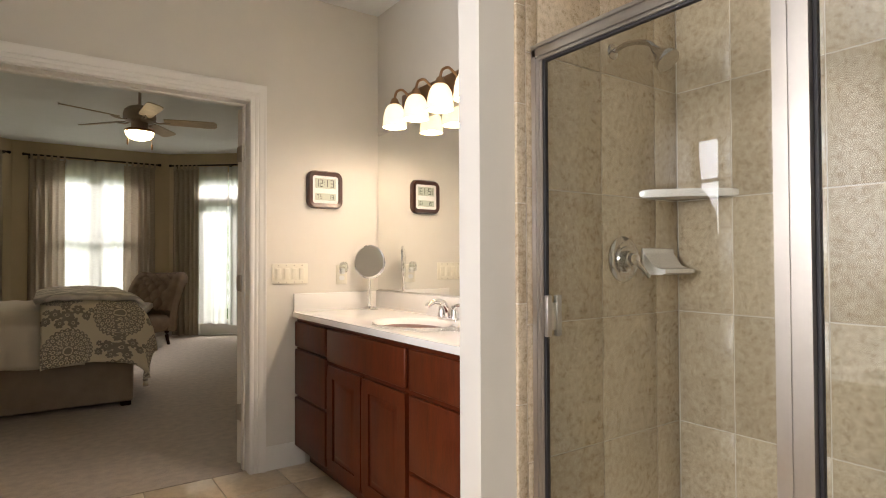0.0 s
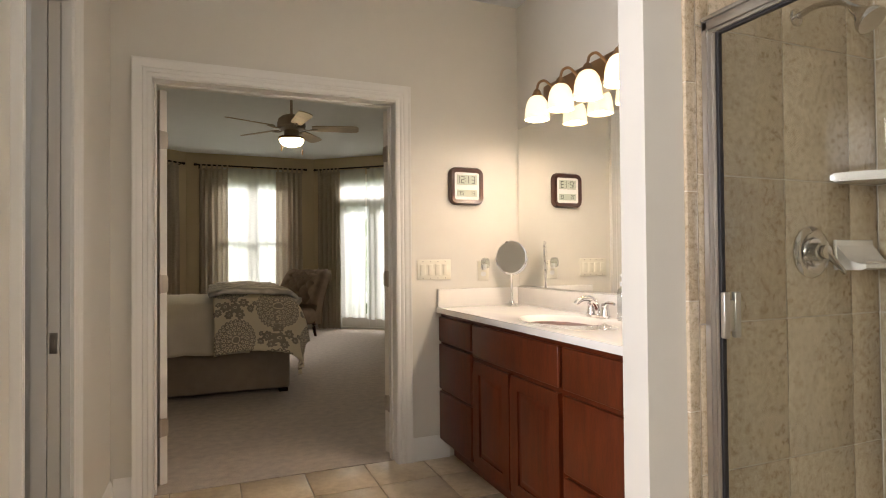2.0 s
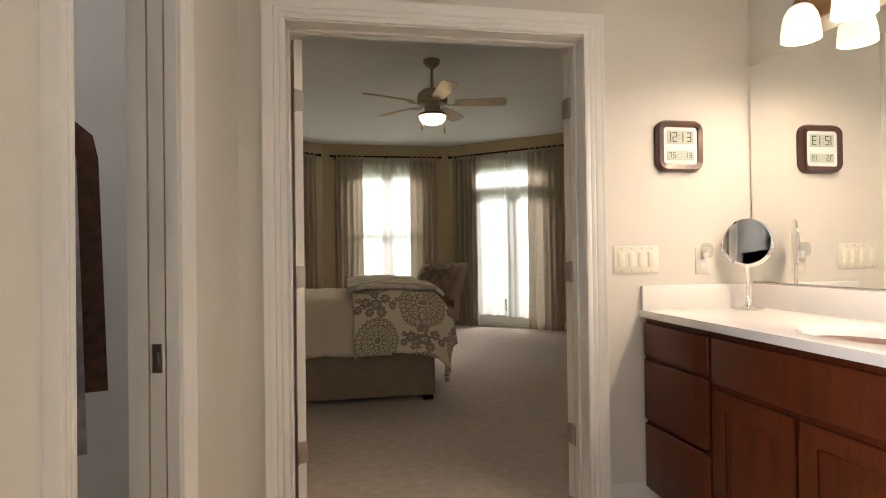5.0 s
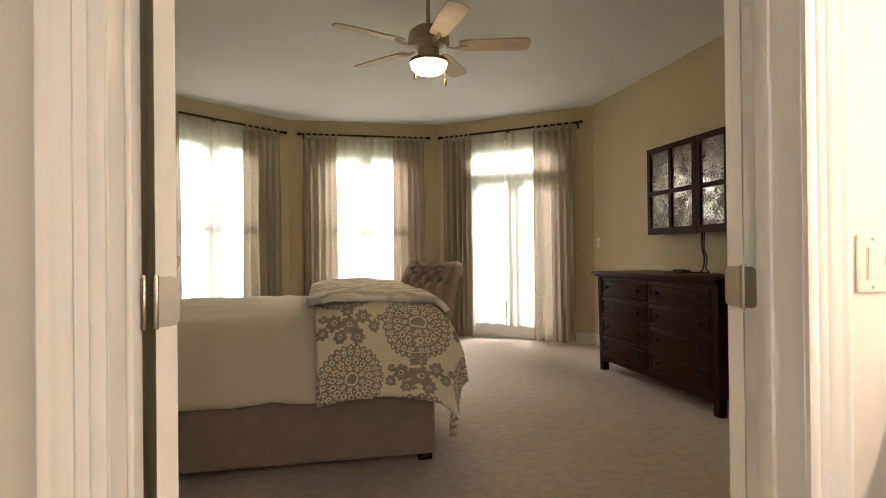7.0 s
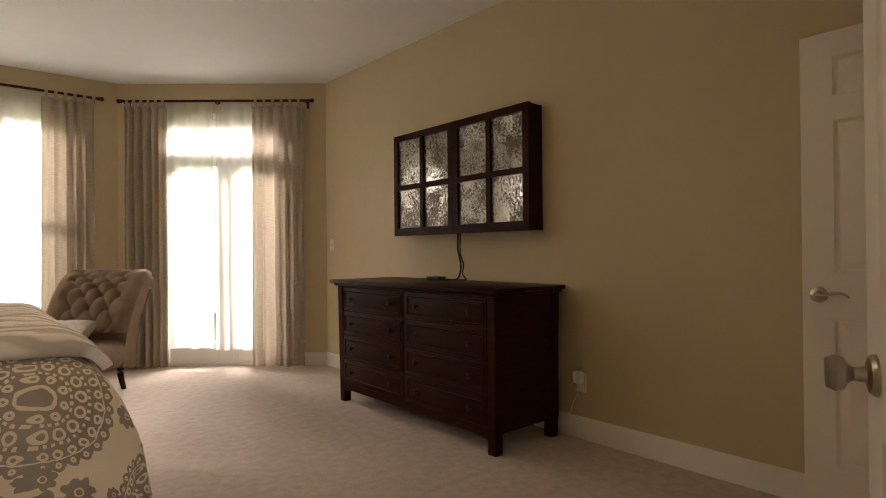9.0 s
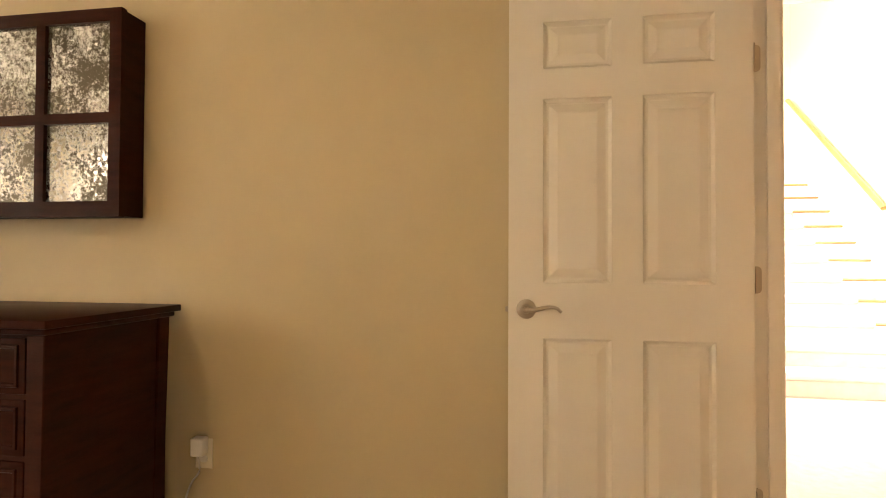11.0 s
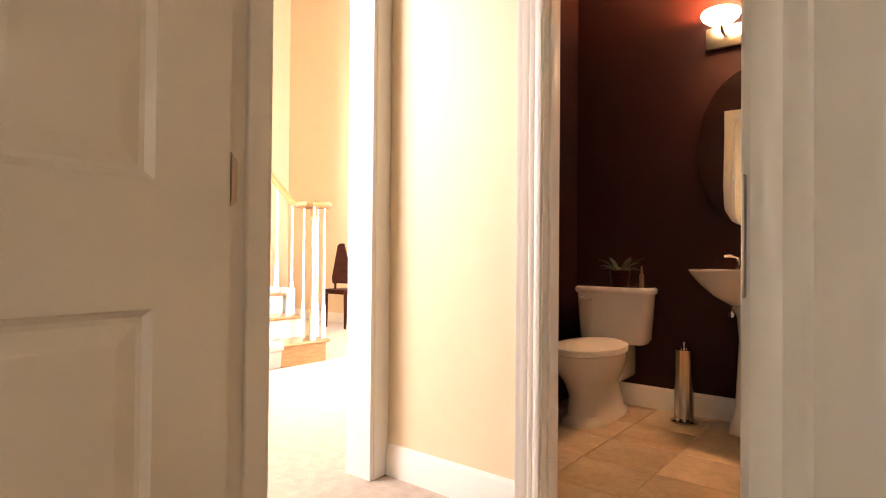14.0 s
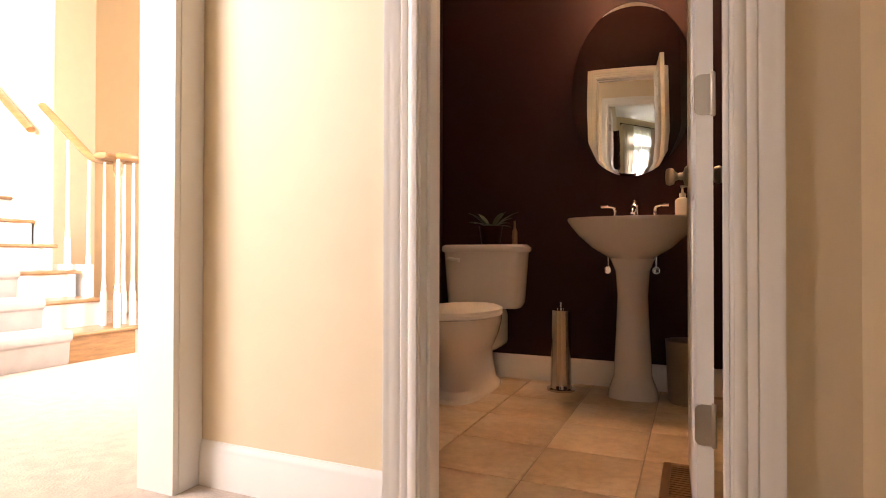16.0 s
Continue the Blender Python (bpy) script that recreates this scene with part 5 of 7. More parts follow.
def cover(name, x0, x1, overx, y0, y1, overy, top, material, label, nx, ny, wr, seed, thick=0.02, swell=0.0, hang_x=0.0, hang_y=0.0, cat="bedding", corner=0.0, R=0.13, spread=0.0):
    """A cloth laid over the bed: flat on top, rounded over the edges, hanging at the sides."""
    rnd = random.Random(seed)
    sx = [x0 + (x1 - x0 + overx) * i / nx for i in range(nx + 1)]

    def fold(s, e, sign):
        """Arc length past an edge -> (outward, down)."""
        d = (s - e) * sign
        if d <= -R * 0.57:
            return s, 0.0
        d += R * 0.57
        if d < R * math.pi / 2:
            a = d / R
            return e + sign * (R * math.sin(a) - R * 0.57 * 0 - R * 0.43), R * (1 - math.cos(a))
        return e + sign * (R - R * 0.43), R + d - R * math.pi / 2
    b = bmesh.new()
    uv = b.loops.layers.uv.new("UVMap")
    grid = []
    for i, s in enumerate(sx):
        row = []
        grow = corner * max(0, min(1, (s - x0 - 0.2) / 0.6)) ** 2
        for j in range(ny + 1):
            q = y0 - overy - grow + (y1 - y0 + 2 * overy + grow) * j / ny
            X, dx = fold(s, x1, 1)
            if q < (y0 + y1) / 2:
                Y, dy = fold(q, y0, -1)
            else:
                Y, dy = fold(q, y1, 1)
            w1 = noise.noise((s * 5 + seed, q * 5, 0)) * wr + noise.noise((s * 13, q * 13 + seed, 3)) * wr * 0.45
            f = (i / nx)
            sw = swell * math.sin(math.pi * min(1, max(0, f * 1.0)) ** 0.7) if swell else 0
            z = top + sw - max(dx, dy) - 0.35 * min(dx, dy) + w1
            hang = min(1, dy * 3)
            Y += (-1 if q < (y0 + y1) / 2 else 1) * (hang * (0.010 + 0.018 * math.sin(s * 14 + seed)) + hang_y * hang)
            X += spread * dx
            Y += (-1 if q < (y0 + y1) / 2 else 1) * spread * dy
            X += min(1, dx * 3) * (0.012 + 0.022 * math.sin(q * 12 + seed) + hang_x)
            row.append((b.verts.new((X, Y, max(z, 0.06))), (s, q)))
        grid.append(row)
    for i in range(nx):
        for j in range(ny):
            quad = (grid[i][j], grid[i + 1][j], grid[i + 1][j + 1], grid[i][j + 1])
            fc = b.faces.new([v for v, _ in quad])
            for lp, (_, t_) in zip(fc.loops, quad):
                lp[uv].uv = t_
    ob = solo(name, b, material, label, cat)
    md = ob.modifiers.new("thickness", "SOLIDIFY")
    md.thickness, md.offset = thick, 1
    return ob


cover("bed_sheet", BX0 + 0.05, 0.62, -0.02, BY0 + 0.01, BY1 - 0.01, 0.40, 0.775, "sheet", "smooth cream coverlet tucked over the mattress", 60, 70, 0.012, 3, 0.012)
bm = bmesh.new()
soft_box(bm, BX0 + 0.05, 0.93, BY0 - 0.006, BY0 + 0.03, 0.375, 0.42, 0.012, 3)
part("piping", bm, "upholstery", BED, "gathered linen hem above the base")

# printed comforter: medallions and sprigs
m, n, l, p = nodes_of("printed medallion cotton")
uvn = n.new("ShaderNodeUVMap")
uvn.uv_map = "UVMap"


def mth(op, a, b=None, c=None):
    q = n.new("ShaderNodeMath")
    q.operation = op
    for k, v in enumerate((a, b, c)):
        if v is None:
            continue
        if isinstance(v, (int, float)):
            q.inputs[k].default_value = v
        else:
            l.new(v, q.inputs[k])
    return q.outputs[0]


wob = n.new("ShaderNodeTexNoise")
wob.inputs["Scale"].default_value, wob.inputs["Detail"].default_value = 9, 3
l.new(uvn.outputs[0], wob.inputs["Vector"])
sep = n.new("ShaderNodeSeparateXYZ")
l.new(uvn.outputs[0], sep.inputs[0])
ux = mth("ADD", sep.outputs[0], mth("MULTIPLY", mth("SUBTRACT", wob.outputs[0], 0.5), 0.016))
uy = mth("ADD", sep.outputs[1], mth("MULTIPLY", mth("SUBTRACT", wob.outputs[0], 0.5), 0.012))


lacy = n.new("ShaderNodeTexNoise")
lacy.inputs["Scale"].default_value, lacy.inputs["Detail"].default_value = 46, 2
l.new(uvn.outputs[0], lacy.inputs["Vector"])


def cell(x0, y0, px, py):
    """Polar place inside a repeating cell whose middle lies at x0, y0."""
    fx = mth("MULTIPLY", mth("SUBTRACT", mth("FRACT", mth("ADD", mth("DIVIDE", mth("SUBTRACT", ux, x0), px), 0.5)), 0.5), px)
    fy = mth("MULTIPLY", mth("SUBTRACT", mth("FRACT", mth("ADD", mth("DIVIDE", mth("SUBTRACT", uy, y0), py), 0.5)), 0.5), py)
    return fx, fy


def polar(fx, fy):
    d = mth("SQRT", mth("ADD", mth("MULTIPLY", fx, fx), mth("MULTIPLY", fy, fy)))
    return d, mth("ARCTAN2", fy, fx)


def ring_of_dots(rho, an, at, count, r0, r1):
    """A ring of little open circles round the heart of a medallion."""
    k = 2 * math.pi / count
    side_ = mth("MULTIPLY", mth("SUBTRACT", mth("FRACT", mth("DIVIDE", an, k)), 0.5), k * at)
    out_ = mth("SUBTRACT", rho, at)
    d = mth("SQRT", mth("ADD", mth("MULTIPLY", side_, side_), mth("MULTIPLY", out_, out_)))
    return mth("MULTIPLY", mth("LESS_THAN", d, r1), mth("GREATER_THAN", d, r0))


def band(rho, lo, hi):
    return mth("MULTIPLY", mth("GREATER_THAN", rho, lo), mth("LESS_THAN", rho, hi))


def medallion(x0, y0, px, py, r):
    """Ink of a round lace medallion with a scalloped rim."""
    d, an = polar(*cell(x0, y0, px, py))
    rho = mth("ADD", mth("DIVIDE", d, r), mth("MULTIPLY", mth("SUBTRACT", lacy.outputs[0], 0.5), 0.07))
    scal = mth("MULTIPLY", mth("ABSOLUTE", mth("SINE", mth("MULTIPLY", an, 15))), 0.07)
    inside = mth("LESS_THAN", rho, mth("ADD", scal, 0.93))
    cuts = [ring_of_dots(rho, an, 0.91, 30, 0.012, 0.040),
            ring_of_dots(rho, an, 0.76, 26, 0.030, 0.066),
            ring_of_dots(rho, mth("ADD", an, 0.15), 0.51, 15, 0.045, 0.085),
            ring_of_dots(rho, an, 0.29, 9, 0.02, 0.06),
            band(rho, 0.825, 0.845), band(rho, 0.14, 0.19),
            mth("MULTIPLY", band(rho, 0.36, 0.40), mth("GREATER_THAN", mth("SINE", mth("MULTIPLY", an, 26)), -0.2)),
            mth("MULTIPLY", band(rho, 0.60, 0.65), mth("GREATER_THAN", mth("SINE", mth("MULTIPLY", an, 40)), 0.1))]
    cut = cuts[0]
    for c_ in cuts[1:]:
        cut = mth("MAXIMUM", cut, c_)
    return mth("MULTIPLY", inside, mth("SUBTRACT", 1.0, cut))


def spray(x0, y0, px, py):
    """Ink of a spray of small flowers between the medallions."""
    fx, fy = cell(x0, y0, px, py)
    got = None
    for k, (ax, ay, r) in enumerate(((0, 0.0, 0.034), (0.07, 0.035, 0.026), (-0.07, 0.02, 0.030), (0.12, -0.01, 0.022), (-0.125, -0.02, 0.022), (0.035, -0.055, 0.026), (-0.045, -0.05, 0.022), (0.0, 0.075, 0.022), (-0.12, 0.045, 0.015), (0.155, 0.03, 0.014))):
        d, an = polar(mth("SUBTRACT", fx, ax), mth("SUBTRACT", fy, ay))
        edge_ = mth("MULTIPLY", mth("ADD", mth("MULTIPLY", mth("ABSOLUTE", mth("SINE", mth("ADD", mth("MULTIPLY", an, 3.5), k))), 0.40), mth("ADD", lacy.outputs[0], 0.55)), r)
        fl = mth("MULTIPLY", mth("LESS_THAN", d, edge_), mth("SUBTRACT", 1.0, band(d, r * 0.28, r * 0.42)))
        got = fl if got is None else mth("MAXIMUM", got, fl)
    return got


PX_, PY_ = 0.66, 0.50
ink1 = medallion(0.83, BY0 - 0.08, PX_, PY_, 0.165)
ink2 = medallion(0.50, BY0 - 0.33, PX_, PY_, 0.165)
ink3 = spray(0.50, BY0 - 0.08, PX_, PY_)
ink4 = spray(0.83, BY0 - 0.33, PX_, PY_)
ink = mth("MULTIPLY", mth("MAXIMUM", mth("MAXIMUM", ink1, ink2), mth("MAXIMUM", ink3, ink4)), mth("ADD", mth("MULTIPLY", wob.outputs[0], 0.5), 0.62))
mixc = n.new("ShaderNodeMix")
mixc.data_type = "RGBA"
l.new(ink, mixc.inputs["Factor"])
mixc.inputs["A"].default_value, mixc.inputs["B"].default_value = (0.80, 0.71, 0.53, 1), (0.245, 0.205, 0.155, 1)
l.new(mixc.outputs["Result"], p.inputs["Base Color"])
fine_ = n.new("ShaderNodeTexNoise")
fine_.inputs["Scale"].default_value = 300
l.new(uvn.outputs[0], fine_.inputs["Vector"])
bp = n.new("ShaderNodeBump")
bp.inputs["Strength"].default_value, bp.inputs["Distance"].default_value = 0.3, 0.003
l.new(fine_.outputs[0], bp.inputs["Height"])
l.new(bp.outputs[0], p.inputs["Normal"])
p.inputs["Roughness"].default_value = 0.9
p.inputs["Sheen Weight"].default_value = 0.2
M["print"] = m
M["cushion_grey"] = mat("grey cushion cotton", (0.58, 0.53, 0.45), 0.9, scale=14, vary=0.12, fine=40, bump=0.6, second=(0.42, 0.38, 0.32), sheen=0.2, stretch=(3, 1, 1))
# wavy channel quilting
m, n, l, p = nodes_of("grey wave-quilted cotton")
uvn = n.new("ShaderNodeUVMap")
uvn.uv_map = "UVMap"
wav = n.new("ShaderNodeTexWave")
wav.bands_direction = "Y"
wav.inputs["Scale"].default_value, wav.inputs["Distortion"].default_value = 3.2, 6.5
wav.inputs["Detail"].default_value, wav.inputs["Detail Scale"].default_value = 2.0, 1.6
l.new(uvn.outputs[0], wav.inputs["Vector"])
rmp = n.new("ShaderNodeValToRGB")
rmp.color_ramp.elements[0].color = (0.50, 0.47, 0.42, 1)
rmp.color_ramp.elements[1].color = (0.80, 0.76, 0.68, 1)
rmp.color_ramp.elements[0].position, rmp.color_ramp.elements[1].position = 0.15, 0.75
l.new(wav.outputs["Fac"], rmp.inputs[0])
l.new(rmp.outputs[0], p.inputs["Base Color"])
bp = n.new("ShaderNodeBump")
bp.inputs["Strength"].default_value, bp.inputs["Distance"].default_value = 0.9, 0.02
l.new(wav.outputs["Fac"], bp.inputs["Height"])
l.new(bp.outputs[0], p.inputs["Normal"])
p.inputs["Roughness"].default_value = 0.9
M["wave"] = m
COMF = cover("comforter", 0.345, 0.925, 0.29, BY0 + 0.01, BY1 + 0.02, 0.435, 0.800, "print", "printed medallion comforter folded over the foot of the bed", 60, 96, 0.012, 8, 0.035, 0.035, 0.0, 0.0, corner=0.09, R=0.19, spread=0.05)
FOLD = cover("turned_fold", 0.305, 0.965, 0.05, BY0 + 0.02, BY1 + 0.03, 0.0, 0.852, "wave", "grey wave-quilted underside of the turned comforter", 46, 60, 0.014, 21, 0.03, 0.03, 0.0, 0.0)
FOLD.parent = COMF
del FOLD["category"]


def pillow(at, w, h, t, material, label, seed):
    b = bmesh.new()
    nn_ = 18
    top_, bot = [], []
    for i in range(nn_ + 1):
        r0, r1 = [], []
        for j in range(nn_ + 1):
            u, v = 2 * i / nn_ - 1, 2 * j / nn_ - 1
            k = (max(0, 1 - u ** 4) * max(0, 1 - v ** 4)) ** 0.45
            pin = 1 - 0.06 * (1 - abs(u)) * abs(v) - 0.06 * (1 - abs(v)) * abs(u)
            q = 0.012 * noise.noise((u * 2 + seed, v * 2, 1)) * k
            r0.append(b.verts.new((u * w / 2 * pin, v * h / 2 * pin, t / 2 * k + q)))
            r1.append(b.verts.new((u * w / 2 * pin, v * h / 2 * pin, -t / 2 * k * 0.8 + q)))
        top_.append(r0)
        bot.append(r1)
    for i in range(nn_):
        for j in range(nn_):
            b.faces.new((top_[i][j], top_[i + 1][j], top_[i + 1][j + 1], top_[i][j + 1]))
            b.faces.new((bot[i][j], bot[i][j + 1], bot[i + 1][j + 1], bot[i + 1][j]))
    bmesh.ops.remove_doubles(b, verts=b.verts[:], dist=0.0008)
    b.transform(at)
    return solo("pillow", b, material, label, "pillow", "pillows")


for k, y in enumerate((5.85, 6.64)):
    pillow(pose(-1.27, y, 1.0, 0, -70, 0), 0.50, 0.74, 0.24, "sheet", "white bed pillow leaning on the headboard", k)
    pillow(pose(-1.00, y, 0.97, 0, -60, 4), 0.50, 0.72, 0.26, "sheet", "plump white bed pillow leaning on the others", k + 5)
pillow(pose(-0.84, 5.78, 0.92, 0, -50, 10), 0.44, 0.46, 0.22, "sheet", "small plump cream cushion on the bed", 12)
pillow(pose(-0.76, 6.42, 0.92, 0, -52, -8), 0.46, 0.50, 0.22, "sheet", "small plump cream cushion on the bed", 14)

# dark moulded shelf on the wall past the headboard
SHF = thing("wall_shelf", "small dark wooden moulded shelf on the tan wall", "shelf")
bm = bmesh.new()
soft_box(bm, XL + 0.001, XL + 0.16, 7.55, 8.30, 2.075, 2.10, 0.004)
part("board", bm, "espresso", SHF)
bm = bmesh.new()
prism(bm, [(XL + 0.001, 2.075), (XL + 0.13, 2.075), (XL + 0.12, 2.055), (XL + 0.07, 2.035), (XL + 0.04, 2.01), (XL + 0.001, 2.0)], 7.58, 8.27, "y")
part("moulding", bm, "espresso", SHF)

# ---- tufted chair by the window ----
CHAIR_AT = pose(1.43, 9.02, 0, 0, 0, -46)
CHR = thing("slipper_chair", "taupe velvet armless chair with a tufted scrolled back", "chair", at=CHAIR_AT)
# local: the sitter faces -y, the back stands at +y
CW = 0.375
bm = bmesh.new()
soft_box(bm, -CW, CW, -0.44, 0.16, 0.19, 0.42, 0.08, 5)
part("seat", bm, "velvet", CHR)
side = curve_pts([(0.06, 0.20, 0), (0.09, 0.38, 0), (0.155, 0.58, 0), (0.26, 0.77, 0), (0.335, 0.865, 0), (0.41, 0.915, 0), (0.48, 0.90, 0)], 6)
NS = len(side) - 1


def back_at(f):
    """Place and outward direction on the front of the back, from its foot (0) to the scroll (1)."""
    kk = min(NS - 1e-4, max(0, f * NS))
    i0 = int(kk)
    d = (side[i0 + 1] - side[i0]).normalized()
    return side[i0].lerp(side[i0 + 1], kk - i0), (-d.y, d.x)


bm = bmesh.new()
front = [(q.x, q.y) for q in side]
rear = []
for i in range(NS + 1):
    q, nv = back_at(i / NS)
    th = 0.17 - 0.09 * i / NS
    rear.append((q.x - nv[0] * th, q.y - nv[1] * th))
prism(bm, front + rear[::-1], -CW, CW, "x")
part("backrest", bm, "velvet", CHR)
# buttoned front: diamonds in the middle, a smooth roll at the sides
bm = bmesh.new()
NX_, NZ_ = 84, 72
PU, PV = 0.084, 0.092
grid = []
for j in range(NZ_ + 1):
    f = 0.24 + 0.76 * j / NZ_
    q, nv = back_at(f)
    row = []
    for i in range(NX_ + 1):
        x = -CW + 2 * CW * i / NX_
        e = (CW - abs(x)) / 0.06
        roll_ = math.sqrt(max(0, 1 - max(0, 1 - e) ** 2))
        v_ = (f - 0.40) * 1.02 / PV
        s1, s2 = abs(math.sin(math.pi * (x / PU + v_) / 2)), abs(math.sin(math.pi * (x / PU - v_) / 2))
        tuft = 0.5 * (s1 ** 0.55 + s2 ** 0.55)
        inb = max(0, min(1, (0.275 - abs(x)) / 0.03)) * max(0, min(1, (0.90 - f) / 0.06))
        h = 0.078 * roll_ * (1 - inb * (1 - tuft) * 1.0) * min(1, (NZ_ - j) / 5 + 0.15)
        row.append(bm.verts.new((x, q.x + nv[0] * h, q.y + nv[1] * h)))
    grid.append(row)
for j in range(NZ_):
    for i in range(NX_):
        bm.faces.new((grid[j][i], grid[j][i + 1], grid[j + 1][i + 1], grid[j + 1][i]))
tp = part("tufted_pad", bm, "velvet", CHR, "diamond-buttoned velvet pad")
for r_ in range(-1, 7):
    for c_ in range(-4, 5):
        if (r_ + c_) % 2 or abs(c_ * PU) > 0.265:
            continue
        f = 0.40 + r_ * PV / 1.02
        if not 0.3 < f < 0.88:
            continue
        q, nv = back_at(f)
        t = bmesh.new()
        lathe(t, [(0.0, 0.007), (0.008, 0.005), (0.011, 0.0)], 10, Matrix.Translation((c_ * PU, q.x + nv[0] * 0.009, q.y + nv[1] * 0.009)) @ Matrix.Rotation(radians(66), 4, "X"), cap=False)
        part("button", t, "velvet", tp)
# thin cord along each side of the back
for sx_ in (-1, 1):
    t = bmesh.new()
    tube(t, [(sx_ * CW, q[0], q[1]) for q in rear], 0.007, 6)
    part("piping", t, "velvet", CHR)
for x, y in ((-0.31, -0.36), (0.31, -0.36), (-0.31, 0.12), (0.31, 0.12)):
    t = bmesh.new()
    tube(t, curve_pts([(x, y, 0.21), (x, y * 1.02, 0.12), (x, y * (1.35 if y > 0 else 1.05), 0.0)], 4), 0.030, 10, 0.019)
    part("leg", t, "espresso", CHR, "dark turned wooden leg")
pillow(CHAIR_AT @ pose(-0.02, -0.12, 0.49, 14, 0, 20), 0.42, 0.48, 0.14, "cushion_grey", "pale striped cushion lying on the chair", 31)

# ---- dresser ----
DX, DY0, DY1 = 2.905, 5.715, 7.37
DRS = thing("dresser", "espresso wood dresser with eight drawers", "dresser")
bm = bmesh.new()
add_box(bm, DX + 0.012, 3.47, DY0 + 0.012, DY1 - 0.012, 0.115, 0.885)
part("body", bm, "espresso", DRS, smooth=False)
bm = bmesh.new()
soft_box(bm, DX - 0.045, 3.475, DY0 - 0.045, DY1 + 0.045, 0.893, 0.918, 0.004)
soft_box(bm, DX - 0.022, 3.472, DY0 - 0.022, DY1 + 0.022, 0.872, 0.893, 0.008, 3)
part("top", bm, "espresso", DRS)
for x, y in ((DX, DY0), (DX, DY1 - 0.06), (3.41, DY0), (3.41, DY1 - 0.06)):
    bm = bmesh.new()
    v, _ = add_box(bm, x, x + 0.06, y, y + 0.06, 0.0, 0.872)
    for q in v:
        if q.co.z < 0.01:
            q.co.y += 0.012 if y == DY0 else -0.012
            q.co.x += 0.01 if x == DX else -0.01
    bmesh.ops.bevel(bm, geom=bm.edges[:], offset=0.003, segments=1, affect="EDGES")
    part("post", bm, "espresso", DRS)
bm = bmesh.new()
pts_ = [(DY0 + 0.06, 0.115), (DY0 + 0.06, 0.085), (DY0 + 0.2, 0.10), (DY1 - 0.2, 0.10), (DY1 - 0.06, 0.085), (DY1 - 0.06, 0.115), (DY1 - 0.06, 0.15), (DY0 + 0.06, 0.15)]
prism(bm, pts_, DX + 0.005, DX + 0.02, "x")
part("apron", bm, "espresso", DRS)
midY = (DY0 + DY1) / 2
for c, (a, b) in enumerate(((DY0 + 0.07, midY - 0.012), (midY + 0.012, DY1 - 0.07))):
    for r in range(4):
        z0 = 0.155 + r * 0.180
        z1 = z0 + 0.165
        bm = bmesh.new()
        x = DX + 0.006
        soft_box(bm, x, x + 0.02, a, b, z0, z1, 0.003)
        sweep_ = [(0.020, 0.0), (0.022, -0.006), (0.030, -0.006), (0.034, 0.001)]
        rg = [[bm.verts.new((x + dep, yy, zz)) for yy, zz in ((a + i_, z0 + i_), (b - i_, z0 + i_), (b - i_, z1 - i_), (a + i_, z1 - i_))] for i_, dep in sweep_]
        for r0, r1 in zip(rg, rg[1:]):
            for k in range(4):
                bm.faces.new((r0[k], r0[(k + 1) % 4], r1[(k + 1) % 4], r1[k]))
        dw = part("drawer", bm, "espresso", DRS)
        for yy in (a + (b - a) * 0.17, a + (b - a) * 0.83):
            t = bmesh.new()
            lathe(t, [(0.010, 0.0), (0.007, 0.008), (0.007, 0.014), (0.016, 0.019), (0.018, 0.026), (0.012, 0.032), (0.0, 0.033)], 16, Matrix.Translation((x + 0.002, yy, (z0 + z1) / 2)) @ Matrix.Rotation(radians(-90), 4, "Y"))
            part("knob", t, "iron", dw, "round dark metal knob")

# mirrored wall cabinet that hides the screen
m, n, l, p = nodes_of("antiqued mirror")
tc = n.new("ShaderNodeTexCoord")
a_ = n.new("ShaderNodeTexNoise")
a_.inputs["Scale"].default_value, a_.inputs["Detail"].default_value, a_.inputs["Roughness"].default_value = 55, 8, 0.8
l.new(tc.outputs["Object"], a_.inputs["Vector"])
b_ = n.new("ShaderNodeTexNoise")
b_.inputs["Scale"].default_value, b_.inputs["Detail"].default_value = 6, 4
l.new(tc.outputs["Object"], b_.inputs["Vector"])
s_ = n.new("ShaderNodeMath")
s_.operation = "MULTIPLY_ADD"
l.new(b_.outputs[0], s_.inputs[0])
s_.inputs[1].default_value = 0.5
l.new(a_.outputs[0], s_.inputs[2])
r_ = n.new("ShaderNodeValToRGB")
r_.color_ramp.elements[0].position, r_.color_ramp.elements[1].position = 0.61, 0.78
r_.color_ramp.elements[0].color, r_.color_ramp.elements[1].color = (0, 0, 0, 1), (1, 1, 1, 1)
l.new(s_.outputs[0], r_.inputs[0])
mc = n.new("ShaderNodeMix")
mc.data_type = "RGBA"
l.new(r_.outputs[0], mc.inputs["Factor"])
mc.inputs["A"].default_value, mc.inputs["B"].default_value = (0.72, 0.70, 0.64, 1), (0.10, 0.085, 0.06, 1)
l.new(mc.outputs["Result"], p.inputs["Base Color"])
p.inputs["Metallic"].default_value = 1.0
rm = n.new("ShaderNodeMapRange")
rm.inputs["To Min"].default_value, rm.inputs["To Max"].default_value = 0.03, 0.45
l.new(r_.outputs[0], rm.inputs["Value"])
l.new(rm.outputs[0], p.inputs["Roughness"])
M["antique"] = m
TX, TY0, TY1, TZ0, TZ1 = 3.385, 5.875, 7.29, 1.252, 2.052
TV = thing("mirrored_wall_cabinet", "dark wooden wall cabinet with eight antiqued mirror panes", "wall cabinet")
bm = bmesh.new()
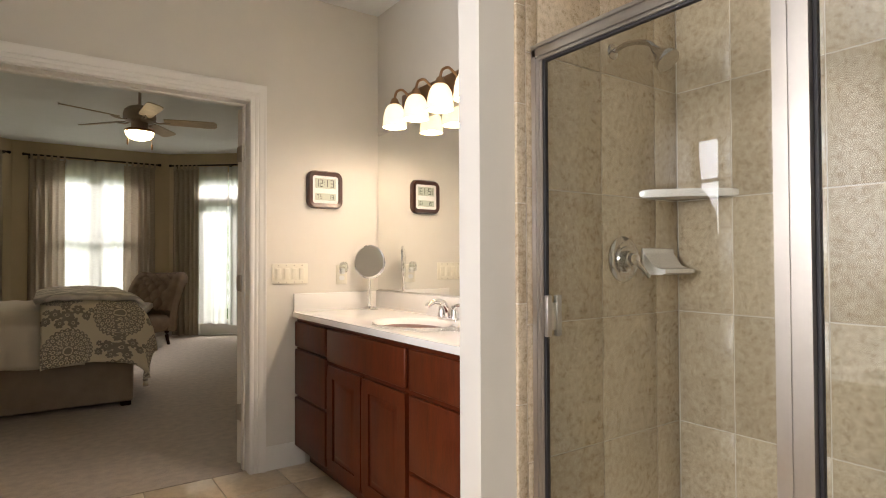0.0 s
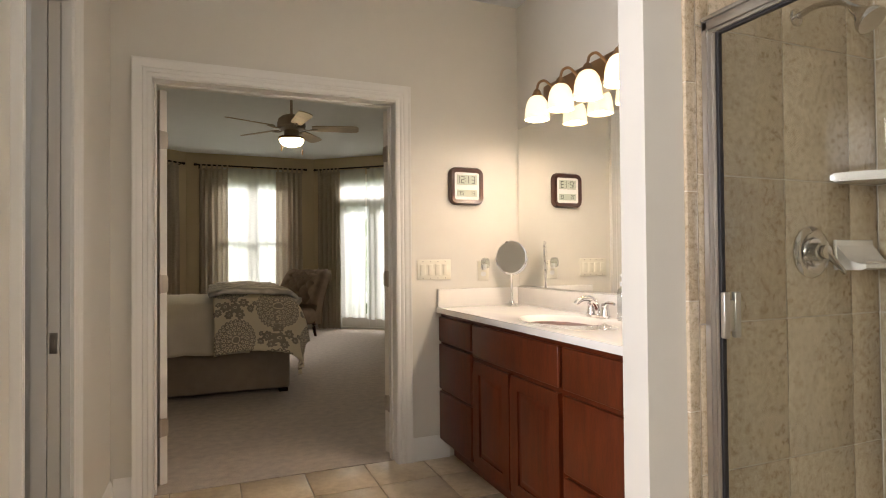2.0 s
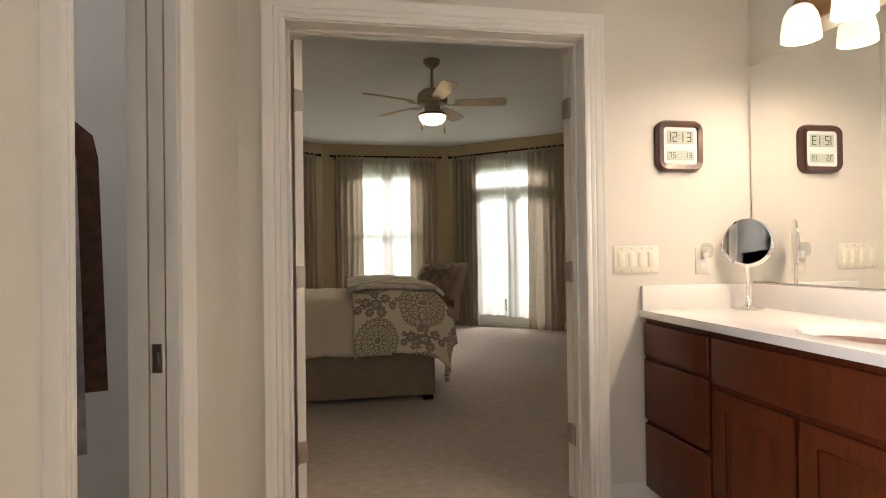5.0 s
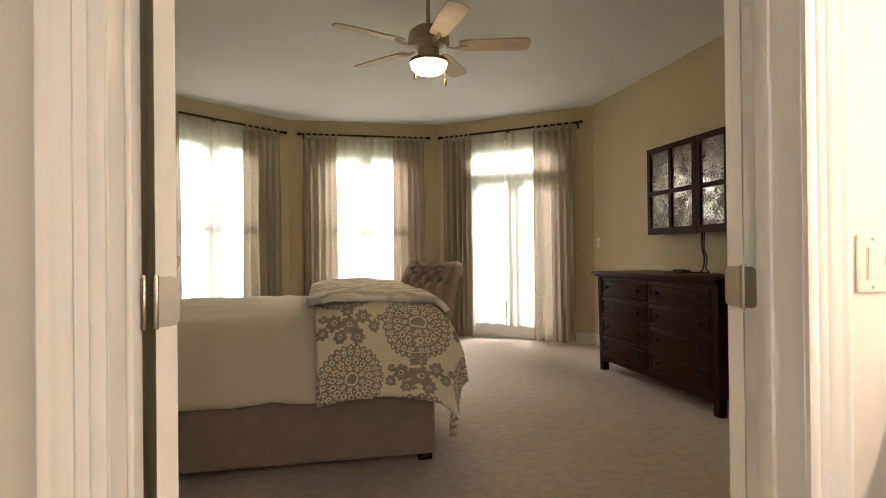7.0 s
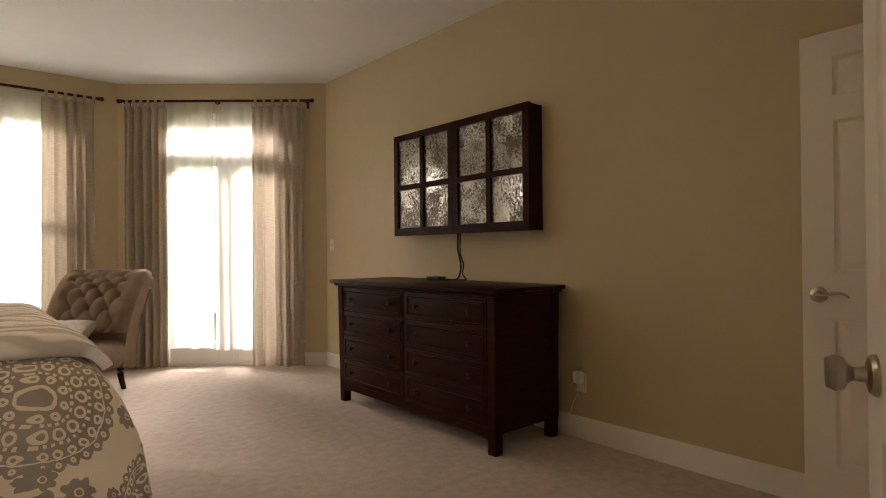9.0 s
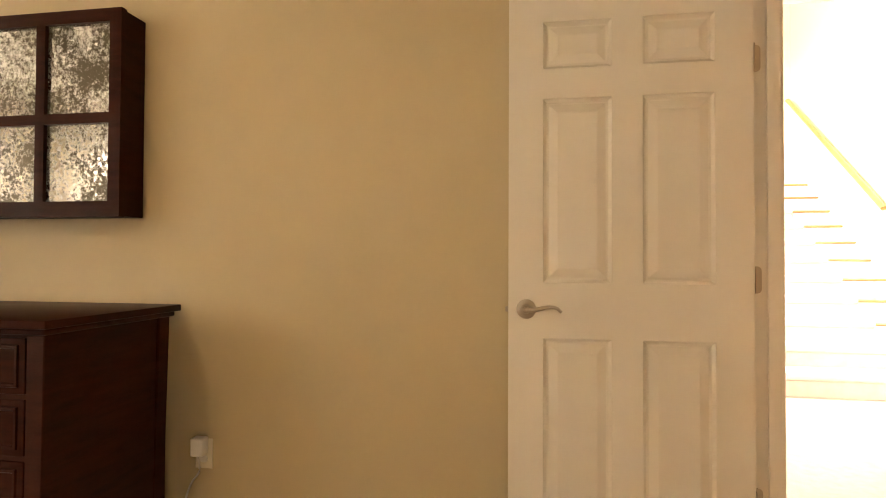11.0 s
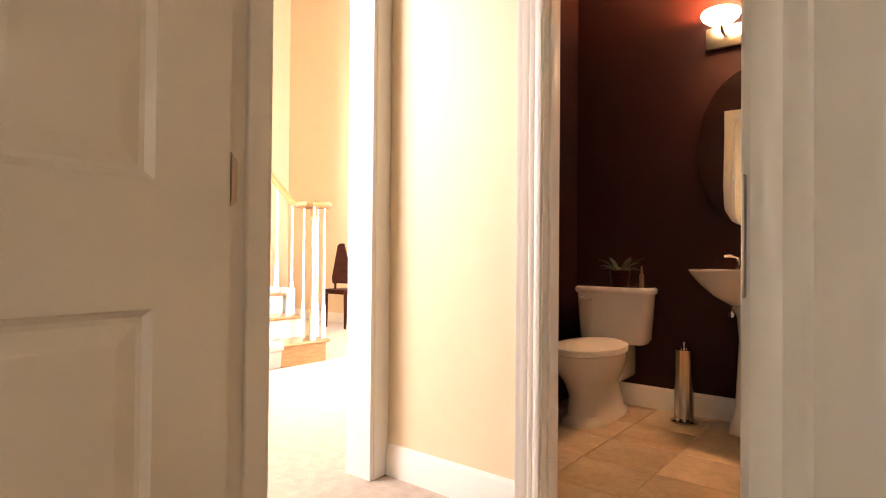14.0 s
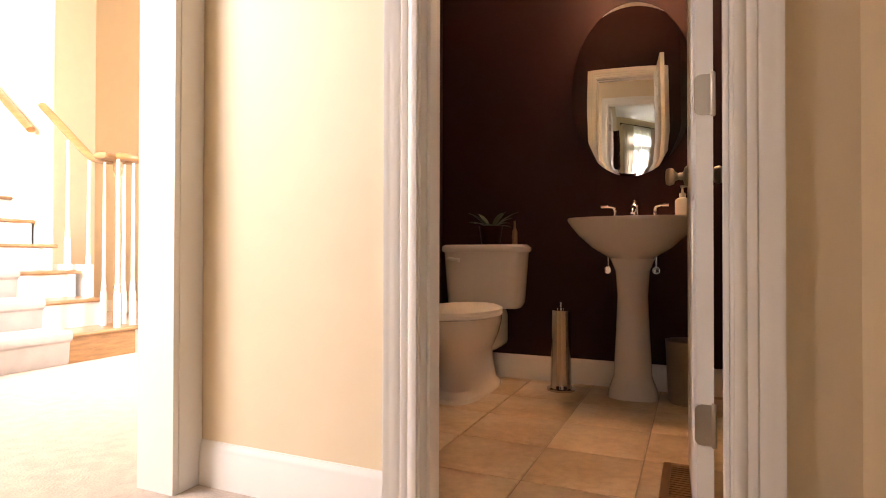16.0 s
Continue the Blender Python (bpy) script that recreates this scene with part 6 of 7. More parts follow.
add_box(bm, TX + 0.03, XT - 0.001, TY0 + 0.005, TY1 - 0.005, TZ0 + 0.004, TZ1 - 0.004)
part("body", bm, "espresso", TV, smooth=False)
mid_ = (TY0 + TY1) / 2
for a, b in ((TY0, mid_ - 0.002), (mid_ + 0.002, TY1)):
    bm = bmesh.new()
    cols = [(a, a + 0.05), ((a + b) / 2 - 0.02, (a + b) / 2 + 0.02), (b - 0.05, b)]
    zc = (TZ0 + TZ1) / 2 - 0.02
    gaps = [(y0 - a, y1 - a, z0, z1) for y0, y1 in ((cols[0][1], cols[1][0]), (cols[1][1], cols[2][0])) for z0, z1 in ((TZ0 + 0.06, zc - 0.02), (zc + 0.02, TZ1 - 0.05))]
    bm.free()
    bm = wall_mesh(b - a, 0.028, TZ0, TZ1, gaps)
    bm.transform(Matrix.Translation((TX + 0.028, a, 0)) @ Matrix.Rotation(radians(90), 4, "Z"))
    dr = part("cabinet_door", bm, "espresso", TV, "dark wooden glazed door")
    for y0, y1 in ((cols[0][1], cols[1][0]), (cols[1][1], cols[2][0])):
        for z0, z1 in ((TZ0 + 0.06, zc - 0.02), (zc + 0.02, TZ1 - 0.05)):
            t = bmesh.new()
            add_box(t, TX + 0.016, TX + 0.019, y0 - 0.004, y1 + 0.004, z0 - 0.004, z1 + 0.004)
            part("mirror_pane", t, "antique", dr, "spotted antiqued mirror pane", smooth=False)
bm = bmesh.new()
tube(bm, curve_pts([(3.47, 6.62, 1.27), (3.46, 6.615, 1.15), (3.455, 6.58, 1.04), (3.44, 6.57, 0.97), (3.41, 6.575, 0.925), (3.36, 6.62, 0.924), (3.33, 6.66, 0.924)], 6), 0.007, 8)
tube(bm, curve_pts([(3.475, 6.60, 1.27), (3.47, 6.60, 1.12), (3.47, 6.565, 1.03), (3.45, 6.555, 0.96), (3.46, 6.53, 0.923), (3.38, 6.54, 0.923)], 6), 0.005, 8)
solo("power_cable", bm, "black", "black cables hanging from the wall cabinet", "cable")
bm = bmesh.new()
soft_box(bm, 3.28, 3.36, 6.63, 6.76, 0.919, 0.945, 0.004)
solo("media_box", bm, "black", "small black media box on the dresser", "media box")
outlet(pose(XT - 0.001, 5.595, 0.335, 0, 0, -90))
CG = thing("charger", "white plug-in charger with its cord", "charger", at=pose(XT - 0.009, 5.60, 0.36, 0, 0, -90))
bm = bmesh.new()
soft_box(bm, -0.025, 0.025, -0.045, 0.0, -0.025, 0.045, 0.006, 3)
part("plug", bm, "white_plastic", CG)
bm = bmesh.new()
tube(bm, curve_pts([(0, -0.03, -0.02), (0.01, -0.035, -0.08), (-0.03, -0.02, -0.13), (-0.06, -0.015, -0.20), (-0.09, -0.02, -0.31)], 5), 0.004, 6)
part("cord", bm, "white_plastic", CG)
LS = thing("light_switch", "ivory single light switch on the tan wall", "light switch", at=pose(XT - 0.001, 8.53, 1.20, 0, 0, -90))
bm = bmesh.new()
soft_box(bm, -0.036, 0.036, -0.006, 0, -0.058, 0.058, 0.003)
part("plate", bm, "plastic", LS)
bm = bmesh.new()
soft_box(bm, -0.006, 0.006, -0.016, -0.005, -0.012, 0.012, 0.002)
part("toggle", bm, "plastic", LS)
SW2 = thing("light_switch", "ivory switch plate beside the hall door", "light switch", at=pose(2.50, YR + 0.001, 1.18, 0, 0, 180))
bm = bmesh.new()
soft_box(bm, -0.06, 0.06, -0.006, 0, -0.058, 0.058, 0.003)
part("plate", bm, "plastic", SW2)
for x in (-0.024, 0.024):
    bm = bmesh.new()
    soft_box(bm, x - 0.0145, x + 0.0145, -0.010, -0.005, -0.031, 0.031, 0.003)
    part("rocker", bm, "plastic", SW2)

# ---- ceiling fan ----
FX, FY = 1.055, 6.05
M["fan"] = mat("antique brass white fan body", (0.42, 0.35, 0.27), 0.4, 0.3, vary=0.08, fine=120, bump=0.04)
M["blade"] = mat("pale wood fan blade", (0.50, 0.41, 0.30), 0.5, scale=8, vary=0.12, fine=60, bump=0.05, stretch=(1, 8, 1))
FAN = thing("ceiling_fan", "five-blade ceiling fan with a lit glass bowl", "ceiling fan", at=pose(FX, FY, 0))
bm = bmesh.new()
lathe(bm, [(0.075, CB), (0.075, CB - 0.015), (0.06, CB - 0.045), (0.03, CB - 0.07), (0.014, CB - 0.075)], 28)
part("canopy", bm, "fan", FAN)
bm = bmesh.new()
lathe(bm, [(0.013, CB - 0.06), (0.013, 2.56)], 14)
part("downrod", bm, "fan", FAN)
bm = bmesh.new()
lathe(bm, [(0.02, 2.585), (0.05, 2.575), (0.09, 2.56), (0.125, 2.53), (0.135, 2.49), (0.135, 2.455), (0.12, 2.435), (0.07, 2.42), (0.07, 2.37), (0.09, 2.36), (0.1, 2.35), (0.0, 2.349)], 36, cap=False)
part("motor", bm, "fan", FAN)
bm = bmesh.new()
lathe(bm, [(0.09, 2.36), (0.122, 2.352), (0.127, 2.338), (0.122, 2.33)], 36, cap=False)
part("lamp_ring", bm, M["bronze"], FAN, "brass ring")
bm = bmesh.new()
lathe(bm, [(0.118, 2.335), (0.112, 2.305), (0.088, 2.277), (0.045, 2.262), (0.0, 2.259)], 32, cap=False)
part("glass_bowl", bm, "fan_glass", FAN, "lit alabaster glass bowl")
for k in range(5):
    a = -14 + 72 * k
    rot = Matrix.Rotation(radians(a), 4, "Z")
    bm = bmesh.new()
    tube(bm, curve_pts([(0.10, 0, 2.44), (0.16, 0, 2.425), (0.20, 0.015, 2.43), (0.25, 0, 2.435)], 5), 0.012, 8, 0.008, 0.5)
    tube(bm, curve_pts([(0.10, 0, 2.44), (0.16, 0, 2.425), (0.20, -0.015, 2.43), (0.25, 0, 2.435)], 5), 0.012, 8, 0.008, 0.5)
    bm.transform(rot)
    br = part("blade_arm", bm, "fan", FAN)
    bm = bmesh.new()
    o = [(0.20, -0.045), (0.24, -0.055), (0.58, -0.068), (0.635, -0.062), (0.655, -0.03), (0.655, 0.03), (0.635, 0.062), (0.58, 0.068), (0.24, 0.055), (0.20, 0.045)]
    prism(bm, o, -0.004, 0.004)
    bm.transform(rot @ Matrix.Translation((0, 0, 2.445)) @ Matrix.Rotation(radians(-13), 4, "X"))
    part("blade", bm, "blade", FAN)
for x, y, z in ((-0.09, -0.06, 2.20), (0.08, -0.07, 2.17)):
    bm = bmesh.new()
    tube(bm, [(x, y, 2.36), (x * 1.15, y * 1.15, z + 0.05)], 0.002, 6)
    lathe(bm, [(0.003, 0.05), (0.008, 0.035), (0.007, 0.0), (0.0, -0.002)], 10, Matrix.Translation((x * 1.15, y * 1.15, z)))
    part("pull_chain", bm, "bronze", FAN, "brass pull chain")


# ---- powder room ----
TOI = thing("toilet", "white two-piece toilet with its lid down", "toilet", at=pose(3.968, 0.66, 0))
# local: the back wall at y = 0, the bowl towards +y


def loft(bm, rings, seg=32, cap=True):
    """Rounded rings (cx, cy, rx, ry, z, squareness) joined into a body."""
    rows_ = []
    for cx_, cy_, rx_, ry_, z, sq in rings:
        rows_.append([bm.verts.new((cx_ + rx_ * math.copysign(abs(math.cos(a)) ** sq, math.cos(a)), cy_ + ry_ * math.copysign(abs(math.sin(a)) ** sq, math.sin(a)), z)) for a in [2 * math.pi * i / seg for i in range(seg)]])
    for r0, r1 in zip(rows_, rows_[1:]):
        for i in range(seg):
            bm.faces.new((r0[i], r0[(i + 1) % seg], r1[(i + 1) % seg], r1[i]))
    if cap:
        bm.faces.new(rows_[0][::-1])
        bm.faces.new(rows_[-1])


bm = bmesh.new()
loft(bm, [(0, 0.105, 0.19, 0.085, 0.395, 0.45), (0, 0.105, 0.205, 0.09, 0.42, 0.4), (0, 0.105, 0.225, 0.098, 0.69, 0.4)])
part("tank", bm, "porcelain", TOI)
bm = bmesh.new()
loft(bm, [(0, 0.108, 0.232, 0.103, 0.69, 0.4), (0, 0.108, 0.238, 0.108, 0.70, 0.4), (0, 0.108, 0.238, 0.108, 0.718, 0.4), (0, 0.108, 0.225, 0.10, 0.73, 0.4)])
part("tank_lid", bm, "porcelain", TOI)
bm = bmesh.new()
loft(bm, [(0, 0.38, 0.12, 0.29, 0.0, 0.6), (0, 0.38, 0.12, 0.29, 0.02, 0.6), (0, 0.38, 0.10, 0.26, 0.05, 0.65), (0, 0.39, 0.095, 0.245, 0.15, 0.75), (0, 0.42, 0.115, 0.25, 0.22, 0.85), (0, 0.46, 0.165, 0.28, 0.30, 0.95), (0, 0.47, 0.185, 0.29, 0.36, 1.0), (0, 0.47, 0.185, 0.29, 0.385, 1.0)])
soft_box(bm, -0.11, 0.11, 0.03, 0.34, 0.18, 0.395, 0.04, 4)
part("bowl", bm, "porcelain", TOI)
bm = bmesh.new()
loft(bm, [(0, 0.47, 0.186, 0.285, 0.386, 1.0), (0, 0.47, 0.19, 0.29, 0.392, 1.0), (0, 0.47, 0.188, 0.288, 0.404, 1.0)])
part("seat", bm, "white_plastic", TOI)
bm = bmesh.new()
loft(bm, [(0, 0.465, 0.188, 0.287, 0.406, 1.0), (0, 0.465, 0.188, 0.287, 0.418, 1.0), (0, 0.465, 0.16, 0.26, 0.428, 1.0), (0, 0.465, 0.06, 0.1, 0.432, 1.0)])
part("lid", bm, "white_plastic", TOI)
bm = bmesh.new()
tube(bm, curve_pts([(0.17, 0.20, 0.655), (0.17, 0.225, 0.655), (0.14, 0.235, 0.652), (0.105, 0.235, 0.648)], 4), 0.009, 8)
part("flush_lever", bm, "white_plastic", TOI)

# potted plant and a candle-like bottle on the tank
PL = thing("potted_plant", "small spiky plant in a dark pot", "plant", at=pose(3.94, 0.77, 0.73))
bm = bmesh.new()
lathe(bm, [(0.0, 0.0), (0.05, 0.0), (0.062, 0.09), (0.066, 0.10), (0.058, 0.10), (0.0, 0.092)], 20, cap=False)
part("pot", bm, "espresso", PL, "dark glazed pot")
M["leaf"] = mat("dusty green leaf", (0.06, 0.075, 0.03), 0.55, scale=20, vary=0.3, fine=80, bump=0.2)
rnd = random.Random(4)
for k in range(14):
    a = 2 * math.pi * k / 14 + rnd.uniform(-0.2, 0.2)
    le, up = rnd.uniform(0.10, 0.15), rnd.uniform(0.04, 0.15)
    bm = bmesh.new()
    pr = None
    for j in range(7):
        f = j / 6
        w_ = 0.016 * math.sin(math.pi * min(1, f * 0.85 + 0.14))
        r_ = 0.015 + le * f
        z = 0.09 + up * f - 0.05 * f * f
        c_, s_ = math.cos(a), math.sin(a)
        row = [bm.verts.new((r_ * c_ - w_ * s_, r_ * s_ + w_ * c_, z)), bm.verts.new((r_ * c_, r_ * s_, z - 0.004)), bm.verts.new((r_ * c_ + w_ * s_, r_ * s_ - w_ * c_, z))]
        if pr:
            for i in (0, 1):
                bm.faces.new((pr[i], pr[i + 1], row[i + 1], row[i]))
        pr = row
    part("leaf", bm, "leaf", PL)
bm = bmesh.new()
lathe(bm, [(0.0, 0.0), (0.014, 0.0), (0.014, 0.07), (0.006, 0.085), (0.006, 0.125), (0.0, 0.126)], 14, Matrix.Translation((3.80, 0.79, 0.73)), cap=False)
solo("scent_bottle", bm, "bronze", "slim amber bottle on the toilet tank", "bottle")

# pedestal basin
SX, SY = 3.205, 0.66
PS = thing("pedestal_sink", "white porcelain pedestal sink", "sink", at=pose(SX, SY, 0))
bm = bmesh.new()
loft(bm, [(0, 0.16, 0.115, 0.10, 0.0, 0.7), (0, 0.16, 0.112, 0.10, 0.03, 0.7), (0, 0.165, 0.088, 0.085, 0.10, 0.85), (0, 0.165, 0.078, 0.075, 0.30, 0.9), (0, 0.165, 0.070, 0.07, 0.48, 0.9), (0, 0.17, 0.078, 0.075, 0.60, 0.9), (0, 0.18, 0.11, 0.10, 0.68, 0.9)])
part("pedestal", bm, "porcelain", PS)
bm = bmesh.new()
loft(bm, [(0, 0.20, 0.10, 0.10, 0.66, 0.9), (0, 0.21, 0.18, 0.155, 0.71, 0.85), (0, 0.215, 0.245, 0.19, 0.77, 0.8), (0, 0.22, 0.285, 0.215, 0.825, 0.72), (0, 0.22, 0.292, 0.22, 0.838, 0.7), (0, 0.22, 0.29, 0.218, 0.848, 0.7), (0, 0.235, 0.235, 0.165, 0.846, 0.85), (0, 0.24, 0.20, 0.14, 0.80, 0.9), (0, 0.24, 0.12, 0.09, 0.73, 1.0)])
part("basin", bm, "porcelain", PS)
fs = thing("sink_faucet", "chrome widespread faucet with two lever handles", "faucet", at=pose(SX, SY + 0.06, 0.847))
bm = bmesh.new()
lathe(bm, [(0.027, 0.0), (0.024, 0.02), (0.020, 0.06), (0.022, 0.075), (0.013, 0.085), (0.010, 0.10), (0.0, 0.102)], 20)
tube(bm, curve_pts([(0, 0.01, 0.05), (0, 0.05, 0.06), (0, 0.095, 0.045), (0, 0.105, 0.03)], 5), 0.012, 10, 0.010)
part("spout", bm, "chrome", fs)
for s in (-1, 1):
    bm = bmesh.new()
    lathe(bm, [(0.024, 0.0), (0.014, 0.012), (0.010, 0.04), (0.012, 0.052)], 16, Matrix.Translation((s * 0.095, 0, 0)))
    tube(bm, curve_pts([(s * 0.095, 0, 0.05), (s * 0.10, 0.01, 0.066), (s * 0.125, 0.02, 0.072), (s * 0.16, 0.025, 0.072)], 4), 0.008, 10, 0.009)
    part("handle", bm, "chrome", fs)
soap_bottle(pose(2.985, 0.82, 0.847), 0.10, 0.032, "white_plastic", "white pump soap bottle on the basin")
for x in (SX + 0.13, SX - 0.10):
    b = thing("stop_valve", "chrome water stop valve under the basin", "valve", at=pose(x, 0.65, 0.60))
    bm = bmesh.new()
    tube(bm, [(0, 0, 0), (0, 0.05, 0)], 0.008, 10)
    lathe(bm, [(0.012, -0.015), (0.012, 0.02), (0.006, 0.022), (0.006, 0.09)], 12, Matrix.Translation((0, 0.05, 0)))
    part("body", bm, "chrome", b)
    bm = bmesh.new()
    lathe(bm, [(0.004, 0), (0.004, 0.015), (0.018, 0.016), (0.018, 0.024), (0, 0.025)], 12, Matrix.Translation((0, 0.055, 0)) @ Matrix.Rotation(radians(-90), 4, "X"))
    part("handle", bm, "chrome", b)

# oval bevelled mirror
OM = thing("oval_mirror", "oval wall mirror with a bright glass rim", "mirror", at=pose(3.225, 0.664, 1.515, -0.5, 0, 3.6))
bm = bmesh.new()
rows_ = []
for f, y in ((1.0, 0.001), (1.0, 0.008), (0.94, 0.0105)):
    rows_.append([bm.verts.new((0.295 * (1 - (1 - f) * 1.4 if f < 1 else 1) * math.cos(a), y, 0.44 * f * math.sin(a))) for a in [2 * math.pi * i / 72 for i in range(72)]])
for r0, r1 in zip(rows_, rows_[1:]):
    for i in range(72):
        bm.faces.new((r0[i], r0[(i + 1) % 72], r1[(i + 1) % 72], r1[i]))
bm.faces.new(rows_[-1])
part("looking_glass", bm, "mirror", OM)

# light over the mirror
PLT = thing("powder_light", "brushed nickel wall light with lit glass shades", "wall lamp", at=pose(3.21, 0.651, 2.16))
bm = bmesh.new()
soft_box(bm, -0.27, 0.27, 0.0, 0.03, -0.07, 0.05, 0.006)
part("backplate", bm, "nickel", PLT)
for x in (-0.17, 0.17):
    bm = bmesh.new()
    tube(bm, curve_pts([(x, 0.02, -0.0), (x, 0.08, 0.0), (x, 0.11, 0.03)], 4), 0.010, 10)
    part("arm", bm, "nickel", PLT)
    bm = bmesh.new()
    lathe(bm, [(0.03, 0.02), (0.06, 0.035), (0.09, 0.06), (0.10, 0.08), (0.095, 0.095), (0.085, 0.08), (0.055, 0.05), (0.03, 0.035)], 28, Matrix.Translation((x, 0.12, 0.0)), cap=False)
    part("shade", bm, "powder_glass", PLT, "lit bowl-shaped glass shade")

# toilet brush holder, waste bin, floor vent
TBH = thing("toilet_brush", "polished steel toilet brush in its canister", "toilet brush", at=pose(3.548, 0.83, 0))
bm = bmesh.new()
lathe(bm, [(0.0, 0.0), (0.07, 0.0), (0.07, 0.01), (0.055, 0.014), (0.052, 0.03), (0.048, 0.395), (0.05, 0.40), (0.0, 0.402)], 30, cap=False)
part("canister", bm, "valve_chrome", TBH)
bm = bmesh.new()
lathe(bm, [(0.02, 0.40), (0.018, 0.41), (0.005, 0.413), (0.005, 0.44), (0.0, 0.441)], 14)
part("handle", bm, "chrome", TBH)
BIN = thing("waste_bin", "brushed steel waste bin on the tile floor", "waste bin", at=pose(2.96, 0.84, 0))
bm = bmesh.new()
lathe(bm, [(0.0, 0.0), (0.085, 0.0), (0.088, 0.01), (0.10, 0.28), (0.103, 0.285), (0.096, 0.282), (0.082, 0.02), (0.0, 0.015)], 30, cap=False)
part("body", bm, "nickel", BIN)
FV = thing("floor_vent", "bronze floor register with slots", "floor vent", at=pose(2.97, 1.84, 0, 0, 0, 90))
bm = bmesh.new()
for a, b, c, d in ((-0.15, 0.15, -0.06, -0.035), (-0.15, 0.15, 0.035, 0.06), (-0.15, -0.125, -0.035, 0.035), (0.125, 0.15, -0.035, 0.035)):
    soft_box(bm, a, b, c, d, 0, 0.006, 0.002, 1)
part("frame", bm, "bronze", FV)
for k in range(14):
    bm = bmesh.new()
    add_box(bm, -0.122 + k * 0.018, -0.112 + k * 0.018, -0.035, 0.035, 0.001, 0.005)
    part("slat", bm, "bronze", FV, smooth=False)

# ---- foyer: stairs ----
NR, RUN, RISE, SX0 = 15, 0.266, 0.187, 6.455
M["runner"] = mat("pale carpet runner", (0.46, 0.43, 0.39), 0.95, scale=12, vary=0.08, fine=300, bump=0.7, sheen=0.2)
ST = thing("staircase", "oak-treaded staircase with white risers and a pale runner", "staircase")
for k in range(NR):
    x0, z = SX0 + RUN * k, RISE * (k + 1)
    y0 = 0.93 if k < 1 else 1.0
    x1 = min(9.58, x0 + RUN + 0.02)
    if x0 > 9.3:
        break
    bm = bmesh.new()
    add_box(bm, x0, x0 + 0.02, y0 + 0.03 if k < 4 else 1.004, 2.45, z - RISE, z - 0.027)
    part("riser", bm, "oak" if k == 0 else "trim", ST, "oak first riser" if k == 0 else "white painted riser", smooth=False)
    if k < 4:
        bm = bmesh.new()
        add_box(bm, x0 + 0.02, x1, y0 + 0.03, y0 + 0.05, 0.0, z - 0.027)
        part("stringer", bm, "oak" if k == 0 else "trim", ST, smooth=False)
    bm = bmesh.new()
    soft_box(bm, x0 - 0.028, x1, y0 if k < 4 else 1.004, 2.45, z - 0.027, z, 0.011, 3)
    part("tread", bm, "oak", ST, "honey oak tread")
    bm = bmesh.new()
    o = [(x0 - 0.006, z - RISE + 0.001), (x0 - 0.020, z - RISE + 0.02), (x0 - 0.030, z - 0.05), (x0 - 0.052, z - 0.034), (x0 - 0.058, z - 0.010), (x0 - 0.052, z + 0.012), (x0 - 0.034, z + 0.022), (x1 - 0.03, z + 0.022), (x1 - 0.03, z + 0.001), (x0 - 0.022, z + 0.001), (x0 - 0.03, z - 0.012), (x0 - 0.024, z - 0.027), (x0 - 0.0005, z - 0.034), (x0 - 0.0005, z - RISE + 0.001)]
    prism(bm, o, 1.425, 2.35, "y")
    part("runner", bm, "runner", ST, "pale carpet runner")
bm = bmesh.new()
xa, xb = SX0 + 4 * RUN, 9.58
sl = RISE / RUN
o = [(xa, 0.72), (xb, 0.72 + (xb - xa) * sl), (xb, 0.72 + (xb - xa) * sl + 0.25), (xa + 0.10, 0.72 + 0.30), (xa, 0.98)]
prism(bm, o, 1.002, 1.018, "y")
part("skirt_board", bm, "trim", ST)
bm = bmesh.new()
soft_box(bm, 6.9, 7.47, 0.955, 0.975, 0.0, 0.60, 0.004)
part("skirt_board", bm, "trim", ST)

HR = thing("wall_handrail", "honey oak handrail fixed to the stair wall", "handrail")
bm = bmesh.new()
tube(bm, [(7.44, 1.075, 1.60), (8.4, 1.075, 1.60 + 0.96 * 0.78), (9.5, 1.075, 1.60 + 2.06 * 0.78)], 0.032, 14, flat=0.8)
part("rail", bm, "oak", HR)
for x in (7.8, 8.9):
    bm = bmesh.new()
    tube(bm, [(x, 1.0, 1.60 + (x - 7.44) * 0.78 - 0.06), (x, 1.06, 1.60 + (x - 7.44) * 0.78 - 0.06), (x, 1.075, 1.60 + (x - 7.44) * 0.78 - 0.02)], 0.008, 8)
    part("bracket", bm, "nickel", HR)

BA = thing("balustrade", "oak volute handrail on white balusters with a slim newel", "balustrade")
bm = bmesh.new()
vol = [(6.53 + 0.13 * math.cos(radians(a)) * (0.55 + 0.45 * (a - 90) / 400), 1.02 + 0.15 * math.sin(radians(a)) * (0.55 + 0.45 * (a - 90) / 400), 1.335) for a in range(130, 460, 18)]
path = [Vector(q) for q in vol] + curve_pts([(6.56, 0.97, 1.335), (6.72, 0.985, 1.335), (6.88, 0.99, 1.37), (7.02, 0.99, 1.47), (7.44, 0.995, 1.80)], 6)[1:]
tube(bm, path, 0.034, 14, flat=0.75)
part("handrail", bm, "oak", BA, "curved honey oak handrail")
bm = bmesh.new()
lathe(bm, [(0.030, RISE), (0.030, 0.40), (0.022, 0.43), (0.026, 0.45), (0.018, 0.47), (0.021, 0.90), (0.024, 1.20), (0.018, 1.22), (0.030, 1.25), (0.030, 1.31)], 18, Matrix.Translation((6.56, 1.02, 0)))
part("newel", bm, "oak", BA, "slim turned oak newel")
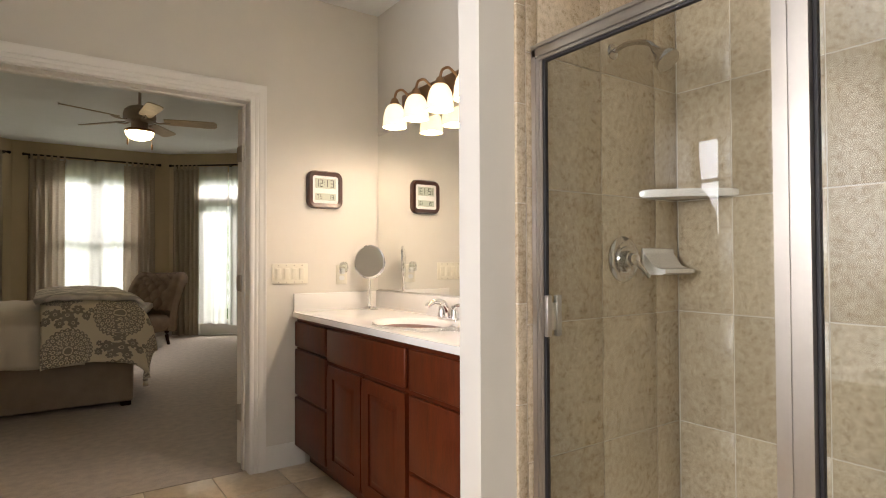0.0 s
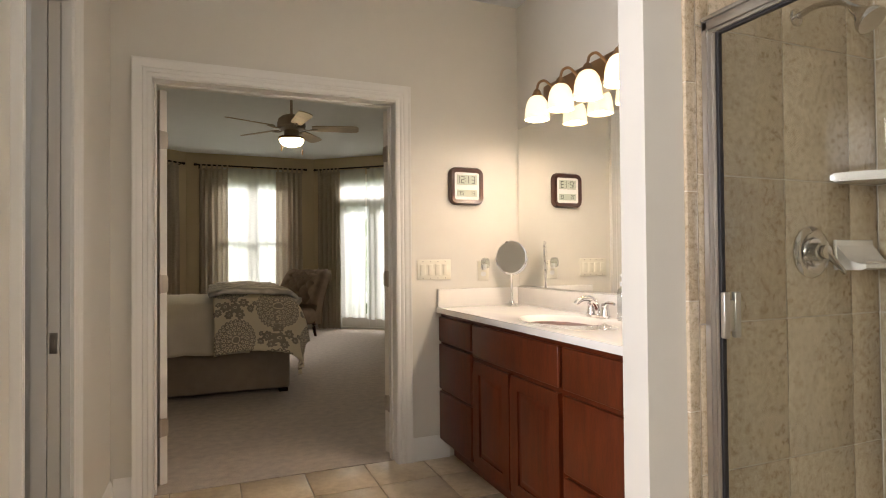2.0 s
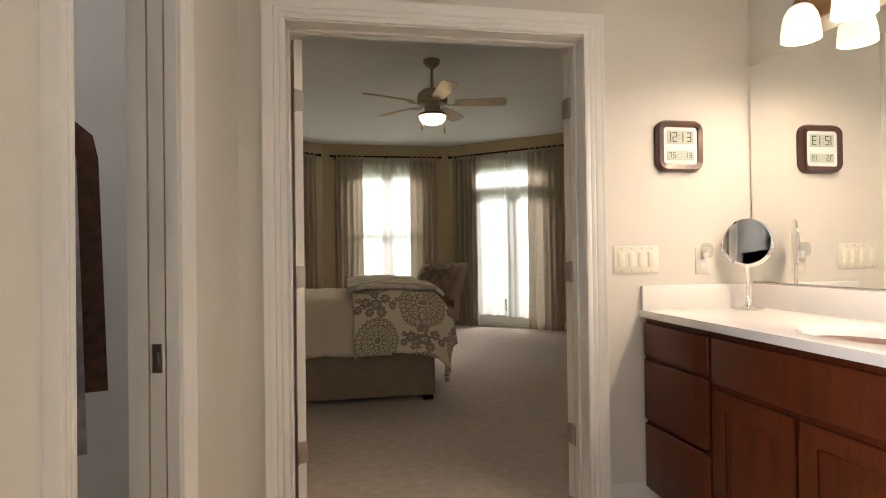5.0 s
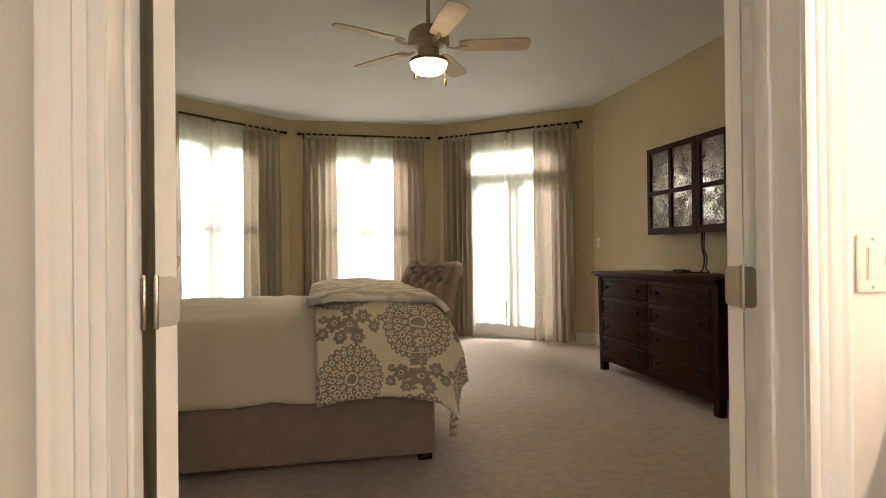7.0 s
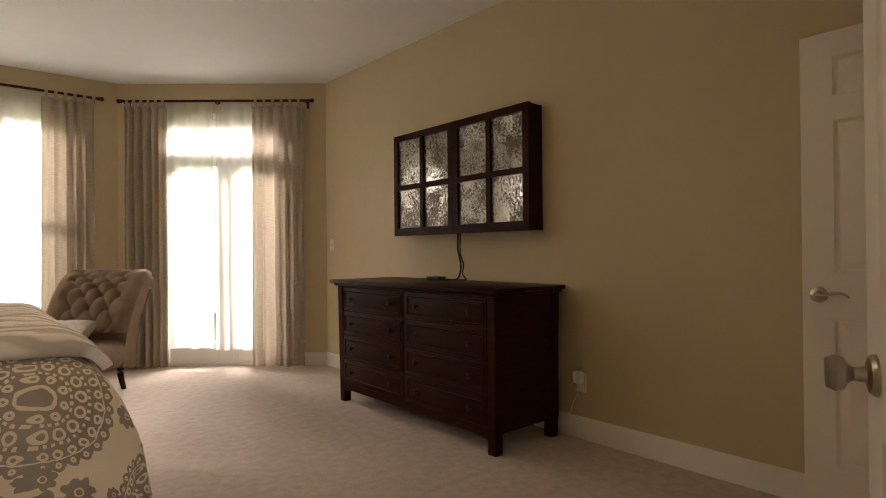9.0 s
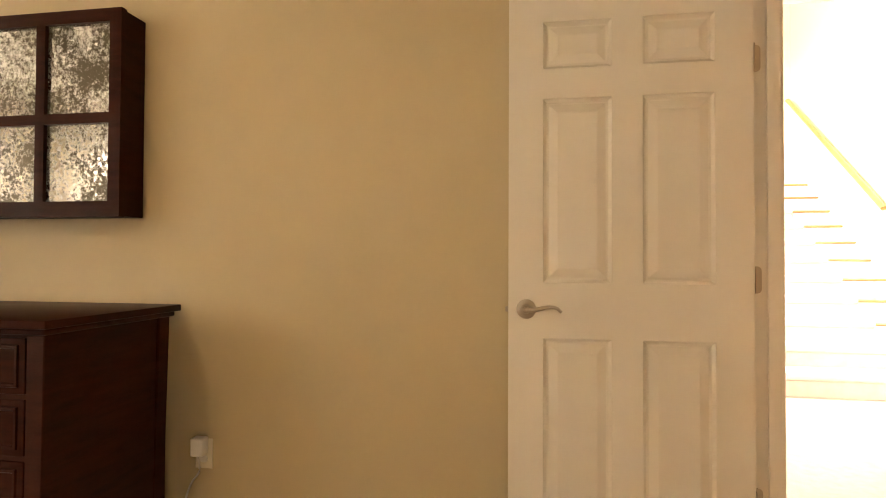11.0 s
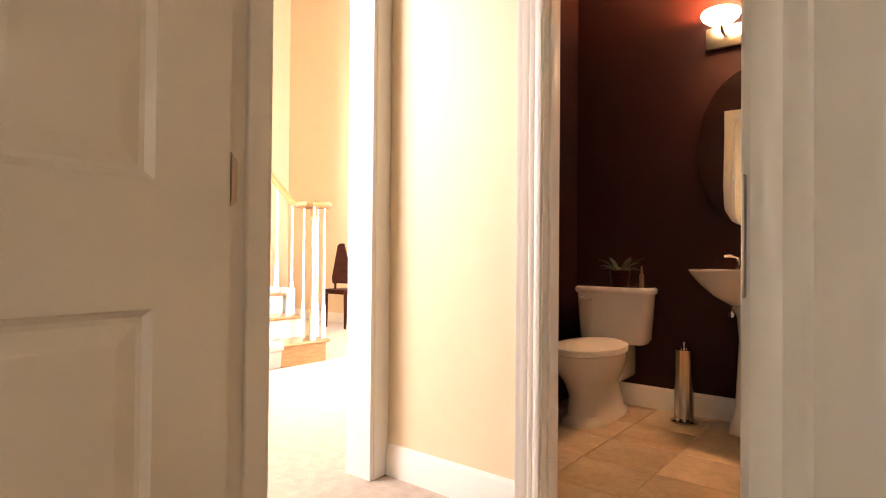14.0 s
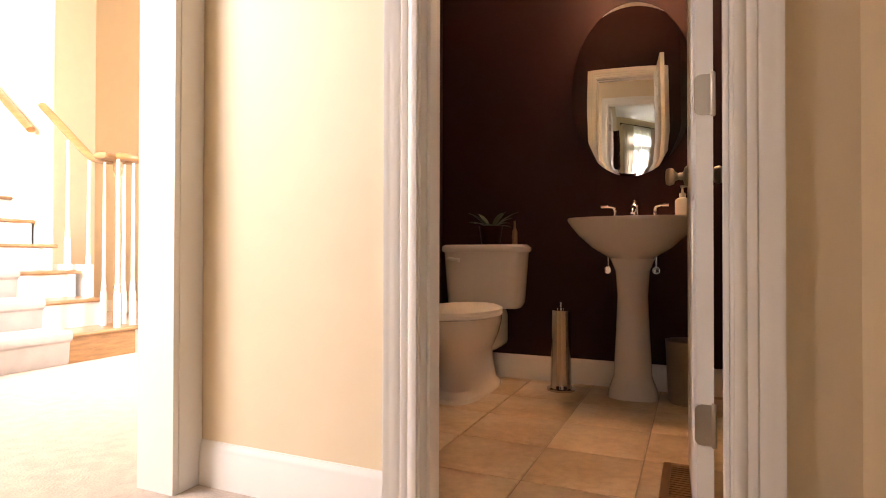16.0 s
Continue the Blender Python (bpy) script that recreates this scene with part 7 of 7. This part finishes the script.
for x, y, z0, z1 in ((6.50, 0.95, RISE, 1.31), (6.62, 0.93, RISE, 1.31), (6.45, 1.10, RISE, 1.31), (6.64, 1.06, RISE, 1.31), (6.85, 1.03, 2 * RISE, 1.34), (7.08, 1.03, 3 * RISE, 1.50), (7.32, 1.03, 4 * RISE, 1.68)):
    bm = bmesh.new()
    lathe(bm, [(0.020, z0), (0.020, z0 + 0.22), (0.013, z0 + 0.25), (0.017, z0 + 0.27), (0.011, z0 + 0.30), (0.009, z1)], 12, Matrix.Translation((x, y, 0)))
    part("baluster", bm, "trim", BA, "white turned baluster")

# cased doorway in the foyer and the dark chair back that shows beside it
casing("trim_foyer_door_casing", (0, -0.9), (-1, 0), -6.9, -5.9, 2.1)
bm = bmesh.new()
prism(bm, [(-0.10, 0.55), (0.12, 0.55), (0.13, 0.62), (0.06, 1.02), (0.03, 1.05), (-0.02, 1.05), (-0.08, 0.8)], -0.02, 0.02, "y")
bm.transform(pose(8.05, -0.60, 0, 0, 0, 30))
FC = thing("foyer_chair", "dark high-backed chair in the foyer", "chair")
part("backrest", bm, "espresso", FC)
bm = bmesh.new()
soft_box(bm, 7.87, 8.27, -0.85, -0.48, 0.42, 0.48, 0.015)
part("seat", bm, "espresso", FC)
for x, y in ((7.89, -0.83), (8.24, -0.83), (7.89, -0.51), (8.24, -0.51)):
    bm = bmesh.new()
    tube(bm, [(x, y, 0.43), (x, y, 0.0)], 0.02, 10, 0.014)
    part("leg", bm, "espresso", FC)
for x in (7.95, 8.13):
    bm = bmesh.new()
    tube(bm, [(x, -0.60 + (x - 8.05) * 0.55, 0.47), (x, -0.60 + (x - 8.05) * 0.55, 0.60)], 0.015, 8)
    part("back_post", bm, "espresso", FC)


# ---- tiles, piece by piece ----
def tile_mesh(name, w, h, t, material, axis):
    """A tile with eased edges; lies in the plane normal to the axis."""
    b = bmesh.new()
    e = 0.0025
    o = [(0, 0), (w, 0), (w, h), (0, h)]
    i = [(e, e), (w - e, e), (w - e, h - e), (e, h - e)]

    def at(p, d):
        return {"z": (p[0], p[1], d), "y": (p[0], -d, p[1]), "x": (-d, p[0], p[1])}[axis]
    r0 = [b.verts.new(at(p, 0)) for p in o]
    r1 = [b.verts.new(at(p, t - e * 0.7)) for p in o]
    r2 = [b.verts.new(at(p, t)) for p in i]
    for q, s in ((r0, r1), (r1, r2)):
        for k in range(4):
            b.faces.new((q[k], q[(k + 1) % 4], s[(k + 1) % 4], s[k]))
    b.faces.new(r2)
    return mesh_of(name, b, material)


CACHE = {}


def lay(parent, xs, ys, joint, t, material, axis, base, skip=None):
    """Tiles between the joint lines xs and ys, on the plane through base."""
    for a, b in zip(xs, xs[1:]):
        for c, d in zip(ys, ys[1:]):
            if skip and skip((a + b) / 2, (c + d) / 2):
                continue
            w, h = b - a - joint, d - c - joint
            if w < 0.01 or h < 0.01:
                continue
            key = (round(w, 4), round(h, 4), axis, material)
            if key not in CACHE:
                CACHE[key] = tile_mesh("tile", w, h, t, material, axis)
            u, v = a + joint / 2, c + joint / 2
            loc = {"z": (u, v, base), "y": (u, base, v), "x": (base, u, v)}[axis]
            piece("tile", CACHE[key], parent, loc)


def steps(lo, hi, joint0, pitch):
    """Joint lines between lo and hi that pass through joint0."""
    out_ = [lo]
    k = math.ceil((lo - joint0) / pitch + 1e-6)
    while joint0 + k * pitch < hi - 1e-6:
        if joint0 + k * pitch > lo + 0.012:
            out_.append(joint0 + k * pitch)
        k += 1
    return out_ + [hi]


FB = bpy.data.objects["floor_bathroom"]
lay(FB, steps(-0.42, 2.08, 0.455, 0.327), steps(-0.9, 3.466, 3.466 - 0.318, 0.318), 0.006, 0.006, "floor_tile", "z", -0.006, lambda x, y: (x > 1.63 and y < 3.4) or (x < -0.12 and y > 1.76) or (1.5 < x and y < 1.78))
FP_ = bpy.data.objects["floor_powder"]
lay(FP_, steps(2.667, 4.40, 3.09, 0.327), steps(0.60, 2.32, 1.04, 0.325), 0.006, 0.006, "floor_tile", "z", -0.006)
# the floor under vanity and out of sight
ZJ = 0.0225
bm = bmesh.new()
add_box(bm, 1.66, 2.5715, 1.6535, 1.6648, 0.0, CH - 0.01)
add_box(bm, 2.5725, 2.5825, -0.6, 1.6535, 0.0, CH - 0.01)
solo("wall_shower_grout", bm, "wall_grout", kind="structure", smooth=False)
WP = bpy.data.objects["wall_partition"]
for ob_, xs_, zs_, ax_, bs_ in ((WP, steps(1.70, 2.569, 2.085, 0.33), steps(0.03, CH - 0.01, ZJ, 0.4605), "y", 1.664 + 0.11), (WP, [1.657, 1.70], steps(0.0, CH - 0.01, 0.01, 0.335), "y", 1.664 + 0.11)):
    lay(ob_, xs_, zs_, 0.004, 0.014, "wall_tile", ax_, bs_)
WSB = bpy.data.objects["wall_shower_back"]
lay(WSB, steps(-0.6, 1.65, 1.418, 0.33), steps(0.03, CH - 0.01, ZJ, 0.4605), 0.004, 0.013, "wall_tile", "x", 2.5825)
